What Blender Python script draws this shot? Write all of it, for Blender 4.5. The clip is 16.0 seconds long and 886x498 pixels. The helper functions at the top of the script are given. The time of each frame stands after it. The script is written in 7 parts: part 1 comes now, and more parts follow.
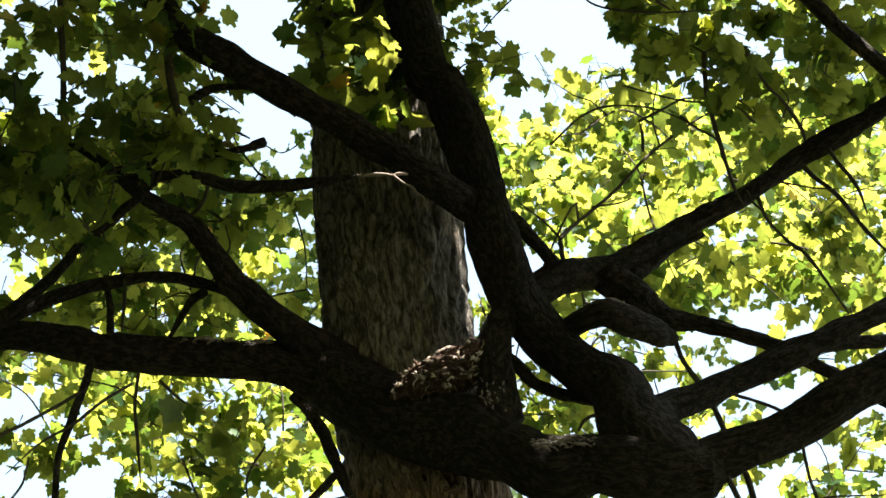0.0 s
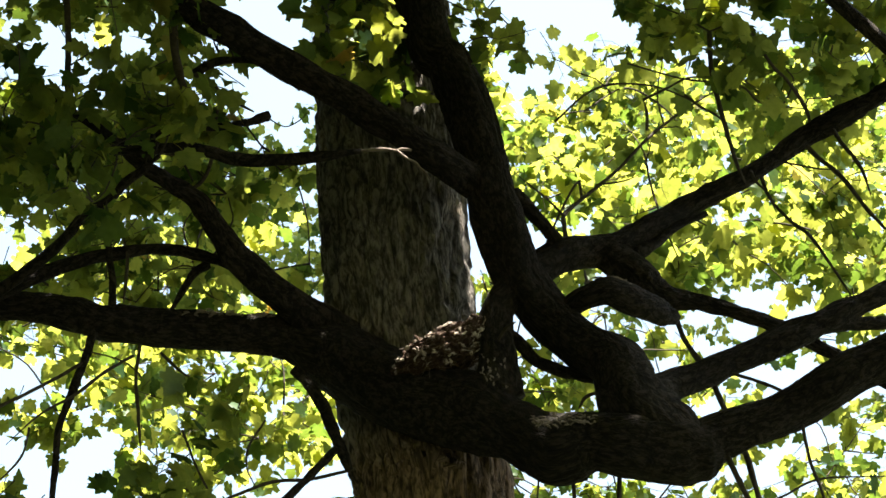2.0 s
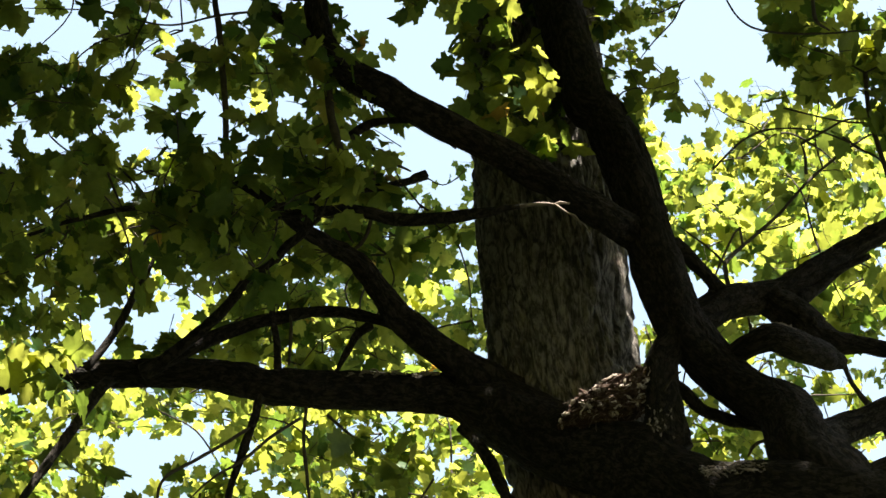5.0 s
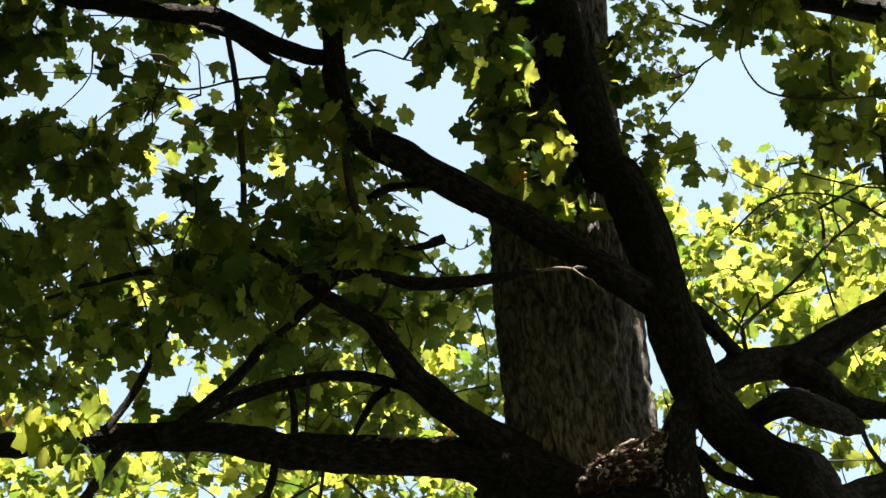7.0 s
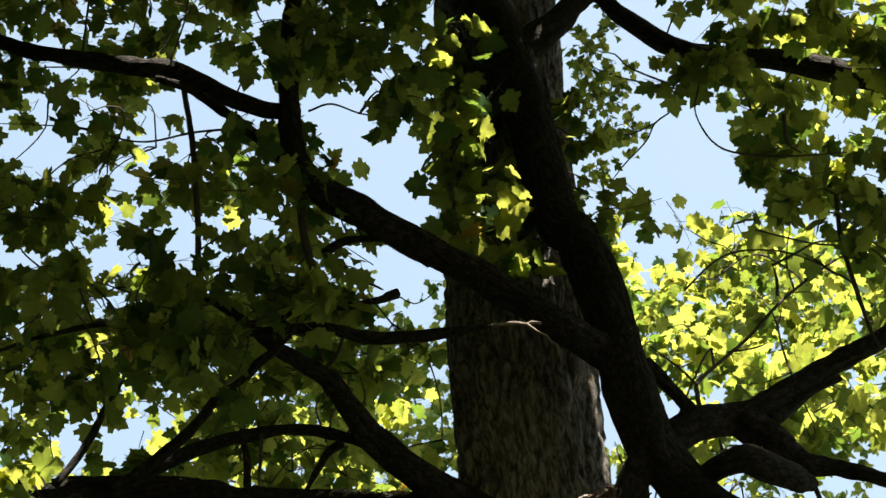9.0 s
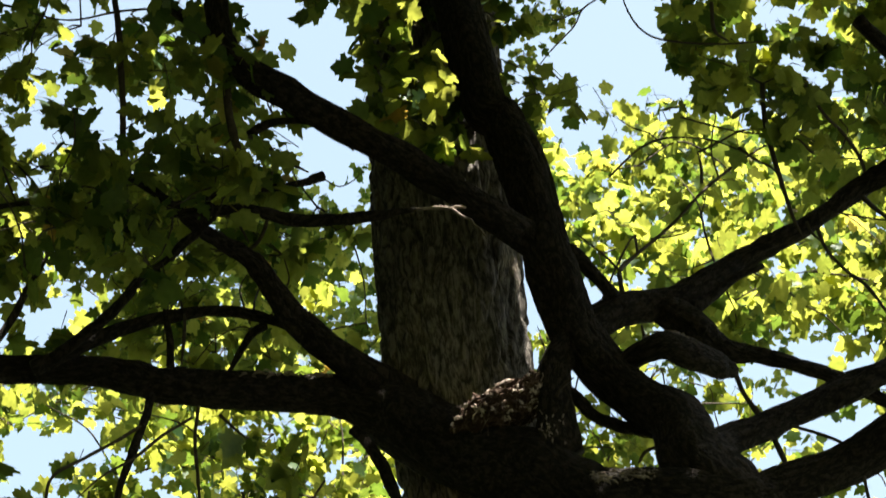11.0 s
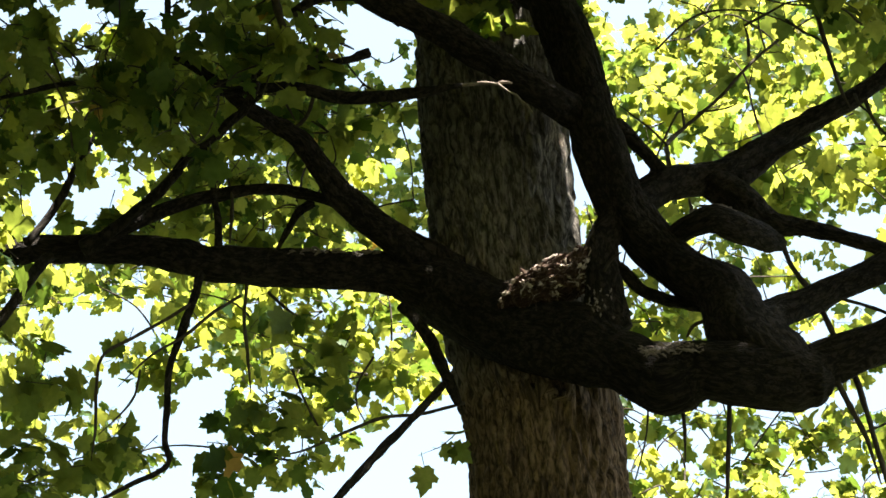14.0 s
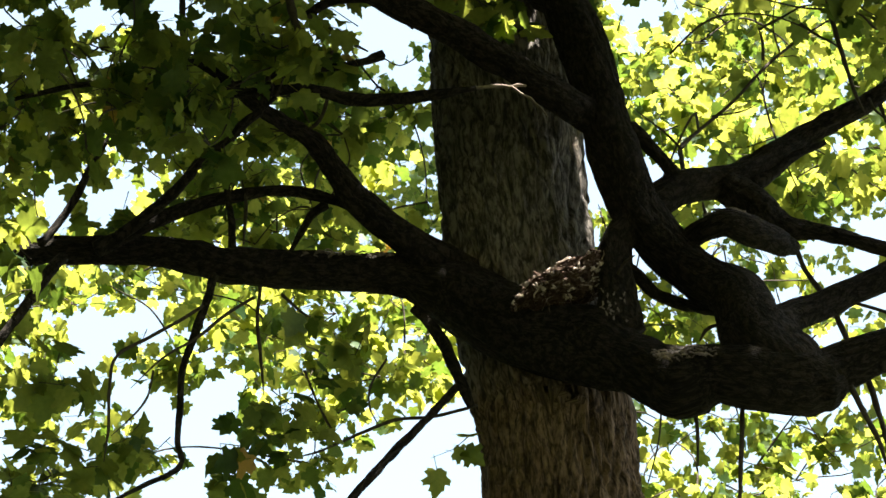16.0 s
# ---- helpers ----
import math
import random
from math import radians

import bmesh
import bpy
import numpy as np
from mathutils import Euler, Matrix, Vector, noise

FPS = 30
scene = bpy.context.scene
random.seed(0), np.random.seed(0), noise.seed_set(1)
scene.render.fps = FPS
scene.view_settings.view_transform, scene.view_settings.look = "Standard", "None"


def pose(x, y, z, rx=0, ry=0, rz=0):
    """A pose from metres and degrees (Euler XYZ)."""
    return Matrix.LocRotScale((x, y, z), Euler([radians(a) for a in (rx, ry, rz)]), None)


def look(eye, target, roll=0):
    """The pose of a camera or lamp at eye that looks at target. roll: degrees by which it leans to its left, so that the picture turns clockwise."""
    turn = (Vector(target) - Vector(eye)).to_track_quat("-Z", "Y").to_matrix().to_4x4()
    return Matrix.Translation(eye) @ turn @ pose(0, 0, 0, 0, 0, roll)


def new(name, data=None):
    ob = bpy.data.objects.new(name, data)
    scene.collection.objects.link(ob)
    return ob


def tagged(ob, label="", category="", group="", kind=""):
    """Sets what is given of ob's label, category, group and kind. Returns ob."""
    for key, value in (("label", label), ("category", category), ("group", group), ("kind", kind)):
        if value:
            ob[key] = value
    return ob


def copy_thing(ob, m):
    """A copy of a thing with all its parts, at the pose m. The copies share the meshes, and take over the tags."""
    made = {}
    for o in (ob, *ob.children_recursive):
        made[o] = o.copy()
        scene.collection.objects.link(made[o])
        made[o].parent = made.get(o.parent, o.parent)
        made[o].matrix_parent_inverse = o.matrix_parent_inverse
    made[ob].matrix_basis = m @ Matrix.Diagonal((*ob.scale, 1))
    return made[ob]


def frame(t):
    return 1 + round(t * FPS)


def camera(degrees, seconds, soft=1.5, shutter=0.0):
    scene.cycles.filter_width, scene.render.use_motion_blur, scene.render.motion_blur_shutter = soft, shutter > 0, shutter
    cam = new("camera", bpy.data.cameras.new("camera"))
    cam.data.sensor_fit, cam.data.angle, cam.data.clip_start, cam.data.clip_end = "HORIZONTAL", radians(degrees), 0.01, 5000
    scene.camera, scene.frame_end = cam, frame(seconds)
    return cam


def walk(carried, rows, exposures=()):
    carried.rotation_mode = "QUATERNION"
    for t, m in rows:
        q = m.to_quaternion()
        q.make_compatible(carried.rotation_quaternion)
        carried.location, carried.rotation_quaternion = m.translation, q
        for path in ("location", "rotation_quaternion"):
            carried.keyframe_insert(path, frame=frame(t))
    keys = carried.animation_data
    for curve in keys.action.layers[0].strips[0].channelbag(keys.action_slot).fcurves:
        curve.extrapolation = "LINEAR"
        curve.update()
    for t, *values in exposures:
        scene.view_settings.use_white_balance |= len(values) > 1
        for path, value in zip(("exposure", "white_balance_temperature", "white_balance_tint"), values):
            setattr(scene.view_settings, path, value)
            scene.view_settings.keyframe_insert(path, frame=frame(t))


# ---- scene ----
EYE = (0.0, -8.1, 1.6)
EXPOSE = 2.86
cam = camera(20.0, 16.0, soft=1.5, shutter=0.25)
walk(cam, [
    (0, pose(*EYE, 121.568, 0.411, -1.319)),
    (0.2, pose(*EYE, 121.696, 0.450, -1.210)),
    (0.5, pose(*EYE, 121.550, 0.310, -1.154)),
    (0.8, pose(*EYE, 120.344, -0.050, -1.392)),
    (1, pose(*EYE, 120.255, -0.078, -1.497)),
    (1.3, pose(*EYE, 121.414, -0.210, -1.658)),
    (1.5, pose(*EYE, 121.167, -0.133, -1.589)),
    (1.8, pose(*EYE, 121.041, -0.120, -1.620)),
    (2, pose(*EYE, 121.019, -0.242, -1.644)),
    (2.3, pose(*EYE, 120.880, -0.311, -1.837)),
    (2.5, pose(*EYE, 120.593, -0.213, -1.815)),
    (2.8, pose(*EYE, 120.353, -0.242, -1.700)),
    (3, pose(*EYE, 120.344, -0.445, -1.722)),
    (3.3, pose(*EYE, 120.306, -0.731, -1.687)),
    (3.5, pose(*EYE, 120.231, -0.764, -1.582)),
    (3.8, pose(*EYE, 120.103, -0.873, -1.485)),
    (4, pose(*EYE, 120.099, -0.536, -0.930)),
    (4.2, pose(*EYE, 120.740, -0.350, 0.030)),
    (4.5, pose(*EYE, 122.206, -0.288, 1.790)),
    (4.7, pose(*EYE, 122.165, -0.376, 2.349)),
    (6.8, pose(*EYE, 123.765, -0.422, 3.002)),
    (7, pose(*EYE, 123.716, -0.661, 2.864)),
    (7.3, pose(*EYE, 124.204, -1.049, 2.455)),
    (7.5, pose(*EYE, 125.219, -1.169, 2.310)),
    (7.8, pose(*EYE, 125.152, -1.096, 2.214)),
    (8, pose(*EYE, 124.897, -1.301, 1.971)),
    (8.2, pose(*EYE, 124.763, -1.130, 2.075)),
    (8.5, pose(*EYE, 124.805, -0.993, 2.084)),
    (8.7, pose(*EYE, 124.963, -0.766, 1.990)),
    (10.8, pose(*EYE, 123.625, 0.281, 0.044)),
    (11, pose(*EYE, 122.323, -0.069, -0.039)),
    (11.2, pose(*EYE, 122.045, 0.221, 0.402)),
    (11.5, pose(*EYE, 121.222, 0.154, 0.227)),
    (11.8, pose(*EYE, 120.448, 0.186, -0.093)),
    (12, pose(*EYE, 120.415, 0.195, -0.125)),
    (12.2, pose(*EYE, 120.324, 0.157, -0.154)),
    (12.5, pose(*EYE, 120.004, -0.244, -0.136)),
    (12.8, pose(*EYE, 119.705, -0.253, 0.061)),
    (13, pose(*EYE, 119.494, -0.400, 0.098)),
    (13.2, pose(*EYE, 119.403, -0.501, 0.301)),
    (13.5, pose(*EYE, 119.287, -0.245, 1.080)),
    (13.8, pose(*EYE, 119.366, -0.358, 0.995)),
    (14, pose(*EYE, 119.496, -0.138, 1.168)),
    (14.2, pose(*EYE, 119.725, -0.137, 1.183)),
    (14.5, pose(*EYE, 120.015, -0.133, 1.254)),
    (14.8, pose(*EYE, 120.082, -0.202, 1.235)),
    (15, pose(*EYE, 120.075, -0.378, 1.115)),
    (15.2, pose(*EYE, 119.973, -0.420, 1.153)),
    (15.5, pose(*EYE, 119.714, -0.270, 1.429)),
    (15.8, pose(*EYE, 119.550, -0.697, 1.286)),
    (16, pose(*EYE, 119.553, -0.498, 1.316)),
], exposures=[(0.0, EXPOSE + 0.1), (4.0, EXPOSE + 0.08), (4.7, EXPOSE - 0.08), (7.0, EXPOSE - 0.3), (8.0, EXPOSE - 0.48), (8.7, EXPOSE - 0.48), (10.8, EXPOSE - 0.42), (11.5, EXPOSE - 0.1), (12.5, EXPOSE + 0.02), (16.0, EXPOSE + 0.05)])

# ---- world and sun ----
SUN_DIR = Vector((0.22, -0.22, 0.95)).normalized()
world = bpy.data.worlds.new("sky")
scene.world = world
world.use_nodes = True
wn = world.node_tree
bg = wn.nodes["Background"]
sky = wn.nodes.new("ShaderNodeTexSky")
sky.sky_type = "NISHITA"
sky.sun_disc = False
sky.sun_elevation = math.asin(SUN_DIR.z)
sky.sun_rotation = math.atan2(SUN_DIR.x, SUN_DIR.y)
sky.dust_density = 4.0
sky.ozone_density = 0.3
haze = wn.nodes.new("ShaderNodeHueSaturation")
haze.inputs["Saturation"].default_value = 0.74
haze.inputs["Hue"].default_value = 0.475
wn.links.new(sky.outputs[0], haze.inputs["Color"])
wn.links.new(haze.outputs[0], bg.inputs[0])
bg.inputs[1].default_value = 0.064
sun = new("sun", bpy.data.lights.new("sun", "SUN"))
sun.data.energy = 5.0
sun.data.angle = radians(0.53)
sun.data.color = (1.0, 0.93, 0.80)
sun.matrix_world = look(SUN_DIR * 40, (0, 0, 0))


# ---- materials ----
def material(name):
    m = bpy.data.materials.new(name)
    m.use_nodes = True
    t = m.node_tree
    for n in list(t.nodes):
        t.nodes.remove(n)
    out = t.nodes.new("ShaderNodeOutputMaterial")

    def node(kind, **values):
        n = t.nodes.new(kind)
        for key, value in values.items():
            if key in n.inputs:
                n.inputs[key].default_value = value
        return n

    def link(a, b):
        t.links.new(a, b)
    return m, node, link, out


def ramp(node, link, source, stops):
    r = node("ShaderNodeValToRGB")
    while len(r.color_ramp.elements) < len(stops):
        r.color_ramp.elements.new(0.5)
    for e, (at, c) in zip(r.color_ramp.elements, stops):
        e.position, e.color = at, (*c, 1)
    link(source, r.inputs[0])
    return r


def bark_material(name, dark, mid, light, along=0.17, relief=0.03, cells=30.0, brown=None):
    """Bark whose plates run along the limb: the UV map is in metres round and along it."""
    m, node, link, out = material(name)
    uv = node("ShaderNodeUVMap")
    mp = node("ShaderNodeMapping")
    mp.inputs["Scale"].default_value = (1, along, 1)
    link(uv.outputs[0], mp.inputs[0])
    warp = node("ShaderNodeTexNoise", Scale=14.0, Detail=3.0)
    link(mp.outputs[0], warp.inputs["Vector"])
    mix = node("ShaderNodeVectorMath")
    mix.operation = "MULTIPLY_ADD"
    mix.inputs[1].default_value = (0.05, 0.05, 0.05)
    link(warp.outputs["Color"], mix.inputs[0])
    link(mp.outputs[0], mix.inputs[2])
    ribs = node("ShaderNodeTexNoise", Scale=70.0, Detail=5.0, Roughness=0.62)
    link(mix.outputs[0], ribs.inputs["Vector"])
    fine = node("ShaderNodeTexNoise", Scale=170.0, Detail=6.0, Roughness=0.7)
    link(mp.outputs[0], fine.inputs["Vector"])
    geo = node("ShaderNodeNewGeometry")
    stain = node("ShaderNodeTexNoise", Scale=2.6, Detail=6.0, Roughness=0.65)
    link(geo.outputs["Position"], stain.inputs["Vector"])
    plate = node("ShaderNodeMath")
    plate.operation = "MULTIPLY_ADD"
    plate.inputs[1].default_value = 0.45
    link(fine.outputs["Fac"], plate.inputs[0])
    link(ribs.outputs["Fac"], plate.inputs[2])
    # cracks between the plates
    cell = node("ShaderNodeTexVoronoi", Scale=cells)
    cell.feature = "DISTANCE_TO_EDGE"
    link(mix.outputs[0], cell.inputs["Vector"])
    crack = node("ShaderNodeMapRange")
    crack.inputs["From Max"].default_value = 0.09
    crack.inputs["To Min"].default_value = -0.085
    crack.inputs["To Max"].default_value = 0.03
    link(cell.outputs["Distance"], crack.inputs["Value"])
    base = plate
    plate = node("ShaderNodeMath")
    link(base.outputs[0], plate.inputs[0])
    link(crack.outputs[0], plate.inputs[1])
    body = ramp(node, link, plate.outputs[0], [(0.60, dark), (0.73, mid), (0.84, light)])
    tint = ramp(node, link, stain.outputs["Fac"], [(0.3, (0.55, 0.52, 0.48)), (0.55, (1, 1, 1)), (0.75, (1.25, 1.1, 0.9))])
    mul = node("ShaderNodeMix")
    mul.data_type, mul.blend_type = "RGBA", "MULTIPLY"
    mul.inputs["Factor"].default_value = 1.0
    link(body.outputs[0], mul.inputs["A"])
    link(tint.outputs[0], mul.inputs["B"])
    colour = mul.outputs["Result"]
    if brown:
        # warm light low on the trunk, painted as browner bark with a ragged edge
        split = node("ShaderNodeSeparateXYZ")
        link(geo.outputs["Position"], split.inputs[0])
        ragged = node("ShaderNodeMath")
        ragged.operation = "MULTIPLY_ADD"
        ragged.inputs[1].default_value = 0.7
        link(stain.outputs["Fac"], ragged.inputs[0])
        link(split.outputs["Z"], ragged.inputs[2])
        low = node("ShaderNodeMapRange")
        low.inputs["From Min"].default_value, low.inputs["From Max"].default_value = brown[0] + 0.55, brown[0] + 0.25
        link(ragged.outputs[0], low.inputs["Value"])
        mix2 = node("ShaderNodeMix")
        mix2.data_type, mix2.blend_type = "RGBA", "MULTIPLY"
        mix2.inputs["B"].default_value = (*brown[1], 1)
        link(low.outputs[0], mix2.inputs["Factor"])
        link(colour, mix2.inputs["A"])
        colour = mix2.outputs["Result"]
    bsdf = node("ShaderNodeBsdfPrincipled", Roughness=0.92)
    bsdf.inputs["Specular IOR Level"].default_value = 0.2
    link(colour, bsdf.inputs["Base Color"])
    bump = node("ShaderNodeBump", Strength=0.9, Distance=relief)
    link(plate.outputs[0], bump.inputs["Height"])
    link(bump.outputs[0], bsdf.inputs["Normal"])
    link(bsdf.outputs[0], out.inputs[0])
    return m


def leaf_material(name, deep, bright, through_deep, through_bright):
    """A thin blade that lets the sun through; tone changes from leaf to leaf."""
    m, node, link, out = material(name)
    geo = node("ShaderNodeNewGeometry")
    info = node("ShaderNodeObjectInfo")
    add = node("ShaderNodeMath")
    link(geo.outputs["Random Per Island"], add.inputs[0])
    link(info.outputs["Random"], add.inputs[1])
    fract = node("ShaderNodeMath")
    fract.operation = "FRACT"
    link(add.outputs[0], fract.inputs[0])
    blotch = node("ShaderNodeTexNoise", Scale=45.0, Detail=4.0)
    link(geo.outputs["Position"], blotch.inputs["Vector"])
    top = ramp(node, link, fract.outputs[0], [(0.10, deep), (0.80, bright), (0.992, bright), (1.0, (0.16, 0.09, 0.03))])
    thru = ramp(node, link, fract.outputs[0], [(0.10, through_deep), (0.80, through_bright), (0.992, through_bright), (1.0, (0.42, 0.24, 0.05))])
    shade = ramp(node, link, blotch.outputs["Fac"], [(0.3, (0.78, 0.8, 0.7)), (0.7, (1.1, 1.08, 1.1))])
    mul = node("ShaderNodeMix")
    mul.data_type, mul.blend_type = "RGBA", "MULTIPLY"
    mul.inputs["Factor"].default_value = 1.0
    link(thru.outputs[0], mul.inputs["A"])
    link(shade.outputs[0], mul.inputs["B"])
    diff = node("ShaderNodeBsdfDiffuse")
    link(top.outputs[0], diff.inputs["Color"])
    trans = node("ShaderNodeBsdfTranslucent")
    link(mul.outputs["Result"], trans.inputs["Color"])
    gloss = node("ShaderNodeBsdfGlossy", Roughness=0.45)
    gloss.inputs["Color"].default_value = (0.8, 0.85, 0.8, 1)
    a = node("ShaderNodeAddShader")
    link(diff.outputs[0], a.inputs[0])
    link(trans.outputs[0], a.inputs[1])
    b = node("ShaderNodeMixShader")
    b.inputs[0].default_value = 0.015
    link(a.outputs[0], b.inputs[1])
    link(gloss.outputs[0], b.inputs[2])
    link(b.outputs[0], out.inputs[0])
    return m


def rough_material(name, stops, scale, relief=0.01, rough=0.95, vary=0.0):
    """A rough surface; vary: how much the tone differs from object to object."""
    m, node, link, out = material(name)
    geo = node("ShaderNodeNewGeometry")
    n = node("ShaderNodeTexNoise", Scale=scale, Detail=8.0, Roughness=0.65)
    link(geo.outputs["Position"], n.inputs["Vector"])
    tone = n.outputs["Fac"]
    if vary:
        info = node("ShaderNodeObjectInfo")
        shift = node("ShaderNodeMapRange")
        shift.inputs["To Min"].default_value = -vary
        shift.inputs["To Max"].default_value = vary
        link(info.outputs["Random"], shift.inputs["Value"])
        add = node("ShaderNodeMath")
        link(tone, add.inputs[0])
        link(shift.outputs[0], add.inputs[1])
        tone = add.outputs[0]
    c = ramp(node, link, tone, stops)
    bsdf = node("ShaderNodeBsdfPrincipled", Roughness=rough)
    bsdf.inputs["Specular IOR Level"].default_value = 0.2
    link(c.outputs[0], bsdf.inputs["Base Color"])
    bump = node("ShaderNodeBump", Strength=0.7, Distance=relief)
    link(n.outputs["Fac"], bump.inputs["Height"])
    link(bump.outputs[0], bsdf.inputs["Normal"])
    link(bsdf.outputs[0], out.inputs[0])
    return m


TRUNK_BARK = bark_material("trunk_bark", (0.044, 0.040, 0.036), (0.122, 0.110, 0.100), (0.23, 0.208, 0.188), along=0.24, relief=0.02, cells=26.0, brown=(5.55, (1.15, 0.86, 0.60)))
# shade on the limbs painted into their bark: far darker than the trunk's
SHADED_LIMB_BARK = bark_material("shaded_limb_bark", (0.009, 0.007, 0.0055), (0.019, 0.0152, 0.012), (0.044, 0.0355, 0.028), along=0.45, relief=0.03, cells=50.0)
TWIG_BARK = rough_material("twig_bark", [(0.3, (0.03, 0.025, 0.02)), (0.7, (0.08, 0.065, 0.05))], 60, 0.003)
LEAF = leaf_material("maple_leaf", (0.0058, 0.018, 0.0055), (0.0118, 0.031, 0.008), (0.061, 0.097, 0.012), (0.254, 0.266, 0.042))
STRAW = rough_material("nest_straw", [(0.3, (0.045, 0.031, 0.023)), (0.5, (0.15, 0.112, 0.092)), (0.66, (0.42, 0.335, 0.285))], 40, 0.004)
MUD = rough_material("nest_mud", [(0.3, (0.016, 0.009, 0.0065)), (0.55, (0.06, 0.034, 0.023)), (0.72, (0.24, 0.18, 0.145))], 55, 0.02)
CHIP = rough_material("bark_chip", [(0.32, (0.06, 0.036, 0.026)), (0.5, (0.21, 0.15, 0.12)), (0.66, (0.50, 0.42, 0.365))], 70, 0.008, vary=0.4)
FLAKE = rough_material("bark_flake", [(0.3, (0.10, 0.08, 0.065)), (0.7, (0.30, 0.245, 0.21))], 50, 0.004)
GRASS = rough_material("grass", [(0.3, (0.014, 0.016, 0.007)), (0.7, (0.035, 0.042, 0.016))], 3.0, 0.05)


# ---- builders ----
def mesh_from(name, verts, faces, mat, uvs=None, smooth=True):
    me = bpy.data.meshes.new(name)
    verts = np.asarray(verts, dtype=np.float32)
    faces = np.asarray(faces, dtype=np.int32)
    k = faces.shape[1]
    me.vertices.add(len(verts))
    me.vertices.foreach_set("co", verts.ravel())
    me.loops.add(faces.size)
    me.loops.foreach_set("vertex_index", faces.ravel())
    me.polygons.add(len(faces))
    me.polygons.foreach_set("loop_start", np.arange(0, faces.size, k, dtype=np.int32))
    me.polygons.foreach_set("use_smooth", np.full(len(faces), smooth))
    me.update(calc_edges=True)
    if uvs is not None:
        layer = me.uv_layers.new(name="UVMap")
        layer.data.foreach_set("uv", np.asarray(uvs, dtype=np.float32).ravel())
    me.materials.append(mat)
    return me


def part(name, me, parent, label="", kind=""):
    ob = new(name, me)
    ob.parent = parent
    ob.matrix_parent_inverse = parent.matrix_world.inverted()
    return tagged(ob, label=label, kind=kind)


def spline(points, step):
    """A smooth path (x, y, z, r) through the points, in even steps."""
    p = np.array(points, dtype=float)
    p = np.vstack([2 * p[0] - p[1], p, 2 * p[-1] - p[-2]])
    rows = []
    for i in range(1, len(p) - 2):
        a, b, c, d = p[i - 1:i + 3]
        n = max(2, int(np.linalg.norm((c - b)[:3]) / step) + 1)
        for t in np.arange(n) / n:
            q = 0.5 * (2 * b + (c - a) * t + (2 * a - 5 * b + 4 * c - d) * t * t + (3 * b - a - 3 * c + d) * t ** 3)
            q[3] = b[3] + (c[3] - b[3]) * t
            rows.append(q)
    rows.append(p[-2])
    return np.array(rows)


def tube(points, segs, step, lump=0.0, ridge=0.0, seed=0.0, plate=0.0):
    """Vertices, quads and UVs of a closed tapering tube with uneven girth, bark ridges and long bark plates."""
    path = spline(points, step)
    n = len(path)
    tangent = np.gradient(path[:, :3], axis=0)
    tangent /= np.linalg.norm(tangent, axis=1)[:, None]
    side = np.cross(tangent[0], (0.3, 1.0, 0.2))
    side /= np.linalg.norm(side)
    verts, along = [], 0.0
    lengths = []
    for i in range(n):
        t = tangent[i]
        side = side - t * side.dot(t)
        side /= np.linalg.norm(side)
        other = np.cross(t, side)
        if i:
            along += np.linalg.norm(path[i, :3] - path[i - 1, :3])
        lengths.append(along)
        r0 = path[i, 3]
        for j in range(segs):
            a = 2 * math.pi * j / segs
            d = side * math.cos(a) + other * math.sin(a)
            r = r0
            if lump:
                q = Vector((math.cos(a) * 1.1 + seed, math.sin(a) * 1.1, along / max(0.05, 3.0 * r0)))
                r += r0 * lump * noise.noise(q)
            if ridge:
                k = r0 / 0.022
                w = noise.noise(Vector((math.cos(a) * k, math.sin(a) * k + seed, along * 7.0)))
                w2 = noise.noise(Vector((math.cos(a) * k * 2.3, math.sin(a) * k * 2.3 - seed, along * 18.0)))
                r += ridge * (0.6 - abs(w) * 2.2) + ridge * 0.4 * w2
            if plate:
                wave = 0.35 * noise.noise(Vector((math.cos(a) * 3, math.sin(a) * 3 + seed, along * 4.0)))
                k = r0 / 0.050
                near = noise.voronoi(Vector((math.cos(a) * k + wave, math.sin(a) * k - wave, along * 5.6)))[0]
                gap = min(1.0, (near[1] - near[0]) / 0.30)
                grain = noise.noise(Vector((math.cos(a) * k * 4, math.sin(a) * k * 4, along * 24.0)))
                r += plate * (gap * gap * (3 - 2 * gap) - 0.7) + plate * 0.28 * grain
            verts.append(path[i, :3] + d * r)
    faces, uvs = [], []
    girth = 2 * math.pi * float(np.mean(path[:, 3]))
    for i in range(n - 1):
        for j in range(segs):
            k = (j + 1) % segs
            faces.append((i * segs + j, i * segs + k, (i + 1) * segs + k, (i + 1) * segs + j))
            u0, u1 = girth * j / segs, girth * (j + 1) / segs
            uvs += [(u0, lengths[i]), (u1, lengths[i]), (u1, lengths[i + 1]), (u0, lengths[i + 1])]
    for end, base in ((0, 0), (n - 1, (n - 1) * segs)):
        verts.append(path[end, :3] + tangent[end] * path[end, 3] * (0.35 if end else -0.35))
        tip = len(verts) - 1
        for j in range(segs):
            k = (j + 1) % segs
            q = (base + k, base + j, tip, tip) if end == 0 else (base + j, base + k, tip, tip)
            faces.append(q)
            uvs += [(girth * j / segs, lengths[end])] * 4
    return verts, faces, uvs


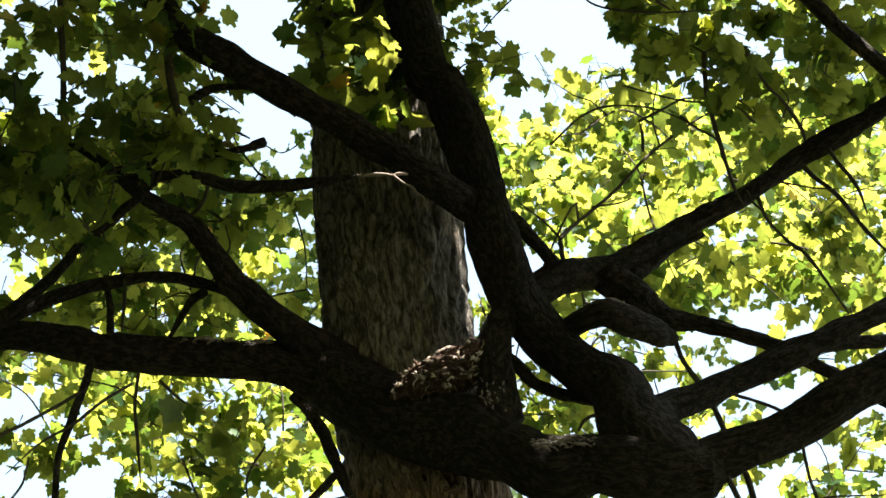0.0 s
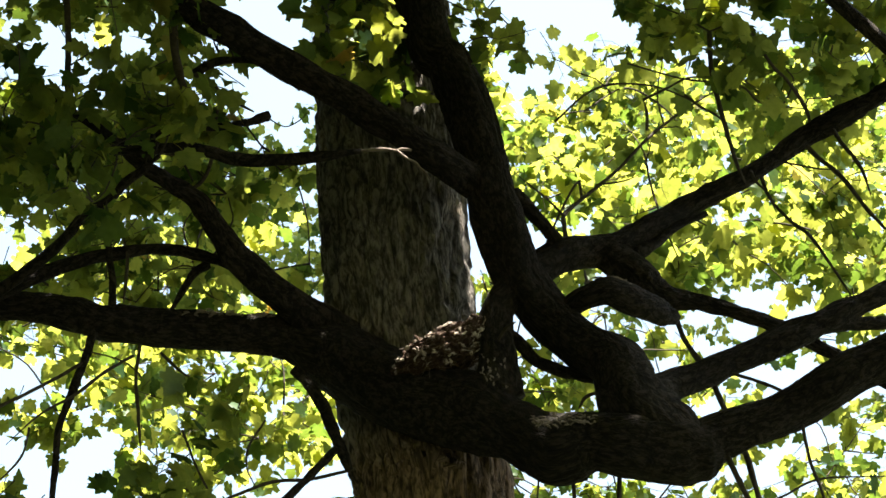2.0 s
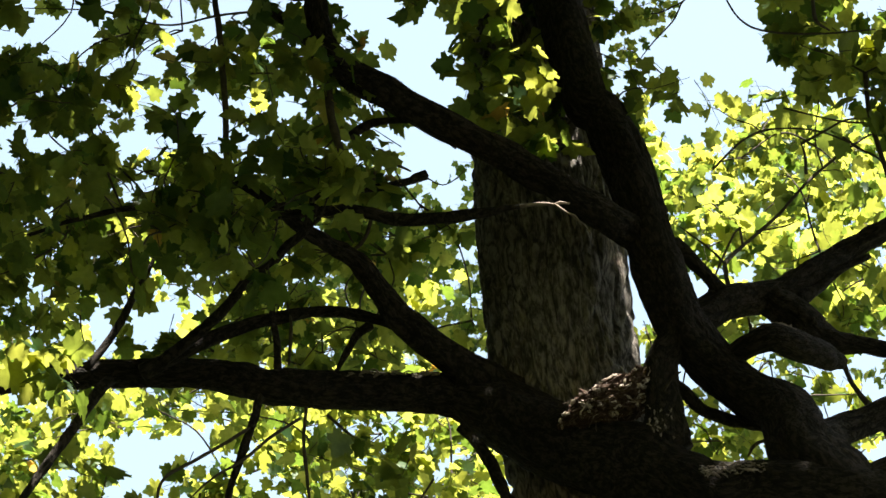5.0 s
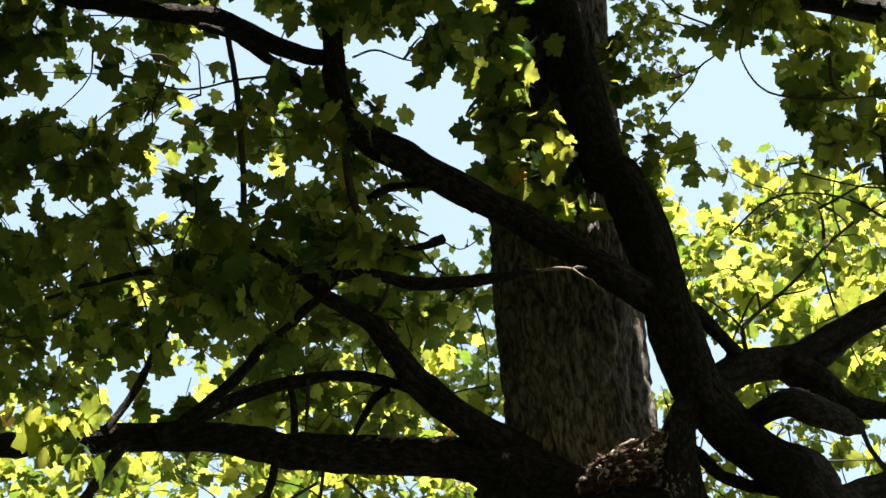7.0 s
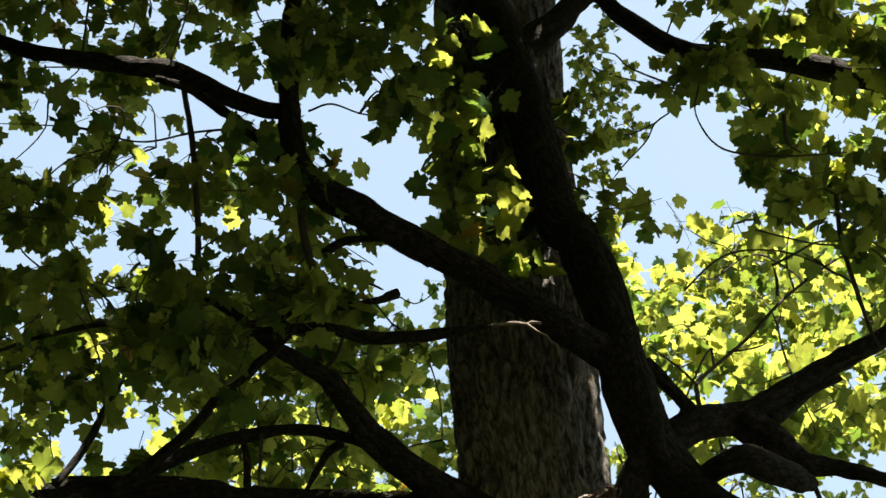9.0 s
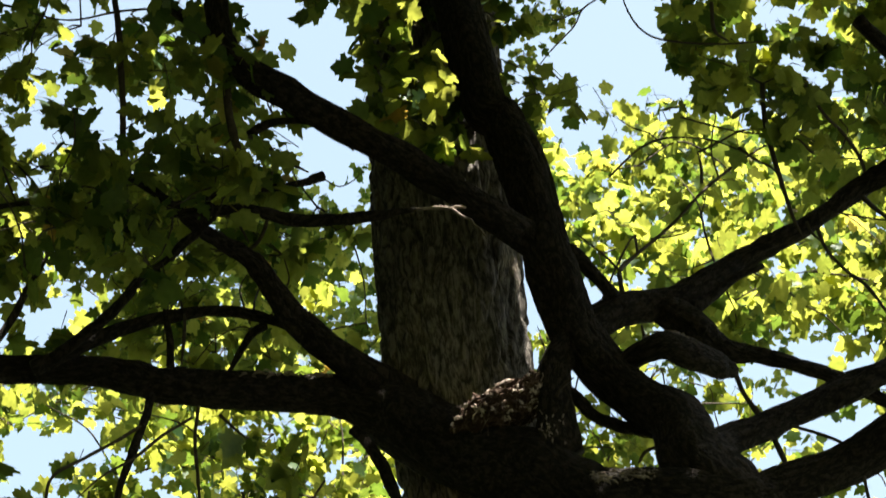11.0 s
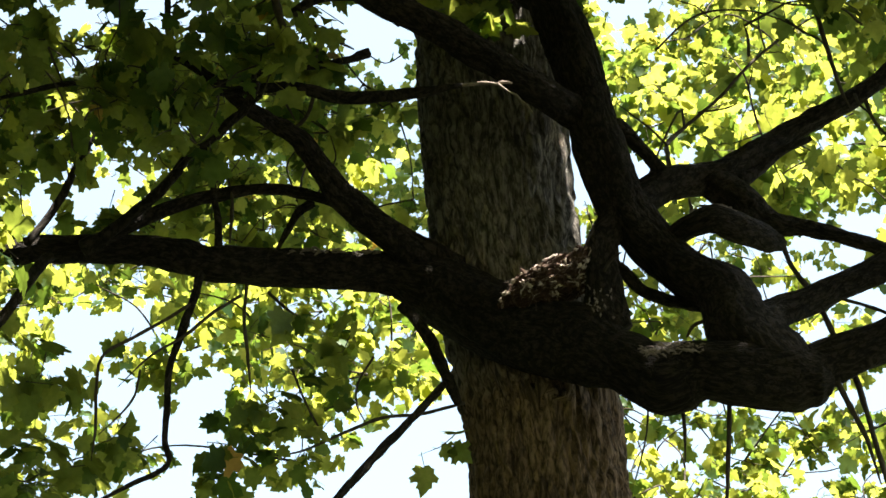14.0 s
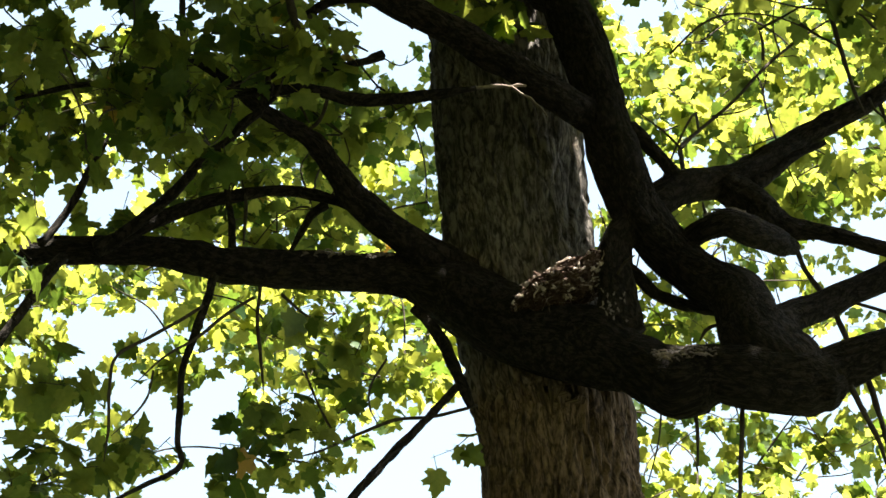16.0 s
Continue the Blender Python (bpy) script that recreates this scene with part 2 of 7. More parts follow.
def tube_mesh(name, points, segs, step, mat, lump=0.0, ridge=0.0, seed=0.0, plate=0.0):
    verts, faces, uvs = tube(points, segs, step, lump, ridge, seed, plate)
    body = [f for f in faces if f[2] != f[3]]
    caps = [f[:3] for f in faces if f[2] == f[3]]
    me = bpy.data.meshes.new(name)
    me.from_pydata([tuple(v) for v in verts], [], body + caps)
    layer = me.uv_layers.new(name="UVMap")
    flat = uvs[:len(body) * 4]
    for f in range(len(caps)):
        flat += uvs[(len(body) + f) * 4:(len(body) + f) * 4 + 3]
    layer.data.foreach_set("uv", np.asarray(flat, dtype=np.float32).ravel())
    me.polygons.foreach_set("use_smooth", np.full(len(me.polygons), True))
    me.materials.append(mat)
    return me


# ---- ground ----
def build_ground():
    bm = bmesh.new()
    bmesh.ops.create_circle(bm, cap_ends=True, segments=64, radius=1500)
    me = bpy.data.meshes.new("ground")
    bm.to_mesh(me)
    bm.free()
    me.materials.append(GRASS)
    tagged(new("ground", me), "dark grass and leaf litter under the trees", "ground", kind="structure")


build_ground()

# ---- the maple ----
tree = tagged(new("maple_tree"), "old grey-barked maple with heavy crooked limbs and green leaves", "tree")
TRUNK = [
    (-0.332, 0.000, 15.500, 0.0500), (-0.260, 0.000, 13.500, 0.1200), (-0.189, 0.000, 11.500, 0.1700), (-0.072, 0.000, 8.247, 0.2640),
    (-0.045, 0.000, 7.755, 0.2677), (-0.009, 0.000, 7.011, 0.2695), (0.024, 0.000, 6.625, 0.2723), (0.065, 0.000, 6.134, 0.2714),
    (0.134, 0.000, 5.691, 0.2755), (0.177, 0.000, 5.488, 0.2769), (0.199, 0.000, 5.263, 0.2780), (0.292, 0.000, 3.400, 0.3050),
    (0.352, 0.000, 2.200, 0.3150), (0.407, 0.000, 1.100, 0.3400), (0.440, 0.000, 0.450, 0.4000), (0.456, 0.000, 0.120, 0.5200),
    (0.470, 0.000, -0.150, 0.6200),
]
part("trunk", tube_mesh("trunk", TRUNK, 300, 0.015, TRUNK_BARK, lump=0.05, ridge=0.004, seed=3.1, plate=0.017), tree, "grey-brown furrowed bark")

LIMB_POINTS = []


def limb(kind, points):
    """One limb, branch or twig of the maple, as (x, y, z, radius) from its root or end to end."""
    if kind == "twig":
        points = points[:-1] + [(*points[-1][:3], points[-1][3] * 0.4)]
    seed = points[0][0] * 7.3 + points[0][2] * 3.1
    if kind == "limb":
        me = tube_mesh(kind, points, 56, 0.018, SHADED_LIMB_BARK, lump=0.22, ridge=0.006, seed=seed)
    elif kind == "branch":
        me = tube_mesh(kind, points, 18, 0.02, SHADED_LIMB_BARK, lump=0.28, ridge=0.002, seed=seed)
    else:
        me = tube_mesh(kind, points, 8, 0.025, FLAKE if kind == "dead_twig" else TWIG_BARK, lump=0.35, seed=seed)
    part(kind, me, tree)
    LIMB_POINTS.extend(p[:3] for p in spline(points, 0.1))


limb("limb", [
    (-0.029, -0.050, 5.895, 0.1539), (-0.172, -0.100, 5.938, 0.1228), (-0.273, -0.150, 5.969, 0.0898), (-0.353, -0.200, 5.971, 0.0772),
    (-0.573, -0.250, 5.957, 0.0668), (-0.771, -0.300, 5.939, 0.0665), (-0.966, -0.350, 5.932, 0.0663), (-1.162, -0.400, 5.951, 0.0542),
    (-1.353, -0.450, 5.939, 0.0480), (-1.541, -0.500, 5.911, 0.0479), (-1.725, -0.550, 5.871, 0.0438), (-1.944, -0.600, 5.830, 0.0397),
    (-2.144, -0.650, 5.815, 0.0337), (-2.324, -0.700, 5.808, 0.0238),
])
limb("limb", [
    (-0.141, -0.150, 5.969, 0.0918), (-0.211, -0.215, 6.002, 0.0731), (-0.291, -0.281, 6.028, 0.0607), (-0.391, -0.346, 6.072, 0.0544),
    (-0.490, -0.412, 6.129, 0.0502), (-0.558, -0.477, 6.184, 0.0441), (-0.616, -0.542, 6.247, 0.0400), (-0.684, -0.608, 6.302, 0.0339),
    (-0.759, -0.673, 6.312, 0.0298), (-0.813, -0.738, 6.313, 0.0257), (-0.908, -0.804, 6.357, 0.0197), (-1.023, -0.869, 6.430, 0.0158),
    (-1.134, -0.935, 6.457, 0.0118), (-1.269, -1.000, 6.553, 0.0079),
])
limb("branch", [
    (-0.504, -0.350, 6.166, 0.0284), (-0.594, -0.372, 6.185, 0.0203), (-0.694, -0.394, 6.200, 0.0202), (-0.793, -0.417, 6.199, 0.0202),
    (-0.891, -0.439, 6.176, 0.0222), (-1.007, -0.461, 6.140, 0.0221), (-1.121, -0.483, 6.087, 0.0240), (-1.233, -0.506, 6.019, 0.0279),
    (-1.324, -0.528, 5.951, 0.0298), (-1.414, -0.550, 5.889, 0.0277),
])
limb("branch", [
    (-1.348, -0.550, 5.927, 0.0238), (-1.258, -0.600, 5.977, 0.0217), (-1.167, -0.650, 6.027, 0.0197), (-1.088, -0.700, 6.088, 0.0177),
    (-1.037, -0.750, 6.137, 0.0137), (-0.956, -0.800, 6.163, 0.0117), (-0.858, -0.850, 6.234, 0.0097), (-0.779, -0.900, 6.283, 0.0078),
])
limb("dead_twig", [
    (0.079, -0.820, 6.377, 0.0039), (0.047, -0.820, 6.379, 0.0067), (0.025, -0.820, 6.372, 0.0047), (0.012, -0.820, 6.374, 0.0059),
    (-0.027, -0.820, 6.377, 0.0078), (-0.071, -0.820, 6.372, 0.0071), (-0.115, -0.820, 6.367, 0.0059),
])
limb("branch", [
    (-0.095, -0.820, 6.369, 0.0078), (-0.183, -0.820, 6.353, 0.0157), (-0.281, -0.820, 6.335, 0.0215), (-0.417, -0.820, 6.323, 0.0215),
    (-0.533, -0.830, 6.321, 0.0215), (-0.612, -0.840, 6.341, 0.0215), (-0.708, -0.850, 6.349, 0.0195), (-0.862, -0.860, 6.329, 0.0156),
    (-1.094, -0.870, 6.318, 0.0137), (-1.326, -0.880, 6.335, 0.0118), (-1.440, -0.900, 6.338, 0.0098), (-1.624, -0.920, 6.281, 0.0079),
    (-1.765, -0.950, 6.205, 0.0059),
])
limb("dead_twig", [
    (0.031, -0.830, 6.365, 0.0047), (0.070, -0.830, 6.331, 0.0042), (0.094, -0.830, 6.321, 0.0035), (0.109, -0.830, 6.298, 0.0039),
    (0.128, -0.830, 6.280, 0.0029), (0.149, -0.830, 6.245, 0.0027),
])
limb("branch", [
    (-0.426, -0.750, 6.555, 0.0180), (-0.452, -0.764, 6.534, 0.0179), (-0.483, -0.779, 6.508, 0.0129), (-0.560, -0.793, 6.481, 0.0129),
    (-0.676, -0.807, 6.453, 0.0138), (-0.792, -0.821, 6.425, 0.0138), (-0.944, -0.836, 6.371, 0.0118), (-1.057, -0.850, 6.327, 0.0098),
])
limb("limb", [
    (-0.354, -0.200, 5.971, 0.0700), (-0.263, -0.200, 5.941, 0.0980), (-0.167, -0.200, 5.902, 0.1200), (-0.007, -0.240, 5.769, 0.1420),
    (0.153, -0.300, 5.667, 0.1420), (0.314, -0.380, 5.575, 0.1387), (0.434, -0.480, 5.470, 0.1039),
    (0.497, -0.520, 5.411, 0.0994), (0.547, -0.530, 5.381, 0.1125), (0.588, -0.540, 5.361, 0.1218), (0.617, -0.550, 5.364, 0.1141),
    (0.655, -0.560, 5.378, 0.1046), (0.720, -0.580, 5.381, 0.0931), (0.802, -0.600, 5.360, 0.1043), (0.896, -0.600, 5.350, 0.1100),
    (1.009, -0.600, 5.341, 0.1139), (1.088, -0.600, 5.343, 0.0893), (1.129, -0.600, 5.346, 0.0495),
])
limb("limb", [
    (1.026, -0.600, 5.314, 0.0948), (0.955, -0.600, 5.388, 0.1179), (0.871, -0.580, 5.487, 0.1148), (0.829, -0.520, 5.616, 0.1047),
    (0.798, -0.480, 5.735, 0.0970), (0.708, -0.440, 5.820, 0.0880), (0.627, -0.420, 5.895, 0.0850), (0.548, -0.420, 5.982, 0.0860),
    (0.476, -0.420, 6.101, 0.0862), (0.435, -0.420, 6.223, 0.0868), (0.398, -0.420, 6.353, 0.0915), (0.372, -0.420, 6.485, 0.0881),
    (0.348, -0.420, 6.607, 0.0825), (0.319, -0.420, 6.731, 0.0831), (0.284, -0.420, 6.856, 0.0879), (0.248, -0.410, 6.964, 0.0886),
    (0.216, -0.400, 7.053, 0.0892), (0.160, -0.400, 7.095, 0.0915), (0.105, -0.400, 7.347, 0.0908), (0.048, -0.400, 7.620, 0.0901),
    (-0.018, -0.380, 7.891, 0.1030), (-0.081, -0.360, 8.082, 0.1090), (-0.155, -0.330, 8.257, 0.1059), (-0.245, -0.300, 8.466, 0.1029),
    (-0.222, -0.200, 8.887, 0.0919), (-0.333, 0.000, 9.665, 0.0772),
])
limb("limb", [
    (0.376, -0.410, 6.462, 0.0614), (0.277, -0.470, 6.502, 0.0612), (0.194, -0.560, 6.501, 0.0566), (0.032, -0.650, 6.567, 0.0544),
    (-0.129, -0.700, 6.652, 0.0544), (-0.269, -0.740, 6.719, 0.0545), (-0.369, -0.780, 6.757, 0.0544), (-0.469, -0.820, 6.795, 0.0544),
    (-0.558, -0.860, 6.835, 0.0564), (-0.667, -0.900, 6.879, 0.0564), (-0.756, -0.940, 6.934, 0.0524), (-0.799, -0.960, 7.043, 0.0426),
    (-0.819, -1.000, 7.239, 0.0348), (-0.827, -1.000, 7.419, 0.0332), (-0.818, -1.050, 7.613, 0.0293), (-0.798, -1.100, 7.946, 0.0235),
])
limb("branch", [
    (-0.830, -0.960, 7.214, 0.0308), (-0.907, -0.999, 7.191, 0.0306), (-1.028, -1.038, 7.218, 0.0327), (-1.150, -1.077, 7.266, 0.0368),
    (-1.249, -1.116, 7.287, 0.0389), (-1.366, -1.155, 7.274, 0.0326), (-1.543, -1.194, 7.277, 0.0286), (-1.742, -1.233, 7.291, 0.0266),
    (-1.882, -1.272, 7.333, 0.0225), (-2.025, -1.311, 7.393, 0.0185), (-2.191, -1.350, 7.480, 0.0145),
])
limb("branch", [
    (-0.790, -0.920, 6.963, 0.0283), (-0.859, -0.976, 7.017, 0.0222), (-0.959, -1.032, 7.081, 0.0202), (-1.037, -1.088, 7.114, 0.0182),
    (-1.156, -1.144, 7.173, 0.0162), (-1.271, -1.200, 7.180, 0.0121),
])
limb("twig", [
    (-0.944, -1.000, 7.111, 0.0051), (-1.146, -1.000, 7.092, 0.0044), (-1.346, -1.000, 7.052, 0.0037), (-1.597, -1.000, 7.122, 0.0030),
    (-1.970, -1.000, 7.150, 0.0024),
])
limb("twig", [
    (-0.749, -0.950, 7.221, 0.0044), (-0.673, -0.900, 7.291, 0.0037), (-0.572, -0.850, 7.285, 0.0033), (-0.471, -0.800, 7.305, 0.0030),
    (-0.369, -0.750, 7.354, 0.0030), (-0.286, -0.700, 7.348, 0.0030),
])
limb("twig", [
    (-1.013, -1.000, 7.248, 0.0030), (-0.979, -1.000, 7.366, 0.0030), (-0.941, -1.000, 7.419, 0.0030), (-0.861, -1.000, 7.286, 0.0030),
])
limb("branch", [
    (-0.002, -0.400, 7.946, 0.0583), (0.099, -0.370, 8.037, 0.0611), (0.180, -0.340, 8.150, 0.0548), (0.243, -0.310, 8.255, 0.0461),
    (0.298, -0.280, 8.332, 0.0395), (0.352, -0.250, 8.345, 0.0326), (0.414, -0.220, 8.292, 0.0326), (0.505, -0.190, 8.235, 0.0372),
    (0.608, -0.160, 8.170, 0.0418), (0.723, -0.130, 8.143, 0.0395), (0.886, -0.100, 8.142, 0.0373), (1.072, -0.070, 8.148, 0.0422),
    (1.257, -0.040, 8.123, 0.0470), (1.419, -0.010, 8.099, 0.0495), (1.693, 0.020, 8.041, 0.0402), (1.921, 0.050, 7.990, 0.0332),
])
limb("limb", [
    (0.396, -0.440, 5.610, 0.0895), (0.391, -0.450, 5.726, 0.0724), (0.382, -0.450, 5.849, 0.0650), (0.392, -0.440, 5.952, 0.0575),
    (0.440, -0.425, 6.042, 0.0600), (0.505, -0.410, 6.165, 0.0700),
])
limb("limb", [
    (0.473, -0.420, 6.106, 0.0602), (0.578, -0.380, 6.188, 0.0607), (0.663, -0.350, 6.250, 0.0591), (0.770, -0.300, 6.295, 0.0596),
    (0.865, -0.280, 6.336, 0.0558), (0.965, -0.250, 6.426, 0.0479), (1.080, -0.200, 6.531, 0.0422), (1.211, -0.200, 6.615, 0.0382),
    (1.343, -0.200, 6.690, 0.0342), (1.478, -0.200, 6.796, 0.0344), (1.591, -0.200, 6.885, 0.0368), (1.694, -0.250, 6.926, 0.0412),
    (1.842, -0.300, 7.002, 0.0326), (2.025, -0.400, 7.100, 0.0239),
])
limb("branch", [
    (0.902, -0.300, 6.283, 0.0288), (0.978, -0.283, 6.341, 0.0186), (1.068, -0.267, 6.431, 0.0146), (1.177, -0.250, 6.495, 0.0105),
])
limb("branch", [
    (0.446, -0.440, 6.443, 0.0306), (0.501, -0.425, 6.402, 0.0265), (0.557, -0.410, 6.342, 0.0244), (0.600, -0.395, 6.290, 0.0264),
    (0.636, -0.380, 6.247, 0.0284),
])
limb("twig", [
    (0.648, -0.350, 6.288, 0.0103), (0.650, -0.257, 6.429, 0.0090), (0.660, -0.164, 6.533, 0.0091), (0.734, -0.071, 6.661, 0.0069),
    (0.882, 0.021, 6.853, 0.0063), (1.033, 0.114, 7.082, 0.0064), (1.210, 0.207, 7.290, 0.0049), (1.416, 0.300, 7.487, 0.0040),
])
limb("twig", [
    (0.644, -0.350, 6.408, 0.0044), (0.585, -0.267, 6.538, 0.0038), (0.530, -0.183, 6.648, 0.0030), (0.483, -0.100, 6.752, 0.0025),
])
limb("limb", [
    (0.800, -0.300, 6.283, 0.0575), (0.879, -0.300, 6.219, 0.0614), (0.946, -0.300, 6.141, 0.0633), (1.015, -0.300, 6.106, 0.0408),
    (1.125, -0.300, 6.087, 0.0286), (1.244, -0.300, 6.054, 0.0245), (1.362, -0.300, 6.013, 0.0245), (1.478, -0.300, 5.953, 0.0224),
    (1.631, -0.300, 5.863, 0.0203), (1.818, -0.300, 5.739, 0.0162),
])
limb("branch", [
    (0.607, -0.420, 5.933, 0.0437), (0.662, -0.450, 5.978, 0.0401), (0.719, -0.500, 5.990, 0.0424), (0.780, -0.520, 6.001, 0.0509), (0.866, -0.480, 5.988, 0.0571), (0.953, -0.400, 5.993, 0.0529), (1.034, -0.320, 6.006, 0.0244),
])
limb("twig", [
    (0.692, -0.400, 6.048, 0.0116), (0.716, -0.375, 6.109, 0.0087), (0.711, -0.350, 6.182, 0.0088),
])
limb("twig", [
    (1.044, -0.250, 6.060, 0.0088), (1.068, -0.281, 5.945, 0.0102), (1.118, -0.313, 5.832, 0.0101), (1.157, -0.344, 5.720, 0.0100),
    (1.193, -0.375, 5.584, 0.0107), (1.238, -0.406, 5.447, 0.0113), (1.268, -0.438, 5.261, 0.0097), (1.300, -0.469, 5.043, 0.0082),
    (1.324, -0.500, 4.880, 0.0068),
])
limb("limb", [
    (0.903, -0.550, 5.563, 0.0771), (0.979, -0.500, 5.633, 0.0545), (1.081, -0.480, 5.692, 0.0470), (1.205, -0.460, 5.758, 0.0474),
    (1.318, -0.450, 5.819, 0.0497), (1.431, -0.450, 5.876, 0.0499), (1.545, -0.450, 5.937, 0.0442), (1.743, -0.450, 6.042, 0.0385),
    (1.955, -0.450, 6.158, 0.0287),
])
limb("branch", [
    (1.390, -0.450, 5.855, 0.0319), (1.499, -0.413, 5.922, 0.0282), (1.628, -0.375, 5.966, 0.0264), (1.798, -0.338, 5.996, 0.0225),
    (1.970, -0.300, 6.036, 0.0165),
])
limb("limb", [
    (1.028, -0.600, 5.346, 0.0950), (1.115, -0.600, 5.388, 0.0801), (1.199, -0.620, 5.416, 0.0706), (1.294, -0.640, 5.452, 0.0669),
    (1.399, -0.660, 5.501, 0.0709), (1.501, -0.700, 5.548, 0.0747), (1.597, -0.720, 5.601, 0.0769), (1.710, -0.750, 5.650, 0.0732),
    (1.876, -0.800, 5.708, 0.0618),
])
limb("twig", [
    (1.195, -0.500, 5.694, 0.0056), (1.303, -0.533, 5.637, 0.0070), (1.389, -0.567, 5.571, 0.0056), (1.454, -0.600, 5.494, 0.0042),
])
limb("twig", [
    (1.396, -0.650, 5.447, 0.0062), (1.409, -0.663, 5.294, 0.0055), (1.438, -0.675, 5.174, 0.0054), (1.459, -0.688, 5.057, 0.0054),
    (1.480, -0.700, 4.911, 0.0040),
])
limb("twig", [
    (1.284, -0.200, 5.327, 0.0036), (1.396, -0.200, 5.374, 0.0043), (1.529, -0.200, 5.442, 0.0043), (1.767, -0.200, 5.457, 0.0036),
])
limb("twig", [
    (1.145, -0.620, 5.315, 0.0096), (1.186, -0.613, 5.214, 0.0095), (1.226, -0.607, 5.115, 0.0081), (1.261, -0.600, 4.956, 0.0067),
])
limb("twig", [
    (0.796, -0.500, 5.321, 0.0083), (0.790, -0.500, 5.206, 0.0082), (0.777, -0.500, 5.041, 0.0081), (0.764, -0.500, 4.880, 0.0067),
])
limb("twig", [
    (0.644, -0.450, 5.293, 0.0069), (0.646, -0.450, 5.209, 0.0062), (0.644, -0.450, 5.105, 0.0055),
])
limb("branch", [
    (0.385, -0.420, 5.811, 0.0180), (0.416, -0.420, 5.880, 0.0220), (0.465, -0.400, 5.858, 0.0220), (0.535, -0.380, 5.792, 0.0210), (0.624, -0.380, 5.754, 0.0200), (0.728, -0.420, 5.705, 0.0180),
])
limb("twig", [
    (0.661, -0.550, 5.524, 0.0041), (0.687, -0.500, 5.589, 0.0063), (0.722, -0.500, 5.607, 0.0063), (0.764, -0.500, 5.594, 0.0056),
])
limb("twig", [
    (0.386, -0.620, 5.743, 0.0055), (0.410, -0.660, 5.765, 0.0069), (0.441, -0.700, 5.769, 0.0055),
])
limb("branch", [
    (-0.318, -0.250, 5.811, 0.0180), (-0.267, -0.270, 5.744, 0.0199), (-0.216, -0.290, 5.655, 0.0218), (-0.175, -0.310, 5.549, 0.0216),
    (-0.140, -0.330, 5.454, 0.0195), (-0.116, -0.350, 5.380, 0.0136),
])
limb("twig", [
    (-0.095, -0.300, 5.404, 0.0056), (-0.163, -0.317, 5.374, 0.0063), (-0.259, -0.333, 5.343, 0.0063), (-0.374, -0.350, 5.324, 0.0063),
    (-0.506, -0.367, 5.259, 0.0056), (-0.637, -0.383, 5.188, 0.0041), (-0.749, -0.400, 5.157, 0.0033),
])
limb("branch", [
    (-0.141, -0.300, 5.506, 0.0118), (-0.182, -0.360, 5.422, 0.0136), (-0.275, -0.420, 5.282, 0.0134), (-0.365, -0.480, 5.149, 0.0142),
    (-0.444, -0.540, 5.023, 0.0150), (-0.520, -0.600, 4.896, 0.0129),
])
limb("branch", [
    (-1.008, -0.500, 5.810, 0.0157), (-1.020, -0.530, 5.694, 0.0136), (-1.042, -0.560, 5.579, 0.0145), (-1.063, -0.590, 5.467, 0.0115),
    (-1.076, -0.620, 5.367, 0.0123), (-1.070, -0.650, 5.217, 0.0103), (-1.068, -0.680, 5.090, 0.0102), (-1.044, -0.710, 5.002, 0.0092),
    (-1.075, -0.740, 4.948, 0.0083), (-1.140, -0.770, 4.899, 0.0073), (-1.239, -0.800, 4.827, 0.0064),
])
limb("twig", [
    (-1.029, -0.550, 5.661, 0.0070), (-1.115, -0.592, 5.573, 0.0062), (-1.200, -0.633, 5.494, 0.0062), (-1.291, -0.675, 5.404, 0.0055),
    (-1.299, -0.717, 5.267, 0.0054), (-1.284, -0.758, 5.104, 0.0053), (-1.282, -0.800, 4.964, 0.0040),
])
limb("twig", [
    (-1.177, -0.600, 5.388, 0.0041), (-1.184, -0.633, 5.277, 0.0041), (-1.220, -0.667, 5.192, 0.0034), (-1.283, -0.700, 5.101, 0.0027),
])
limb("twig", [
    (-0.853, -0.400, 5.820, 0.0064), (-0.856, -0.417, 5.677, 0.0064), (-0.835, -0.433, 5.515, 0.0063), (-0.817, -0.450, 5.367, 0.0049),
])
limb("twig", [
    (-0.695, -0.300, 5.539, 0.0043), (-0.638, -0.333, 5.388, 0.0042), (-0.583, -0.367, 5.269, 0.0035), (-0.551, -0.400, 5.212, 0.0028),
])
limb("twig", [
    (-0.416, -0.200, 5.634, 0.0043), (-0.466, -0.233, 5.518, 0.0043), (-0.467, -0.267, 5.414, 0.0035), (-0.424, -0.300, 5.312, 0.0028),
])
limb("twig", [
    (-0.863, -0.500, 5.721, 0.0056), (-0.950, -0.550, 5.628, 0.0056), (-1.034, -0.600, 5.515, 0.0055), (-1.136, -0.650, 5.415, 0.0041),
    (-1.231, -0.700, 5.275, 0.0034),
])
limb("twig", [
    (-0.786, -0.300, 5.841, 0.0058), (-0.694, -0.400, 5.708, 0.0057), (-0.606, -0.500, 5.611, 0.0042),
])
limb("branch", [
    (-1.514, -0.600, 5.825, 0.0216), (-1.538, -0.642, 5.766, 0.0195), (-1.578, -0.683, 5.654, 0.0174), (-1.625, -0.725, 5.529, 0.0172),
    (-1.671, -0.767, 5.409, 0.0152), (-1.740, -0.808, 5.243, 0.0112), (-1.787, -0.850, 5.062, 0.0074),
])
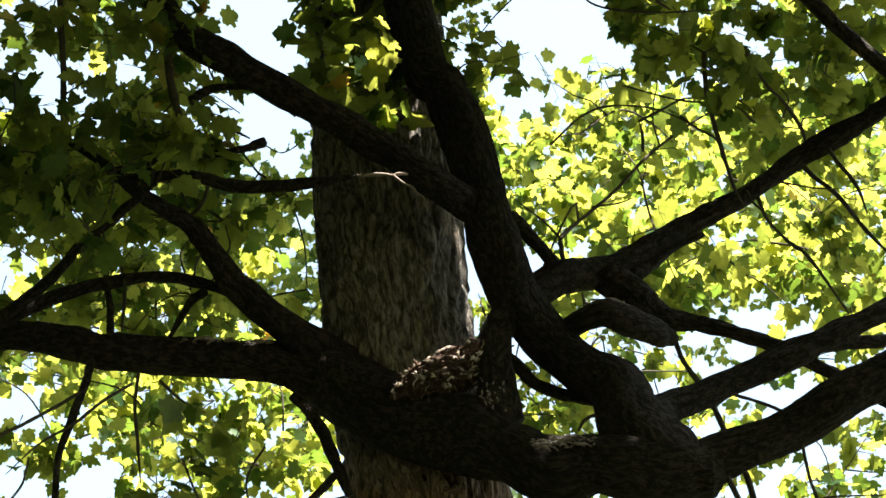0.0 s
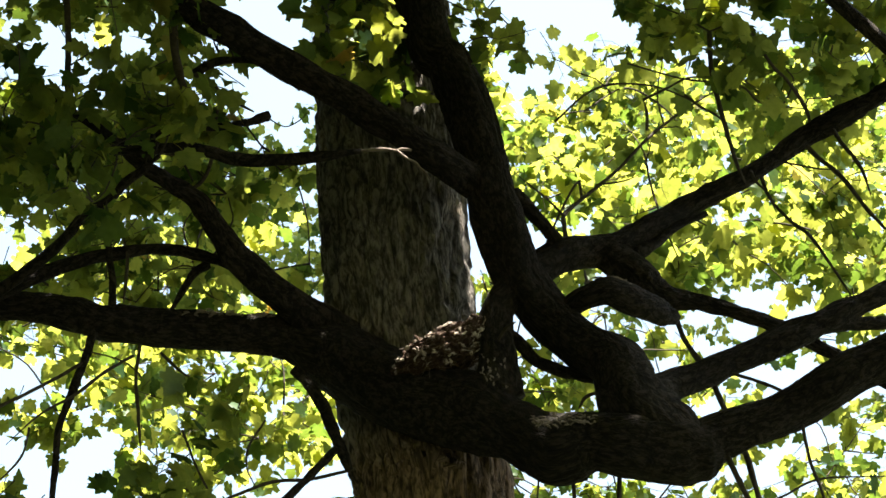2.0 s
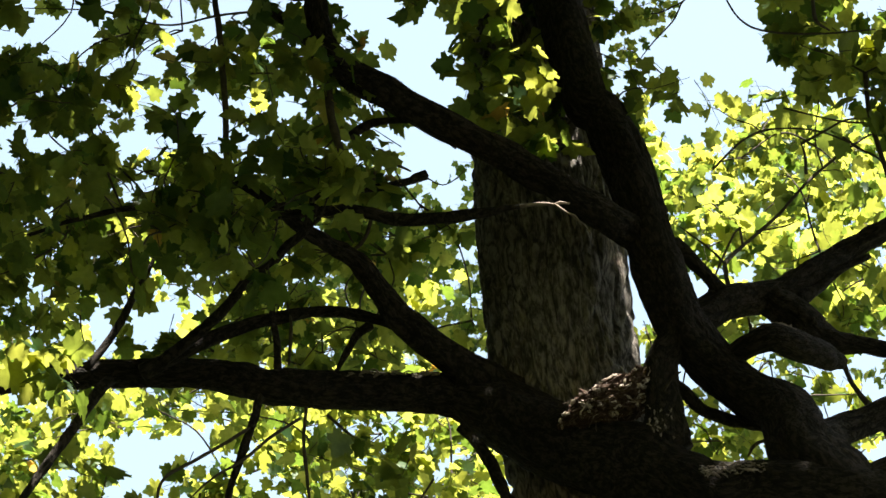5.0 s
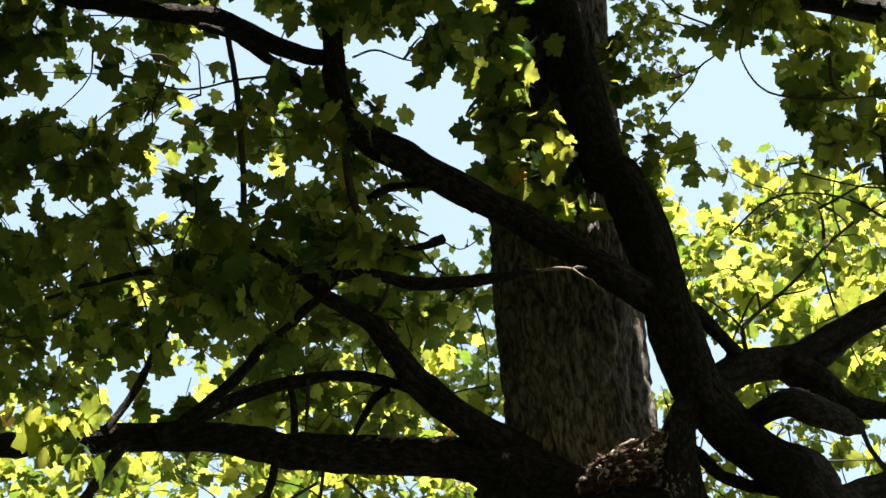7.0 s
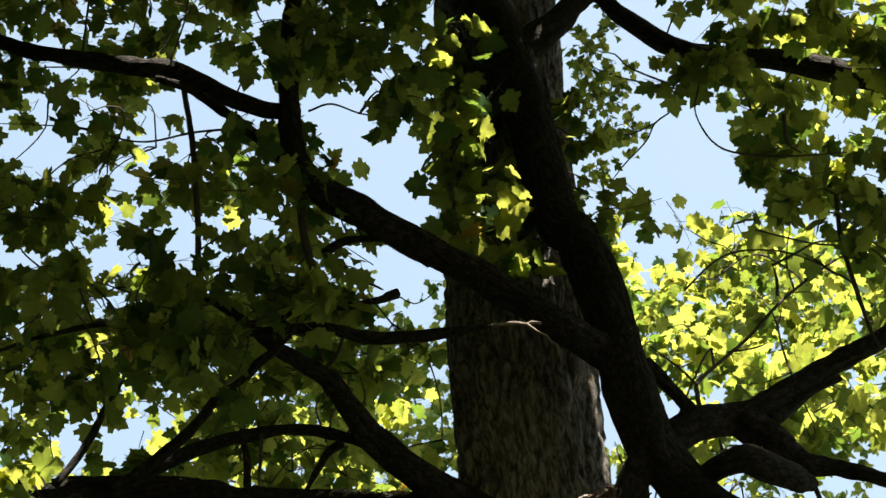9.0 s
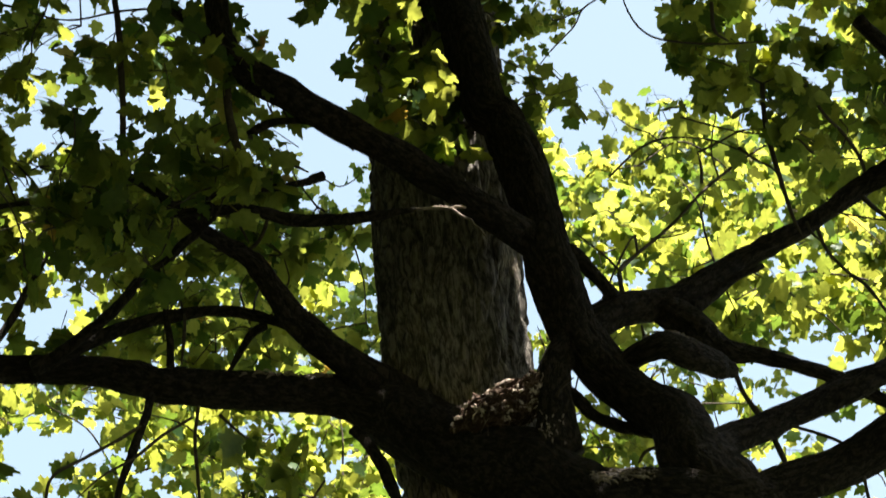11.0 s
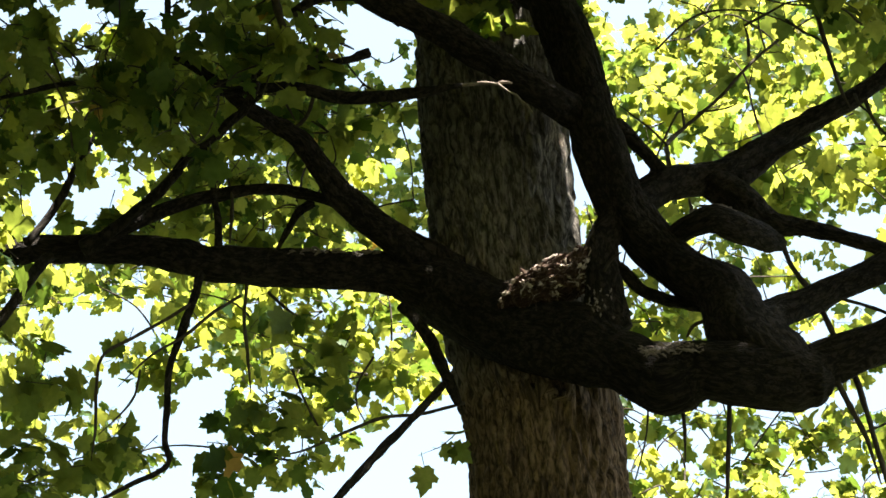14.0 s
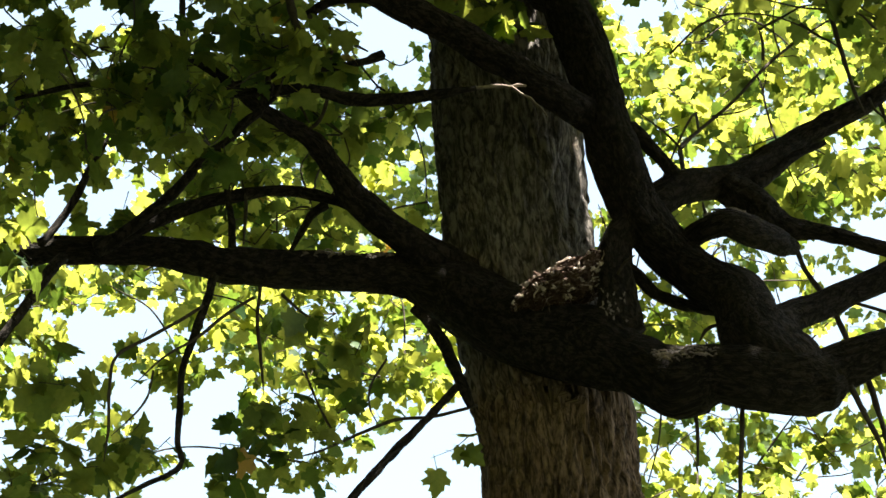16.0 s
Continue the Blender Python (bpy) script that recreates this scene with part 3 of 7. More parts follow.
limb("twig", [
    (-1.202, -1.000, 7.290, 0.0104), (-1.157, -0.983, 7.050, 0.0117), (-1.127, -0.967, 6.792, 0.0115), (-1.116, -0.950, 6.683, 0.0115),
    (-1.110, -0.933, 6.540, 0.0114), (-1.090, -0.917, 6.399, 0.0056), (-1.077, -0.900, 6.294, 0.0028),
])
limb("twig", [
    (-0.720, -0.900, 6.963, 0.0160), (-0.763, -0.890, 6.872, 0.0160), (-0.759, -0.880, 6.757, 0.0159), (-0.735, -0.870, 6.643, 0.0158),
    (-0.706, -0.860, 6.555, 0.0114), (-0.673, -0.850, 6.443, 0.0085),
])
limb("branch", [
    (-0.686, -0.800, 6.697, 0.0161), (-0.639, -0.790, 6.743, 0.0161), (-0.550, -0.780, 6.772, 0.0121), (-0.460, -0.770, 6.767, 0.0101),
    (-0.389, -0.760, 6.725, 0.0081), (-0.318, -0.750, 6.666, 0.0040),
])
limb("twig", [
    (-0.686, -0.800, 6.692, 0.0101), (-0.625, -0.793, 6.648, 0.0087), (-0.564, -0.787, 6.600, 0.0086), (-0.474, -0.780, 6.550, 0.0072),
])
limb("twig", [
    (-0.563, -0.800, 6.589, 0.0057), (-0.594, -0.793, 6.564, 0.0057), (-0.605, -0.787, 6.509, 0.0057), (-0.597, -0.780, 6.490, 0.0057),
])
limb("twig", [
    (-0.614, -0.700, 6.460, 0.0072), (-0.628, -0.667, 6.387, 0.0072), (-0.664, -0.633, 6.338, 0.0072), (-0.735, -0.600, 6.319, 0.0072),
])
limb("twig", [
    (-0.425, -0.750, 6.546, 0.0029), (-0.366, -0.733, 6.521, 0.0023), (-0.308, -0.717, 6.568, 0.0019), (-0.269, -0.700, 6.640, 0.0017),
])
limb("branch", [
    (-1.025, -0.450, 6.370, 0.0041), (-0.989, -0.463, 6.256, 0.0081), (-0.977, -0.475, 6.131, 0.0110), (-0.957, -0.488, 6.043, 0.0120),
    (-0.948, -0.500, 5.922, 0.0138),
])
limb("twig", [
    (-0.947, -0.450, 6.275, 0.0023), (-0.913, -0.467, 6.136, 0.0058), (-0.910, -0.483, 6.046, 0.0072), (-0.909, -0.500, 5.933, 0.0085),
])
limb("branch", [
    (-0.636, -0.350, 6.182, 0.0183), (-0.686, -0.338, 6.149, 0.0162), (-0.725, -0.325, 6.080, 0.0121), (-0.763, -0.312, 6.005, 0.0061),
    (-0.790, -0.300, 5.920, 0.0040),
])
limb("branch", [
    (-1.394, -0.550, 6.391, 0.0041), (-1.416, -0.558, 6.303, 0.0081), (-1.457, -0.567, 6.204, 0.0121), (-1.479, -0.575, 6.129, 0.0140),
    (-1.510, -0.583, 6.044, 0.0140), (-1.550, -0.592, 5.960, 0.0139), (-1.600, -0.600, 5.876, 0.0158),
])
limb("twig", [
    (-1.532, -0.900, 6.504, 0.0043), (-1.494, -0.900, 6.410, 0.0043), (-1.458, -0.900, 6.329, 0.0057),
])
limb("twig", [
    (-1.213, -0.850, 6.327, 0.0042), (-1.152, -0.833, 6.257, 0.0042), (-1.128, -0.817, 6.164, 0.0042), (-1.152, -0.800, 6.061, 0.0042),
])
limb("branch", [
    (-0.801, -0.900, 6.340, 0.0175), (-0.829, -0.867, 6.258, 0.0175), (-0.897, -0.833, 6.211, 0.0156), (-0.937, -0.800, 6.175, 0.0117),
])
limb("twig", [
    (-0.772, -0.800, 6.383, 0.0085), (-0.711, -0.800, 6.324, 0.0071), (-0.669, -0.800, 6.243, 0.0056),
])
limb("twig", [
    (1.206, -0.400, 7.214, 0.0093), (1.210, -0.370, 7.054, 0.0093), (1.236, -0.340, 6.921, 0.0092), (1.264, -0.310, 6.814, 0.0084),
    (1.301, -0.280, 6.683, 0.0076), (1.332, -0.250, 6.630, 0.0061),
])
limb("twig", [
    (1.348, -0.500, 7.142, 0.0062), (1.425, -0.425, 7.056, 0.0062), (1.506, -0.350, 7.016, 0.0070), (1.575, -0.275, 6.952, 0.0078),
    (1.603, -0.200, 6.903, 0.0078),
])
limb("twig", [
    (0.890, -0.400, 7.058, 0.0031), (1.105, -0.350, 7.029, 0.0039), (1.323, -0.300, 7.038, 0.0039), (1.412, -0.250, 6.995, 0.0047),
    (1.590, -0.200, 7.004, 0.0047),
])
limb("branch", [
    (1.470, -1.000, 7.062, 0.0245), (1.578, -0.950, 6.961, 0.0265), (1.680, -0.900, 6.889, 0.0286), (1.791, -0.850, 6.815, 0.0266),
    (1.927, -0.800, 6.692, 0.0225),
])
limb("twig", [
    (1.395, -0.200, 6.715, 0.0080), (1.426, -0.200, 6.600, 0.0061), (1.487, -0.250, 6.470, 0.0061), (1.544, -0.300, 6.376, 0.0068), (1.596, -0.350, 6.236, 0.0059),
    (1.654, -0.400, 6.071, 0.0059),
])
limb("twig", [
    (1.565, -0.200, 6.870, 0.0110), (1.605, -0.200, 6.801, 0.0093), (1.688, -0.267, 6.657, 0.0092), (1.763, -0.333, 6.467, 0.0076), (1.856, -0.400, 6.282, 0.0060),
])
limb("twig", [
    (0.807, 0.500, 7.452, 0.0034), (0.987, 0.600, 7.640, 0.0041), (1.139, 0.700, 7.637, 0.0042), (1.265, 0.800, 7.574, 0.0035),
])
limb("twig", [
    (1.106, 0.500, 6.936, 0.0049), (1.081, 0.600, 7.161, 0.0050), (1.067, 0.700, 7.394, 0.0043), (1.002, 0.800, 7.603, 0.0035),
])
limb("twig", [
    (0.710, 0.100, 8.128, 0.0040), (0.655, 0.100, 8.033, 0.0037), (0.573, 0.100, 7.957, 0.0037),
    (0.532, 0.100, 7.864, 0.0033), (0.437, 0.100, 7.744, 0.0030), (0.337, 0.100, 7.588, 0.0020),
])
limb("twig", [
    (0.678, -0.800, 7.437, 0.0030), (0.666, -0.750, 7.332, 0.0030), (0.759, -0.700, 7.215, 0.0038), (0.970, -0.650, 7.214, 0.0046),
    (1.229, -0.600, 7.265, 0.0061),
])
limb("twig", [
    (0.982, -0.800, 7.293, 0.0075), (0.992, -0.750, 7.203, 0.0075), (1.047, -0.700, 7.189, 0.0076),
])
limb("twig", [
    (0.619, -0.350, 6.825, 0.0042), (0.727, -0.338, 6.951, 0.0040), (0.815, -0.327, 7.008, 0.0038), (0.923, -0.315, 7.025, 0.0035),
    (1.030, -0.303, 7.016, 0.0033), (1.137, -0.292, 6.971, 0.0030), (1.242, -0.280, 6.905, 0.0028),
])
limb("twig", [
    (0.978, -0.200, 6.894, 0.0064), (0.974, -0.250, 6.942, 0.0053), (0.955, -0.300, 6.972, 0.0041),
])
limb("twig", [
    (0.957, -0.300, 6.964, 0.0051), (1.050, -0.317, 7.010, 0.0045), (1.124, -0.333, 7.045, 0.0039), (1.218, -0.350, 7.041, 0.0033),
])
limb("twig", [
    (1.452, -0.240, 6.740, 0.0047), (1.484, -0.293, 6.697, 0.0041), (1.597, -0.347, 6.638, 0.0035), (1.690, -0.400, 6.602, 0.0030),
])
limb("twig", [
    (1.674, -0.240, 6.894, 0.0090), (1.694, -0.277, 6.807, 0.0079), (1.752, -0.313, 6.672, 0.0067), (1.772, -0.350, 6.526, 0.0057),
])
limb("twig", [
    (1.354, -0.240, 6.694, 0.0055), (1.366, -0.277, 6.621, 0.0048), (1.399, -0.313, 6.550, 0.0041), (1.419, -0.350, 6.442, 0.0035),
])
limb("twig", [
    (1.115, -0.300, 6.990, 0.0051), (1.162, -0.333, 6.917, 0.0045), (1.228, -0.367, 6.846, 0.0039), (1.241, -0.400, 6.769, 0.0033),
])
limb("twig", [
    (0.785, -0.100, 6.708, 0.0043), (0.887, -0.150, 6.695, 0.0035), (0.946, -0.200, 6.695, 0.0028),
])

# loose curled flakes on the limbs' backs and beside the nest
flake_rng = np.random.default_rng(8)


def build_flake(k, x, y, z, rx, ry, rz, size=1.0):
    bm = bmesh.new()
    bmesh.ops.create_grid(bm, x_segments=5, y_segments=2, size=0.5)
    long, wide = size * flake_rng.uniform(0.014, 0.042), size * flake_rng.uniform(0.005, 0.013)
    bend = flake_rng.uniform(0.2, 0.9) * long
    for v in bm.verts:
        twist = noise.noise(v.co * 4 + Vector((k, 0, 0)))
        v.co = Vector((v.co.x * long, v.co.y * wide * (1 - abs(v.co.x)) + twist * 0.006, bend * (0.25 - v.co.x ** 2) + 0.005 * twist))
    bmesh.ops.solidify(bm, geom=bm.faces[:], thickness=0.003)
    me = bpy.data.meshes.new("bark_flake")
    bm.to_mesh(me)
    bm.free()
    me.materials.append(FLAKE)
    part("bark_flake", me, tree).matrix_world = pose(x, y, z, rx, ry, rz)


def spread(low, high):
    return flake_rng.uniform(low, high)


LUMP = [(0.694, -0.500, 6.043), (0.745, -0.535, 6.047), (0.797, -0.545, 6.047), (0.851, -0.520, 6.036)]
for k in range(140):
    if k < 58:
        dx, drop = spread(-0.12, 0.11), spread(0.0, 0.055)
        build_flake(k, 0.615 + dx, -0.655 - 0.55 * drop, 5.444 - drop + 0.1 * dx, 40 + spread(-40, 40), spread(-25, 25), spread(-55, 55))
    elif k < 76:
        dx, drop = spread(-0.045, 0.04), spread(-0.02, 0.15)
        build_flake(k, 0.372 + dx, -0.620 - 0.2 * drop, 5.673 - drop, 70 + spread(-30, 30), spread(20, 120), spread(-40, 40), 0.6)
    elif k < 112:
        # pale flakes added for the sunlit look of the lump's top
        along = spread(0, 2.999)
        a, b = Vector(LUMP[int(along)]), Vector(LUMP[int(along) + 1])
        p = a.lerp(b, along % 1)
        build_flake(k, p.x, p.y + spread(-0.012, 0.02), p.z - spread(0, 0.02), 20 + spread(-30, 30), spread(-25, 25), spread(-40, 40))
    else:
        # pale flakes added for the sunlit strip along the left limb's top
        p = Vector((-0.712, -0.360, 5.979)).lerp(Vector((-0.355, -0.290, 6.013)), spread(0, 1))
        build_flake(k, p.x, p.y + spread(-0.02, 0.02), p.z - spread(0, 0.008), spread(-30, 40), spread(-20, 20), spread(-30, 30))

# ---- leaves ----
HALF = [(0.12, -0.08), (0.30, -0.10), (0.33, -0.02), (0.47, 0.04), (0.43, 0.13), (0.38, 0.21), (0.50, 0.29), (0.64, 0.36),
        (0.57, 0.43), (0.56, 0.54), (0.44, 0.52), (0.31, 0.52), (0.31, 0.62), (0.34, 0.71), (0.22, 0.74), (0.13, 0.87)]


def leaf_shape(curl, fold, skew):
    """A five-lobed toothed blade, one long, with its stalk end at the origin and a stalk behind it."""
    outline = [(0.0, 0.0)] + HALF + [(0.0, 1.0)] + [(-x, y) for x, y in reversed(HALF)]
    v = [(0.0, 0.34, 0.0)]
    for x, y in outline:
        v.append((x + skew * y * (1 - y), y, fold * abs(x) - curl * (y - 0.3) ** 2 - 0.5 * curl * x * x))
    n = len(outline)
    f = [(0, 1 + i, 1 + (i + 1) % n) for i in range(n)]
    b = len(v)
    for q in ((0.0, 0.02, 0.0), (0.0, -0.55, -0.12)):
        v += [(q[0] + 0.012, q[1], q[2]), (q[0] - 0.012, q[1], q[2] - 0.008), (q[0], q[1], q[2] + 0.014)]
    for i in range(3):
        j = (i + 1) % 3
        f += [(b + i, b + j, b + 3 + j), (b + i, b + 3 + j, b + 3 + i)]
    return np.array(v), np.array(f)


def plain_shape(curl, fold):
    """The same blade with fewer points and no stalk, for crowns far overhead and behind."""
    half = [(0.30, -0.10), (0.45, 0.05), (0.38, 0.21), (0.64, 0.36), (0.54, 0.54), (0.30, 0.53), (0.32, 0.72)]
    outline = [(0.0, 0.0)] + half + [(0.0, 1.0)] + [(-x, y) for x, y in reversed(half)]
    v = [(0.0, 0.34, 0.0)] + [(x, y, fold * abs(x) - curl * (y - 0.3) ** 2) for x, y in outline]
    n = len(outline)
    return np.array(v), np.array([(0, 1 + i, 1 + (i + 1) % n) for i in range(n)])


PLAIN = [plain_shape(0.35, 0.15), plain_shape(0.6, -0.1)]
SHAPES = [leaf_shape(0.35, 0.15, 0.1), leaf_shape(0.6, 0.35, -0.12), leaf_shape(0.15, -0.1, 0.05), leaf_shape(0.9, 0.1, 0.0)]
rng = np.random.default_rng(11)


def leaf_poses(clumps, droop=0.55):
    """Places, frames and sizes for the leaves of the clumps; each clump is a few leafy shoots."""
    where, frames, sizes, shoots = [], [], [], []
    for x, y, z, rx, ry, rz, count, size in clumps:
        made = 0
        while made < count:
            d = rng.normal(size=3)
            d *= rng.random() ** 0.4 / np.linalg.norm(d)
            root = np.array((x, y, z)) + d * (rx, ry, rz)
            way = np.array((rng.normal() * 0.7, rng.normal() * 0.5, -0.25 + rng.normal() * 0.35))
            way /= np.linalg.norm(way)
            n = min(count - made, int(rng.integers(3, 7)))
            length = size * 0.42 * n
            if made == 0 or rng.random() < 0.55:
                shoots.append((root - way * length * 0.5, root + way * length * 0.5))
            for i in range(n):
                s = (i + 0.5) / n - 0.5
                out_way = np.array((rng.normal(), rng.normal() * 0.9, -droop + rng.normal() * 0.45))
                out_way /= np.linalg.norm(out_way)
                normal = np.array((0.25, 0.55, 0.8)) + rng.normal(size=3) * 0.38
                normal -= out_way * normal.dot(out_way)
                normal /= np.linalg.norm(normal)
                grown = size * rng.uniform(0.62, 1.15)
                where.append(root + way * length * s + out_way * grown * 0.5)
                frames.append(np.stack([np.cross(out_way, normal), out_way, normal], axis=1))
                sizes.append(grown)
            made += n
    return where, frames, sizes, shoots


def leaf_mesh(name, poses, mat=LEAF, shapes=SHAPES):
    where, frames, sizes, shoots = poses
    verts, faces, at = [], [], 0
    for i, (p, m, s) in enumerate(zip(where, frames, sizes)):
        v, f = shapes[i % len(shapes)]
        verts.append(v @ m.T * s + p)
        faces.append(f + at)
        at += len(v)
    return mesh_from(name, np.vstack(verts), np.vstack(faces), mat)


def bough_twigs(clumps):
    """Thin crooked twigs that tie each clump to its neighbour nearer the trunk, or to a limb."""
    heads = np.array([c[:3] for c in clumps])
    limbs = np.array(LIMB_POINTS)
    reach = np.abs(heads[:, 0]) + 0.8 * np.abs(heads[:, 1])
    rows = []
    for i, p in enumerate(heads):
        near = limbs[np.argmin(np.linalg.norm(limbs - p, axis=1))]
        best = np.linalg.norm(near - p)
        for j, q in enumerate(heads):
            d = np.linalg.norm(q - p)
            if reach[j] < reach[i] - 0.05 and d < best * 0.8 and d > 0.1:
                near, best = q, d
        bend = rng.normal(size=3) * 0.09 * best + np.array((0, 0, 0.05 * best))
        bend2 = bend * 0.6 + rng.normal(size=3) * 0.05 * best
        tip = p + (p - near) * 0.25 + rng.normal(size=3) * 0.04
        w = float(np.clip(0.0022 + 0.002 * best, 0.002, 0.006))
        if best > 0.9 or in_opening([near * 0.6 + p * 0.4, near * 0.3 + p * 0.7, p]).any():
            continue
        rows.append([(near, w * 1.5), (near * 0.65 + p * 0.35 + bend, w * 1.2), (near * 0.3 + p * 0.7 + bend2, w), (p, w * 0.8), (tip, w * 0.35)])
    return rows


def twig_mesh(name, rows, mat):
    verts, faces = [], []
    for row in rows:
        v, f, _ = tube([(*p, r) for p, r in row], 5, 0.07, lump=0.3, seed=float(row[0][0][0]))
        base = len(verts)
        verts += v
        faces += [[base + k for k in q] for q in f if q[2] != q[3]]
    return mesh_from(name, verts, faces, mat)


def shoot_mesh(name, shoots, mat, thick=0.0016):
    verts, faces = [], []
    for a, b in shoots:
        mid = (a + b) / 2 + rng.normal(size=3) * 0.02
        t = (b - a) / np.linalg.norm(b - a)
        s = np.cross(t, (0.2, 0.9, 0.3))
        s /= np.linalg.norm(s)
        o = np.cross(t, s)
        base = len(verts)
        for q, r in ((a, thick * 1.5), (mid, thick), (b, thick * 0.5)):
            for k in range(3):
                c = 2.094 * k
                verts.append(q + (s * math.cos(c) + o * math.sin(c)) * r)
        for i in range(2):
            for k in range(3):
                j = (k + 1) % 3
                faces.append((base + i * 3 + k, base + i * 3 + j, base + i * 3 + 3 + j, base + i * 3 + 3 + k))
    return mesh_from(name, verts, faces, mat)


NEAR_LEFT = []
NEAR_LEFT += [
    (-2.30, -0.68, 8.06, 0.12, 0.22, 0.13, 32, 0.088),
    (-1.90, -1.37, 7.44, 0.11, 0.22, 0.11, 19, 0.088),
    (-1.92, -0.59, 8.16, 0.12, 0.22, 0.13, 18, 0.088),
    (-1.72, -0.91, 7.93, 0.12, 0.22, 0.12, 24, 0.088),
    (-1.54, -1.15, 7.73, 0.11, 0.22, 0.12, 27, 0.088),
    (-1.38, -0.68, 8.14, 0.12, 0.22, 0.12, 18, 0.088),
    (-1.09, -1.40, 7.52, 0.11, 0.22, 0.11, 26, 0.088),
    (-1.09, -0.52, 8.28, 0.12, 0.22, 0.13, 32, 0.088),
    (-0.85, -0.91, 7.83, 0.12, 0.22, 0.12, 26, 0.088),
    (-0.69, -0.78, 7.95, 0.12, 0.22, 0.12, 30, 0.088),
    (-2.14, -0.75, 7.85, 0.11, 0.12, 0.12, 16, 0.088),
    (-2.05, -0.75, 7.90, 0.11, 0.12, 0.12, 22, 0.088),
]
NEAR_LEFT += [
    (-1.68, -0.66, 7.93, 0.12, 0.22, 0.12, 22, 0.088),
    (-1.48, -0.77, 7.82, 0.12, 0.22, 0.12, 14, 0.088),
    (-1.24, -0.73, 7.92, 0.12, 0.22, 0.12, 27, 0.088),
    (-0.86, -1.39, 7.28, 0.11, 0.22, 0.11, 13, 0.088),
    (-0.73, -1.22, 7.37, 0.11, 0.22, 0.11, 22, 0.088),
    (-2.09, -1.09, 7.30, 0.11, 0.22, 0.12, 19, 0.088),
    (-1.91, -1.30, 7.15, 0.11, 0.22, 0.11, 22, 0.088),
    (-1.86, -0.75, 7.58, 0.11, 0.12, 0.11, 26, 0.088),
    (-1.52, -0.75, 7.58, 0.11, 0.12, 0.11, 26, 0.088),
    (-1.36, -0.75, 7.66, 0.11, 0.12, 0.11, 14, 0.088),
    (-0.89, -0.51, 7.89, 0.12, 0.22, 0.12, 24, 0.088),
    (-0.65, -0.87, 7.57, 0.11, 0.22, 0.12, 26, 0.088),
]
NEAR_LEFT += [
    (-1.97, -1.35, 6.97, 0.11, 0.22, 0.11, 26, 0.088),
    (-2.04, -0.65, 7.52, 0.12, 0.22, 0.12, 16, 0.088),
    (-1.47, -1.30, 6.96, 0.11, 0.22, 0.11, 18, 0.088),
    (-1.39, -1.13, 7.09, 0.11, 0.22, 0.11, 19, 0.088),
    (-2.12, -1.06, 7.05, 0.11, 0.22, 0.11, 27, 0.088),
    (-1.92, -0.95, 7.08, 0.11, 0.22, 0.11, 14, 0.088),
    (-1.53, -0.70, 7.25, 0.11, 0.22, 0.12, 19, 0.088),
    (-1.25, -1.07, 6.97, 0.11, 0.22, 0.11, 16, 0.088),
    (-0.90, -1.14, 6.93, 0.11, 0.22, 0.11, 20, 0.088),
    (-0.82, -0.60, 7.36, 0.10, 0.12, 0.11, 14, 0.088),
    (-2.07, -0.82, 6.97, 0.11, 0.22, 0.12, 20, 0.088),
    (-1.94, -0.74, 7.05, 0.11, 0.22, 0.12, 20, 0.088),
]
NEAR_LEFT += [
    (-1.79, -0.62, 7.12, 0.11, 0.22, 0.12, 20, 0.088),
    (-1.48, -0.93, 6.87, 0.11, 0.22, 0.11, 15, 0.088),
    (-1.18, -0.78, 7.04, 0.11, 0.22, 0.11, 19, 0.088),
    (-1.05, -0.70, 7.14, 0.11, 0.22, 0.12, 16, 0.088),
    (-0.90, -0.50, 7.26, 0.11, 0.12, 0.11, 19, 0.088),
    (-0.72, -0.50, 7.22, 0.10, 0.12, 0.10, 10, 0.088),
    (-2.03, -1.20, 6.54, 0.11, 0.22, 0.11, 15, 0.088),
    (-1.92, -0.98, 6.77, 0.11, 0.22, 0.11, 11, 0.088),
    (-1.77, -1.11, 6.66, 0.11, 0.22, 0.11, 11, 0.088),
    (-1.63, -0.98, 6.77, 0.11, 0.22, 0.11, 14, 0.088),
    (-1.21, -1.40, 6.37, 0.10, 0.22, 0.10, 11, 0.088),
    (-0.96, -1.06, 6.61, 0.11, 0.22, 0.11, 9, 0.088),
]
NEAR_LEFT += [
    (-0.77, -0.91, 6.81, 0.11, 0.22, 0.11, 12, 0.088),
    (-0.63, -0.50, 6.99, 0.11, 0.12, 0.11, 15, 0.088),
    (-1.93, -1.07, 6.46, 0.11, 0.22, 0.11, 10, 0.088),
    (-1.64, -0.85, 6.57, 0.11, 0.22, 0.11, 12, 0.088),
    (-0.98, -1.06, 6.44, 0.10, 0.22, 0.11, 12, 0.088),
    (-0.93, -0.52, 6.88, 0.11, 0.22, 0.12, 15, 0.088),
    (-0.64, -0.86, 6.57, 0.11, 0.22, 0.11, 11, 0.088),
    (-1.99, -1.03, 6.37, 0.11, 0.22, 0.11, 8, 0.088),
    (-1.80, -1.14, 6.29, 0.10, 0.22, 0.11, 9, 0.088),
    (-1.76, -1.00, 6.37, 0.11, 0.22, 0.11, 8, 0.088),
    (-1.45, -1.39, 6.09, 0.10, 0.22, 0.10, 8, 0.088),
    (-1.48, -0.70, 6.54, 0.11, 0.22, 0.11, 8, 0.088),
]
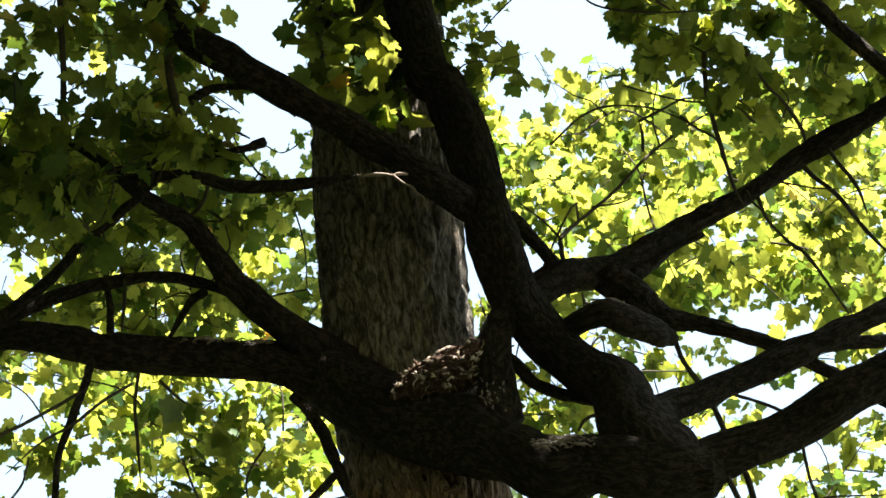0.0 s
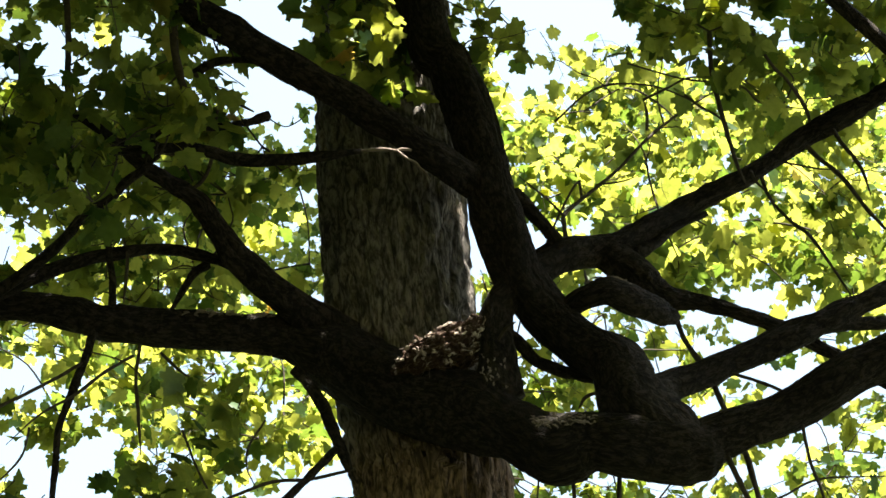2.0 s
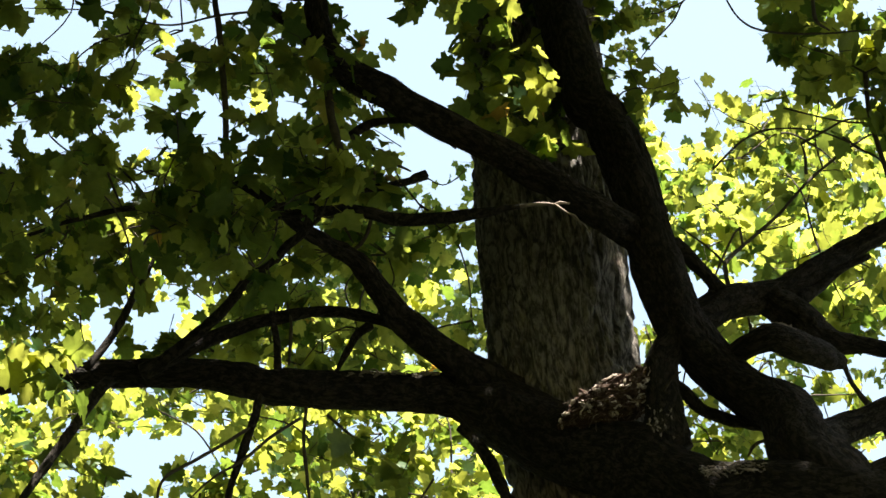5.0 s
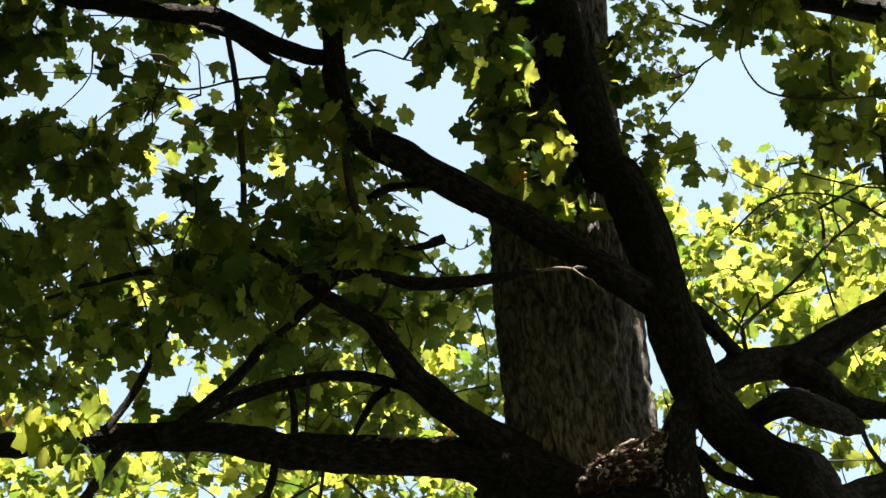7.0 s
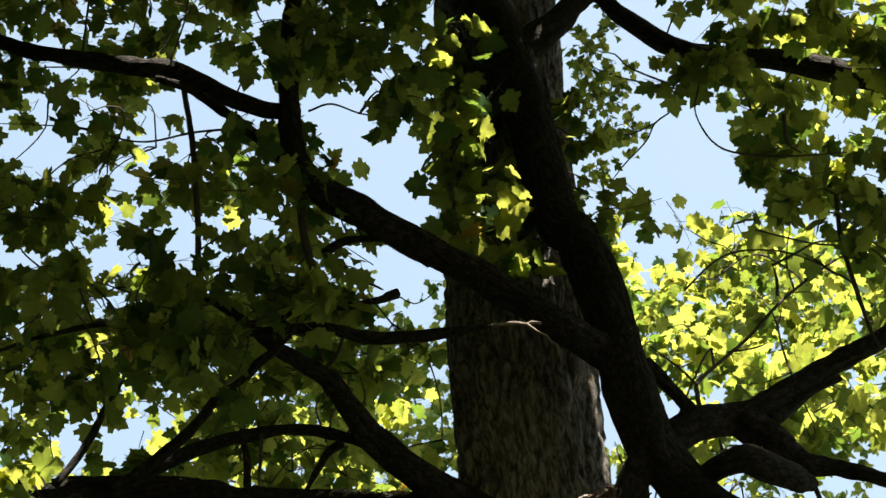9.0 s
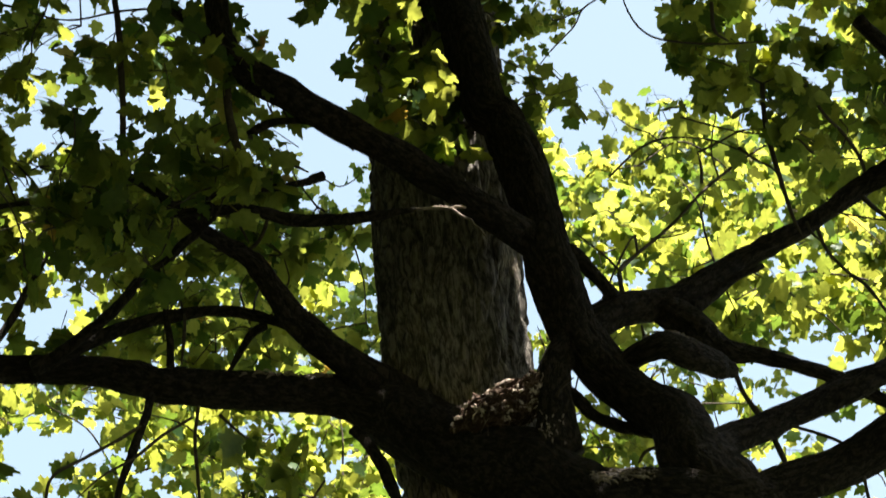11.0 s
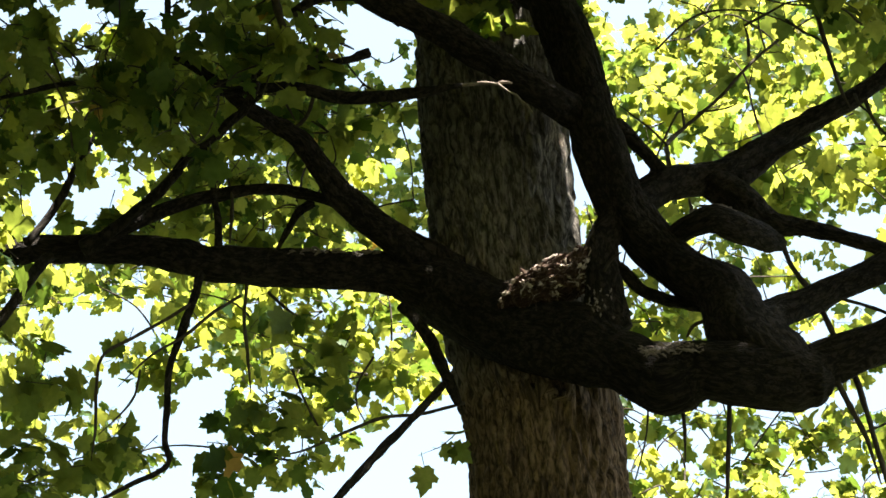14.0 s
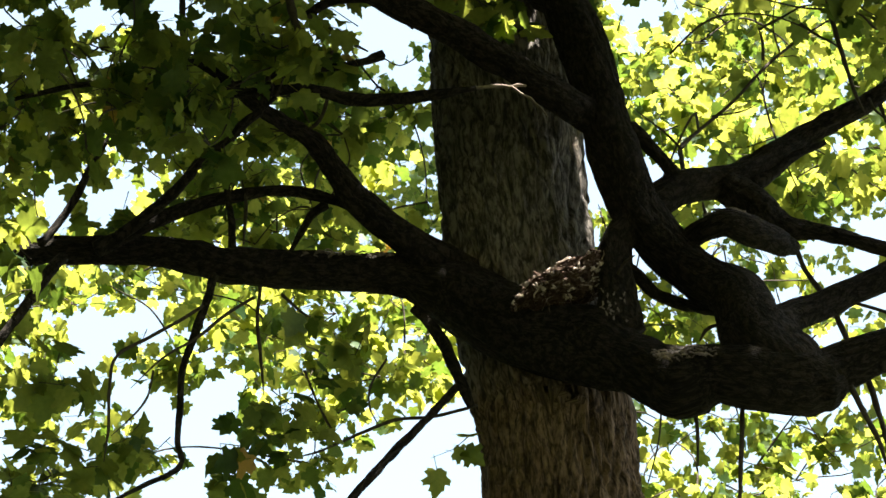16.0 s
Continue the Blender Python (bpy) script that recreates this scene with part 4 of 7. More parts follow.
NEAR_LEFT += [
    (-1.35, -0.51, 6.76, 0.11, 0.22, 0.12, 9, 0.088),
    (-1.09, -0.82, 6.51, 0.11, 0.22, 0.11, 10, 0.088),
    (-0.93, -0.72, 6.63, 0.11, 0.22, 0.11, 8, 0.088),
    (-0.74, -1.13, 6.32, 0.10, 0.22, 0.11, 9, 0.088),
    (-0.62, -0.73, 6.59, 0.11, 0.22, 0.11, 10, 0.088),
    (-2.00, -0.99, 6.26, 0.11, 0.22, 0.11, 12, 0.088),
    (-1.65, -1.39, 5.97, 0.10, 0.22, 0.10, 10, 0.088),
    (-1.69, -0.76, 6.37, 0.11, 0.22, 0.11, 10, 0.088),
    (-1.45, -1.05, 6.14, 0.10, 0.22, 0.11, 8, 0.088),
    (-1.25, -1.13, 6.17, 0.10, 0.22, 0.11, 11, 0.088),
    (-1.22, -0.77, 6.33, 0.11, 0.22, 0.11, 9, 0.088),
    (-1.06, -0.58, 6.46, 0.11, 0.22, 0.11, 8, 0.088),
]
NEAR_LEFT += [
    (-0.93, -0.12, 6.79, 0.10, 0.12, 0.11, 8, 0.088),
    (-0.78, -0.12, 6.79, 0.11, 0.12, 0.11, 6, 0.088),
    (-2.12, -0.69, 6.22, 0.11, 0.22, 0.11, 11, 0.088),
    (-2.02, -0.52, 6.33, 0.11, 0.22, 0.11, 14, 0.088),
    (-1.76, -0.64, 6.34, 0.11, 0.22, 0.11, 8, 0.088),
    (-1.56, -0.76, 6.16, 0.11, 0.22, 0.11, 6, 0.088),
    (-1.34, -1.27, 5.85, 0.10, 0.22, 0.10, 9, 0.088),
    (-1.25, -0.84, 6.20, 0.10, 0.22, 0.11, 6, 0.088),
    (-1.04, -1.34, 5.86, 0.10, 0.22, 0.10, 6, 0.088),
    (-1.00, -0.12, 6.58, 0.11, 0.12, 0.11, 6, 0.088),
    (-0.84, -0.10, 6.65, 0.10, 0.12, 0.11, 9, 0.088),
    (-0.60, -0.12, 6.62, 0.10, 0.12, 0.10, 9, 0.088),
]
NEAR_LEFT += [
    (-0.63, -0.90, 7.89, 0.11, 0.22, 0.11, 21, 0.088),
    (-0.42, -1.04, 7.76, 0.11, 0.22, 0.11, 16, 0.088),
    (-0.53, -0.89, 7.69, 0.11, 0.22, 0.11, 13, 0.088),
    (-0.38, -0.76, 7.85, 0.11, 0.22, 0.11, 13, 0.088),
    (-0.55, -1.15, 7.31, 0.10, 0.22, 0.11, 16, 0.088),
    (-0.47, -0.84, 7.62, 0.11, 0.22, 0.11, 13, 0.088),
    (-0.46, -1.01, 7.26, 0.10, 0.22, 0.11, 19, 0.088),
    (-0.37, -1.17, 7.11, 0.10, 0.22, 0.11, 10, 0.088),
    (-2.23, -0.27, 7.27, 0.17, 0.22, 0.18, 10, 0.088),
    (-2.06, 0.09, 7.53, 0.18, 0.22, 0.18, 10, 0.088),
    (-1.77, -0.26, 7.33, 0.17, 0.22, 0.18, 11, 0.088),
    (-1.35, 0.10, 7.64, 0.18, 0.22, 0.18, 15, 0.088),
]
NEAR_LEFT += [
    (-1.00, 0.11, 7.59, 0.18, 0.22, 0.18, 14, 0.088),
    (-0.76, 0.04, 7.51, 0.17, 0.22, 0.18, 12, 0.088),
    (-2.21, -0.28, 7.11, 0.17, 0.22, 0.17, 8, 0.088),
    (-1.90, 0.06, 7.25, 0.17, 0.22, 0.18, 8, 0.088),
    (-1.68, -0.03, 7.12, 0.17, 0.22, 0.18, 12, 0.088),
    (-0.93, 0.13, 7.32, 0.17, 0.22, 0.18, 10, 0.088),
    (-2.27, -0.30, 6.78, 0.17, 0.22, 0.17, 10, 0.088),
    (-2.00, -0.38, 6.69, 0.16, 0.22, 0.17, 15, 0.088),
    (-1.81, 0.01, 6.86, 0.17, 0.22, 0.18, 15, 0.088),
    (-1.47, -0.33, 6.64, 0.16, 0.22, 0.17, 12, 0.088),
    (-1.31, 0.04, 6.93, 0.17, 0.22, 0.17, 10, 0.088),
    (-1.03, -0.26, 6.85, 0.16, 0.22, 0.17, 8, 0.088),
]
NEAR_LEFT += [
    (-0.74, -0.18, 6.73, 0.16, 0.22, 0.17, 10, 0.088),
    (-2.18, 0.04, 6.73, 0.17, 0.22, 0.18, 15, 0.088),
    (-1.96, 0.00, 6.72, 0.17, 0.22, 0.17, 16, 0.088),
    (-1.66, 0.19, 6.80, 0.17, 0.22, 0.18, 8, 0.088),
    (-1.13, -0.07, 6.71, 0.17, 0.22, 0.17, 16, 0.088),
]
NEAR_LEFT += [
    (-0.83, -1.12, 6.43, 0.07, 0.10, 0.07, 10, 0.096),
    (-0.71, -1.12, 6.35, 0.07, 0.10, 0.07, 10, 0.096),
    (-0.77, -1.12, 6.26, 0.07, 0.10, 0.07, 7, 0.096),
    (-0.98, -1.12, 6.08, 0.07, 0.10, 0.07, 9, 0.096),
    (-0.96, -1.12, 5.95, 0.07, 0.10, 0.07, 8, 0.096),
    (-1.05, -1.12, 6.04, 0.07, 0.10, 0.07, 7, 0.096),
    (-1.28, -1.12, 6.10, 0.07, 0.10, 0.07, 9, 0.096),
    (-1.35, -1.12, 6.19, 0.07, 0.10, 0.07, 6, 0.096),
    (-1.21, -1.12, 6.37, 0.07, 0.10, 0.07, 9, 0.096),
    (-1.11, -1.12, 6.24, 0.07, 0.10, 0.07, 9, 0.096),
    (-0.90, -1.12, 6.18, 0.07, 0.10, 0.07, 6, 0.096),
    (-1.24, -1.12, 6.26, 0.07, 0.10, 0.07, 7, 0.096),
]
UP_RIGHT = []
UP_RIGHT += [
    (0.63, -0.20, 7.91, 0.10, 0.15, 0.09, 14, 0.084),
    (0.73, -0.38, 8.31, 0.15, 0.22, 0.15, 31, 0.095),
    (1.11, 0.12, 8.79, 0.16, 0.22, 0.16, 33, 0.095),
    (1.39, 0.13, 8.89, 0.16, 0.22, 0.16, 36, 0.095),
    (1.50, 0.19, 8.91, 0.16, 0.22, 0.17, 45, 0.095),
    (1.70, -0.45, 8.25, 0.15, 0.22, 0.15, 28, 0.095),
    (2.03, 0.14, 8.74, 0.16, 0.22, 0.16, 28, 0.095),
    (2.24, -0.25, 8.46, 0.15, 0.22, 0.16, 24, 0.095),
    (0.90, -0.16, 8.29, 0.15, 0.22, 0.15, 29, 0.095),
    (1.19, -0.25, 8.22, 0.15, 0.22, 0.15, 40, 0.095),
    (1.30, -0.38, 8.12, 0.15, 0.22, 0.15, 26, 0.095),
    (1.68, -0.11, 8.31, 0.15, 0.22, 0.16, 39, 0.095),
]
UP_RIGHT += [
    (1.84, -0.21, 8.24, 0.15, 0.22, 0.16, 25, 0.095),
    (1.99, -0.19, 8.34, 0.15, 0.22, 0.16, 23, 0.095),
    (0.80, -0.30, 7.95, 0.15, 0.22, 0.15, 28, 0.095),
    (1.05, 0.10, 8.30, 0.15, 0.22, 0.16, 35, 0.095),
    (1.23, 0.13, 8.35, 0.15, 0.22, 0.16, 38, 0.095),
    (1.39, -0.42, 7.79, 0.14, 0.22, 0.15, 40, 0.095),
    (1.69, -0.42, 7.80, 0.14, 0.22, 0.15, 29, 0.095),
    (1.93, -0.31, 7.90, 0.15, 0.22, 0.15, 26, 0.095),
    (2.04, -0.33, 7.89, 0.15, 0.22, 0.15, 31, 0.095),
    (0.94, -0.13, 7.75, 0.15, 0.22, 0.15, 38, 0.095),
    (1.10, 0.11, 7.92, 0.15, 0.22, 0.15, 33, 0.095),
    (1.45, 0.19, 8.10, 0.15, 0.22, 0.16, 31, 0.095),
]
UP_RIGHT += [
    (1.68, 0.16, 7.98, 0.15, 0.22, 0.16, 41, 0.095),
    (1.76, -0.02, 7.93, 0.15, 0.22, 0.15, 44, 0.095),
    (2.03, -0.22, 7.82, 0.15, 0.22, 0.15, 29, 0.095),
    (0.98, -0.28, 7.48, 0.14, 0.22, 0.15, 28, 0.095),
    (1.30, 0.04, 7.68, 0.15, 0.22, 0.15, 43, 0.095),
    (1.33, -0.39, 7.32, 0.14, 0.22, 0.14, 23, 0.095),
    (1.70, -0.05, 7.59, 0.15, 0.22, 0.15, 32, 0.095),
    (1.87, -0.32, 7.44, 0.14, 0.22, 0.15, 24, 0.095),
    (2.14, 0.17, 7.87, 0.15, 0.22, 0.16, 47, 0.095),
    (1.06, -0.13, 7.29, 0.14, 0.22, 0.15, 23, 0.095),
    (1.31, -0.42, 7.06, 0.14, 0.22, 0.14, 28, 0.095),
    (1.47, -0.22, 7.25, 0.14, 0.22, 0.15, 26, 0.095),
]
UP_RIGHT += [
    (1.72, -0.12, 7.32, 0.14, 0.22, 0.15, 31, 0.095),
    (2.07, 0.17, 7.55, 0.15, 0.22, 0.15, 32, 0.095),
    (1.54, 0.15, 7.28, 0.16, 0.22, 0.17, 25, 0.090),
    (1.75, -0.02, 7.20, 0.16, 0.22, 0.16, 22, 0.090),
    (1.96, 0.17, 7.46, 0.16, 0.22, 0.17, 22, 0.090),
]
MID_LEFT = []
MID_LEFT += [
    (-2.70, 1.10, 7.76, 0.16, 0.22, 0.16, 30, 0.071),
    (-2.18, 0.44, 7.32, 0.14, 0.22, 0.15, 17, 0.071),
    (-2.03, 0.46, 7.33, 0.14, 0.22, 0.15, 23, 0.071),
    (-1.78, 0.24, 7.18, 0.14, 0.22, 0.14, 32, 0.071),
    (-1.64, 0.60, 7.36, 0.14, 0.22, 0.15, 26, 0.071),
    (-1.39, 0.31, 7.19, 0.14, 0.22, 0.14, 25, 0.071),
    (-1.16, 1.06, 7.64, 0.15, 0.22, 0.16, 22, 0.071),
    (-1.01, 0.69, 7.41, 0.14, 0.22, 0.15, 27, 0.071),
    (-0.75, 0.93, 7.55, 0.15, 0.22, 0.15, 35, 0.071),
    (-2.24, 0.32, 6.99, 0.14, 0.22, 0.14, 21, 0.071),
    (-2.29, 1.02, 7.35, 0.15, 0.22, 0.16, 24, 0.071),
    (-1.93, 0.44, 7.09, 0.14, 0.22, 0.15, 17, 0.071),
]
MID_LEFT += [
    (-1.67, 0.45, 7.02, 0.14, 0.22, 0.14, 16, 0.071),
    (-1.42, 0.40, 7.07, 0.14, 0.22, 0.14, 20, 0.071),
    (-1.28, 0.62, 7.20, 0.14, 0.22, 0.15, 22, 0.071),
    (-1.06, 1.10, 7.43, 0.15, 0.22, 0.15, 30, 0.071),
    (-0.78, 0.64, 7.14, 0.14, 0.22, 0.15, 30, 0.071),
    (-0.59, 0.93, 7.26, 0.15, 0.22, 0.15, 30, 0.071),
    (-2.46, 0.58, 6.84, 0.14, 0.22, 0.15, 18, 0.071),
    (-2.25, 0.46, 6.87, 0.14, 0.22, 0.15, 27, 0.071),
    (-2.12, 0.96, 7.19, 0.15, 0.22, 0.15, 28, 0.071),
    (-1.80, 0.33, 6.80, 0.14, 0.22, 0.14, 21, 0.071),
    (-1.34, 0.63, 6.96, 0.14, 0.22, 0.15, 22, 0.071),
    (-1.18, 0.78, 7.09, 0.14, 0.22, 0.15, 31, 0.071),
]
MID_LEFT += [
    (-0.72, 0.91, 7.14, 0.14, 0.22, 0.15, 25, 0.071),
    (-2.50, 1.11, 7.01, 0.15, 0.22, 0.15, 27, 0.071),
    (-2.19, 0.97, 6.91, 0.15, 0.22, 0.15, 35, 0.071),
    (-1.90, 0.80, 6.73, 0.14, 0.22, 0.15, 18, 0.071),
    (-1.43, 0.23, 6.40, 0.13, 0.22, 0.14, 23, 0.071),
    (-1.22, 0.59, 6.62, 0.14, 0.22, 0.14, 18, 0.071),
    (-1.06, 0.76, 6.82, 0.14, 0.22, 0.15, 22, 0.071),
    (-0.76, 0.55, 6.69, 0.14, 0.22, 0.14, 19, 0.071),
    (-0.54, 1.05, 6.89, 0.14, 0.22, 0.15, 28, 0.071),
    (-1.36, 1.27, 7.14, 0.12, 0.22, 0.12, 26, 0.069),
    (-1.23, 1.19, 7.15, 0.12, 0.22, 0.12, 25, 0.069),
    (-0.99, 0.83, 6.92, 0.11, 0.22, 0.12, 26, 0.069),
]
MID_LEFT += [
    (-0.87, 1.39, 7.26, 0.12, 0.22, 0.12, 30, 0.069),
    (-0.70, 1.16, 7.13, 0.12, 0.22, 0.12, 20, 0.069),
    (-0.31, 0.68, 6.80, 0.11, 0.22, 0.11, 15, 0.069),
    (-1.67, 1.31, 7.00, 0.12, 0.22, 0.12, 16, 0.069),
    (-1.37, 0.81, 6.73, 0.11, 0.22, 0.12, 14, 0.069),
    (-1.26, 0.83, 6.66, 0.11, 0.22, 0.12, 25, 0.069),
    (-1.00, 0.67, 6.60, 0.11, 0.22, 0.11, 18, 0.069),
    (-0.93, 0.80, 6.73, 0.11, 0.22, 0.11, 14, 0.069),
    (-0.70, 0.76, 6.68, 0.11, 0.22, 0.11, 16, 0.069),
    (-0.59, 0.89, 6.80, 0.11, 0.22, 0.12, 14, 0.069),
]
MID_LEFT += [
    (-2.60, 0.25, 8.97, 0.14, 0.18, 0.15, 16, 0.079),
    (-2.34, 0.25, 8.99, 0.14, 0.18, 0.15, 11, 0.079),
    (-2.20, 0.25, 8.87, 0.14, 0.18, 0.15, 14, 0.078),
    (-1.80, 0.25, 8.98, 0.14, 0.18, 0.14, 11, 0.076),
    (-1.54, 0.25, 8.92, 0.15, 0.18, 0.15, 17, 0.077),
    (-1.34, 0.25, 8.90, 0.14, 0.18, 0.15, 12, 0.079),
    (-0.94, 0.25, 8.87, 0.14, 0.18, 0.15, 12, 0.078),
    (-2.45, 0.25, 8.62, 0.14, 0.18, 0.14, 11, 0.080),
    (-2.32, 0.25, 8.69, 0.14, 0.18, 0.15, 8, 0.078),
    (-1.22, 0.25, 8.72, 0.14, 0.18, 0.14, 9, 0.074),
    (-0.98, 0.25, 8.63, 0.14, 0.18, 0.15, 11, 0.077),
    (-0.71, 0.25, 8.70, 0.14, 0.18, 0.15, 14, 0.077),
]
MID_LEFT += [
    (-2.37, 0.25, 8.44, 0.14, 0.18, 0.14, 8, 0.080),
    (-1.86, 0.25, 8.47, 0.14, 0.18, 0.14, 14, 0.078),
    (-1.68, 0.25, 8.47, 0.14, 0.18, 0.14, 13, 0.075),
    (-1.24, 0.25, 8.45, 0.13, 0.18, 0.14, 10, 0.075),
    (-1.12, 0.25, 8.50, 0.14, 0.18, 0.14, 13, 0.076),
    (-0.93, 0.25, 8.51, 0.13, 0.18, 0.14, 12, 0.075),
    (-1.99, 0.25, 8.25, 0.14, 0.18, 0.14, 9, 0.074),
    (-1.64, 0.25, 8.27, 0.14, 0.18, 0.14, 13, 0.077),
    (-2.52, 0.25, 8.06, 0.14, 0.18, 0.14, 12, 0.075),
    (-2.11, 0.25, 7.91, 0.13, 0.18, 0.14, 7, 0.079),
    (-1.68, 0.25, 7.95, 0.14, 0.18, 0.14, 8, 0.076),
    (-1.51, 0.25, 7.98, 0.14, 0.18, 0.14, 11, 0.076),
]
MID_LEFT += [
    (-1.05, 0.25, 7.97, 0.13, 0.18, 0.14, 12, 0.075),
    (-2.33, 0.25, 7.71, 0.13, 0.18, 0.14, 7, 0.078),
    (-2.19, 0.25, 7.77, 0.13, 0.18, 0.14, 10, 0.075),
    (-1.72, 0.25, 7.78, 0.14, 0.18, 0.14, 11, 0.080),
    (-1.16, 0.25, 7.74, 0.13, 0.18, 0.14, 9, 0.076),
    (-0.95, 0.25, 7.78, 0.14, 0.18, 0.14, 7, 0.080),
    (-2.47, 0.25, 7.58, 0.13, 0.18, 0.14, 14, 0.074),
    (-1.88, 0.25, 7.61, 0.13, 0.18, 0.14, 9, 0.077),
    (-1.00, 0.25, 7.59, 0.13, 0.18, 0.14, 7, 0.077),
    (-2.30, 0.25, 7.26, 0.13, 0.18, 0.13, 8, 0.077),
    (-2.11, 0.25, 7.27, 0.13, 0.18, 0.13, 11, 0.078),
    (-1.87, 0.25, 7.35, 0.13, 0.18, 0.14, 11, 0.075),
]
MID_LEFT += [
    (-1.52, 0.25, 7.27, 0.13, 0.18, 0.13, 10, 0.077),
    (-1.34, 0.25, 7.29, 0.13, 0.18, 0.13, 10, 0.079),
    (-1.09, 0.25, 7.31, 0.13, 0.18, 0.13, 7, 0.079),
    (-0.76, 0.25, 7.38, 0.13, 0.18, 0.14, 9, 0.080),
    (-2.37, 0.25, 7.07, 0.13, 0.18, 0.13, 11, 0.079),
    (-2.24, 0.25, 7.11, 0.13, 0.18, 0.13, 9, 0.079),
    (-1.82, 0.25, 7.11, 0.13, 0.18, 0.13, 10, 0.076),
    (-1.55, 0.25, 7.06, 0.13, 0.18, 0.13, 8, 0.078),
    (-1.36, 0.25, 7.17, 0.13, 0.18, 0.13, 9, 0.078),
    (-0.98, 0.25, 7.19, 0.13, 0.18, 0.13, 9, 0.074),
    (-0.77, 0.25, 7.09, 0.12, 0.18, 0.13, 12, 0.078),
    (-2.25, 0.25, 6.94, 0.13, 0.18, 0.14, 10, 0.076),
]
MID_LEFT += [
    (-1.89, 0.25, 6.98, 0.13, 0.18, 0.14, 13, 0.075),
    (-1.65, 0.25, 6.98, 0.13, 0.18, 0.13, 10, 0.077),
    (-1.53, 0.25, 6.95, 0.13, 0.18, 0.13, 13, 0.074),
    (-1.08, 0.25, 6.95, 0.13, 0.18, 0.13, 6, 0.078),
    (-0.88, 0.25, 6.90, 0.13, 0.18, 0.13, 10, 0.076),
    (-0.71, 0.25, 6.95, 0.13, 0.18, 0.13, 9, 0.076),
    (-1.20, 0.25, 7.16, 0.11, 0.18, 0.12, 14, 0.076),
    (-0.99, 0.25, 7.16, 0.12, 0.18, 0.12, 18, 0.077),
    (-0.89, 0.25, 7.12, 0.12, 0.18, 0.12, 16, 0.078),
    (-0.50, 0.25, 7.08, 0.12, 0.18, 0.12, 14, 0.074),
    (-1.08, 0.25, 6.99, 0.11, 0.18, 0.12, 10, 0.076),
    (-0.91, 0.25, 6.88, 0.11, 0.18, 0.12, 10, 0.075),
]
MID_LEFT += [
    (-0.59, 0.25, 6.95, 0.11, 0.18, 0.12, 16, 0.079),
    (-0.42, 0.25, 6.97, 0.12, 0.18, 0.12, 12, 0.079),
]
MID_LEFT += [
    (-1.60, 0.15, 6.76, 0.10, 0.15, 0.08, 11, 0.086),
    (-1.68, 0.15, 6.59, 0.10, 0.15, 0.08, 10, 0.086),
    (-1.17, 0.15, 6.53, 0.10, 0.15, 0.08, 10, 0.086),
    (-1.00, 0.15, 6.61, 0.10, 0.15, 0.08, 10, 0.086),
    (-1.06, 0.15, 6.41, 0.10, 0.15, 0.08, 9, 0.086),
    (-1.45, 0.15, 6.40, 0.10, 0.15, 0.08, 10, 0.086),
    (-1.27, 0.15, 6.37, 0.10, 0.15, 0.08, 9, 0.086),
    (-1.41, 0.15, 6.79, 0.10, 0.15, 0.08, 10, 0.086),
    (-1.70, 0.15, 6.84, 0.10, 0.15, 0.08, 10, 0.086),
    (-1.14, 0.15, 6.75, 0.10, 0.15, 0.08, 8, 0.086),
]
LOW_LEFT = []
LOW_LEFT += [
    (-3.36, 4.08, 8.48, 0.17, 0.22, 0.17, 54, 0.088),
    (-3.03, 3.56, 8.18, 0.16, 0.22, 0.16, 57, 0.088),
    (-2.77, 4.04, 8.45, 0.16, 0.22, 0.17, 46, 0.088),
    (-2.48, 3.72, 8.16, 0.16, 0.22, 0.16, 60, 0.088),
    (-2.33, 3.90, 8.40, 0.16, 0.22, 0.17, 55, 0.088),
    (-2.06, 3.65, 8.20, 0.16, 0.22, 0.16, 32, 0.088),
    (-1.81, 3.76, 8.26, 0.16, 0.22, 0.16, 57, 0.088),
    (-1.56, 3.82, 8.19, 0.16, 0.22, 0.16, 65, 0.088),
    (-1.26, 3.72, 8.19, 0.16, 0.22, 0.16, 59, 0.088),
    (-1.08, 3.84, 8.27, 0.16, 0.22, 0.16, 50, 0.088),
    (-0.83, 3.58, 8.21, 0.15, 0.22, 0.16, 42, 0.088),
    (-0.55, 3.82, 8.23, 0.16, 0.22, 0.16, 42, 0.088),
]
LOW_LEFT += [
    (-0.26, 3.96, 8.39, 0.16, 0.22, 0.16, 35, 0.088),
    (-3.01, 3.58, 7.87, 0.16, 0.22, 0.16, 63, 0.088),
    (-2.73, 3.37, 7.73, 0.15, 0.22, 0.16, 50, 0.088),
    (-2.62, 3.58, 7.90, 0.16, 0.22, 0.16, 39, 0.088),
    (-2.20, 3.22, 7.70, 0.15, 0.22, 0.15, 28, 0.088),
    (-1.51, 3.19, 7.67, 0.15, 0.22, 0.15, 31, 0.088),
    (-1.34, 3.44, 7.82, 0.15, 0.22, 0.16, 41, 0.088),
    (-1.06, 3.26, 7.77, 0.15, 0.22, 0.15, 36, 0.088),
    (-0.84, 2.95, 7.50, 0.14, 0.22, 0.15, 45, 0.088),
    (-0.60, 3.08, 7.68, 0.15, 0.22, 0.15, 45, 0.088),
    (-0.37, 3.35, 7.72, 0.15, 0.22, 0.15, 42, 0.088),
    (-0.20, 3.58, 7.90, 0.15, 0.22, 0.16, 39, 0.088),
]
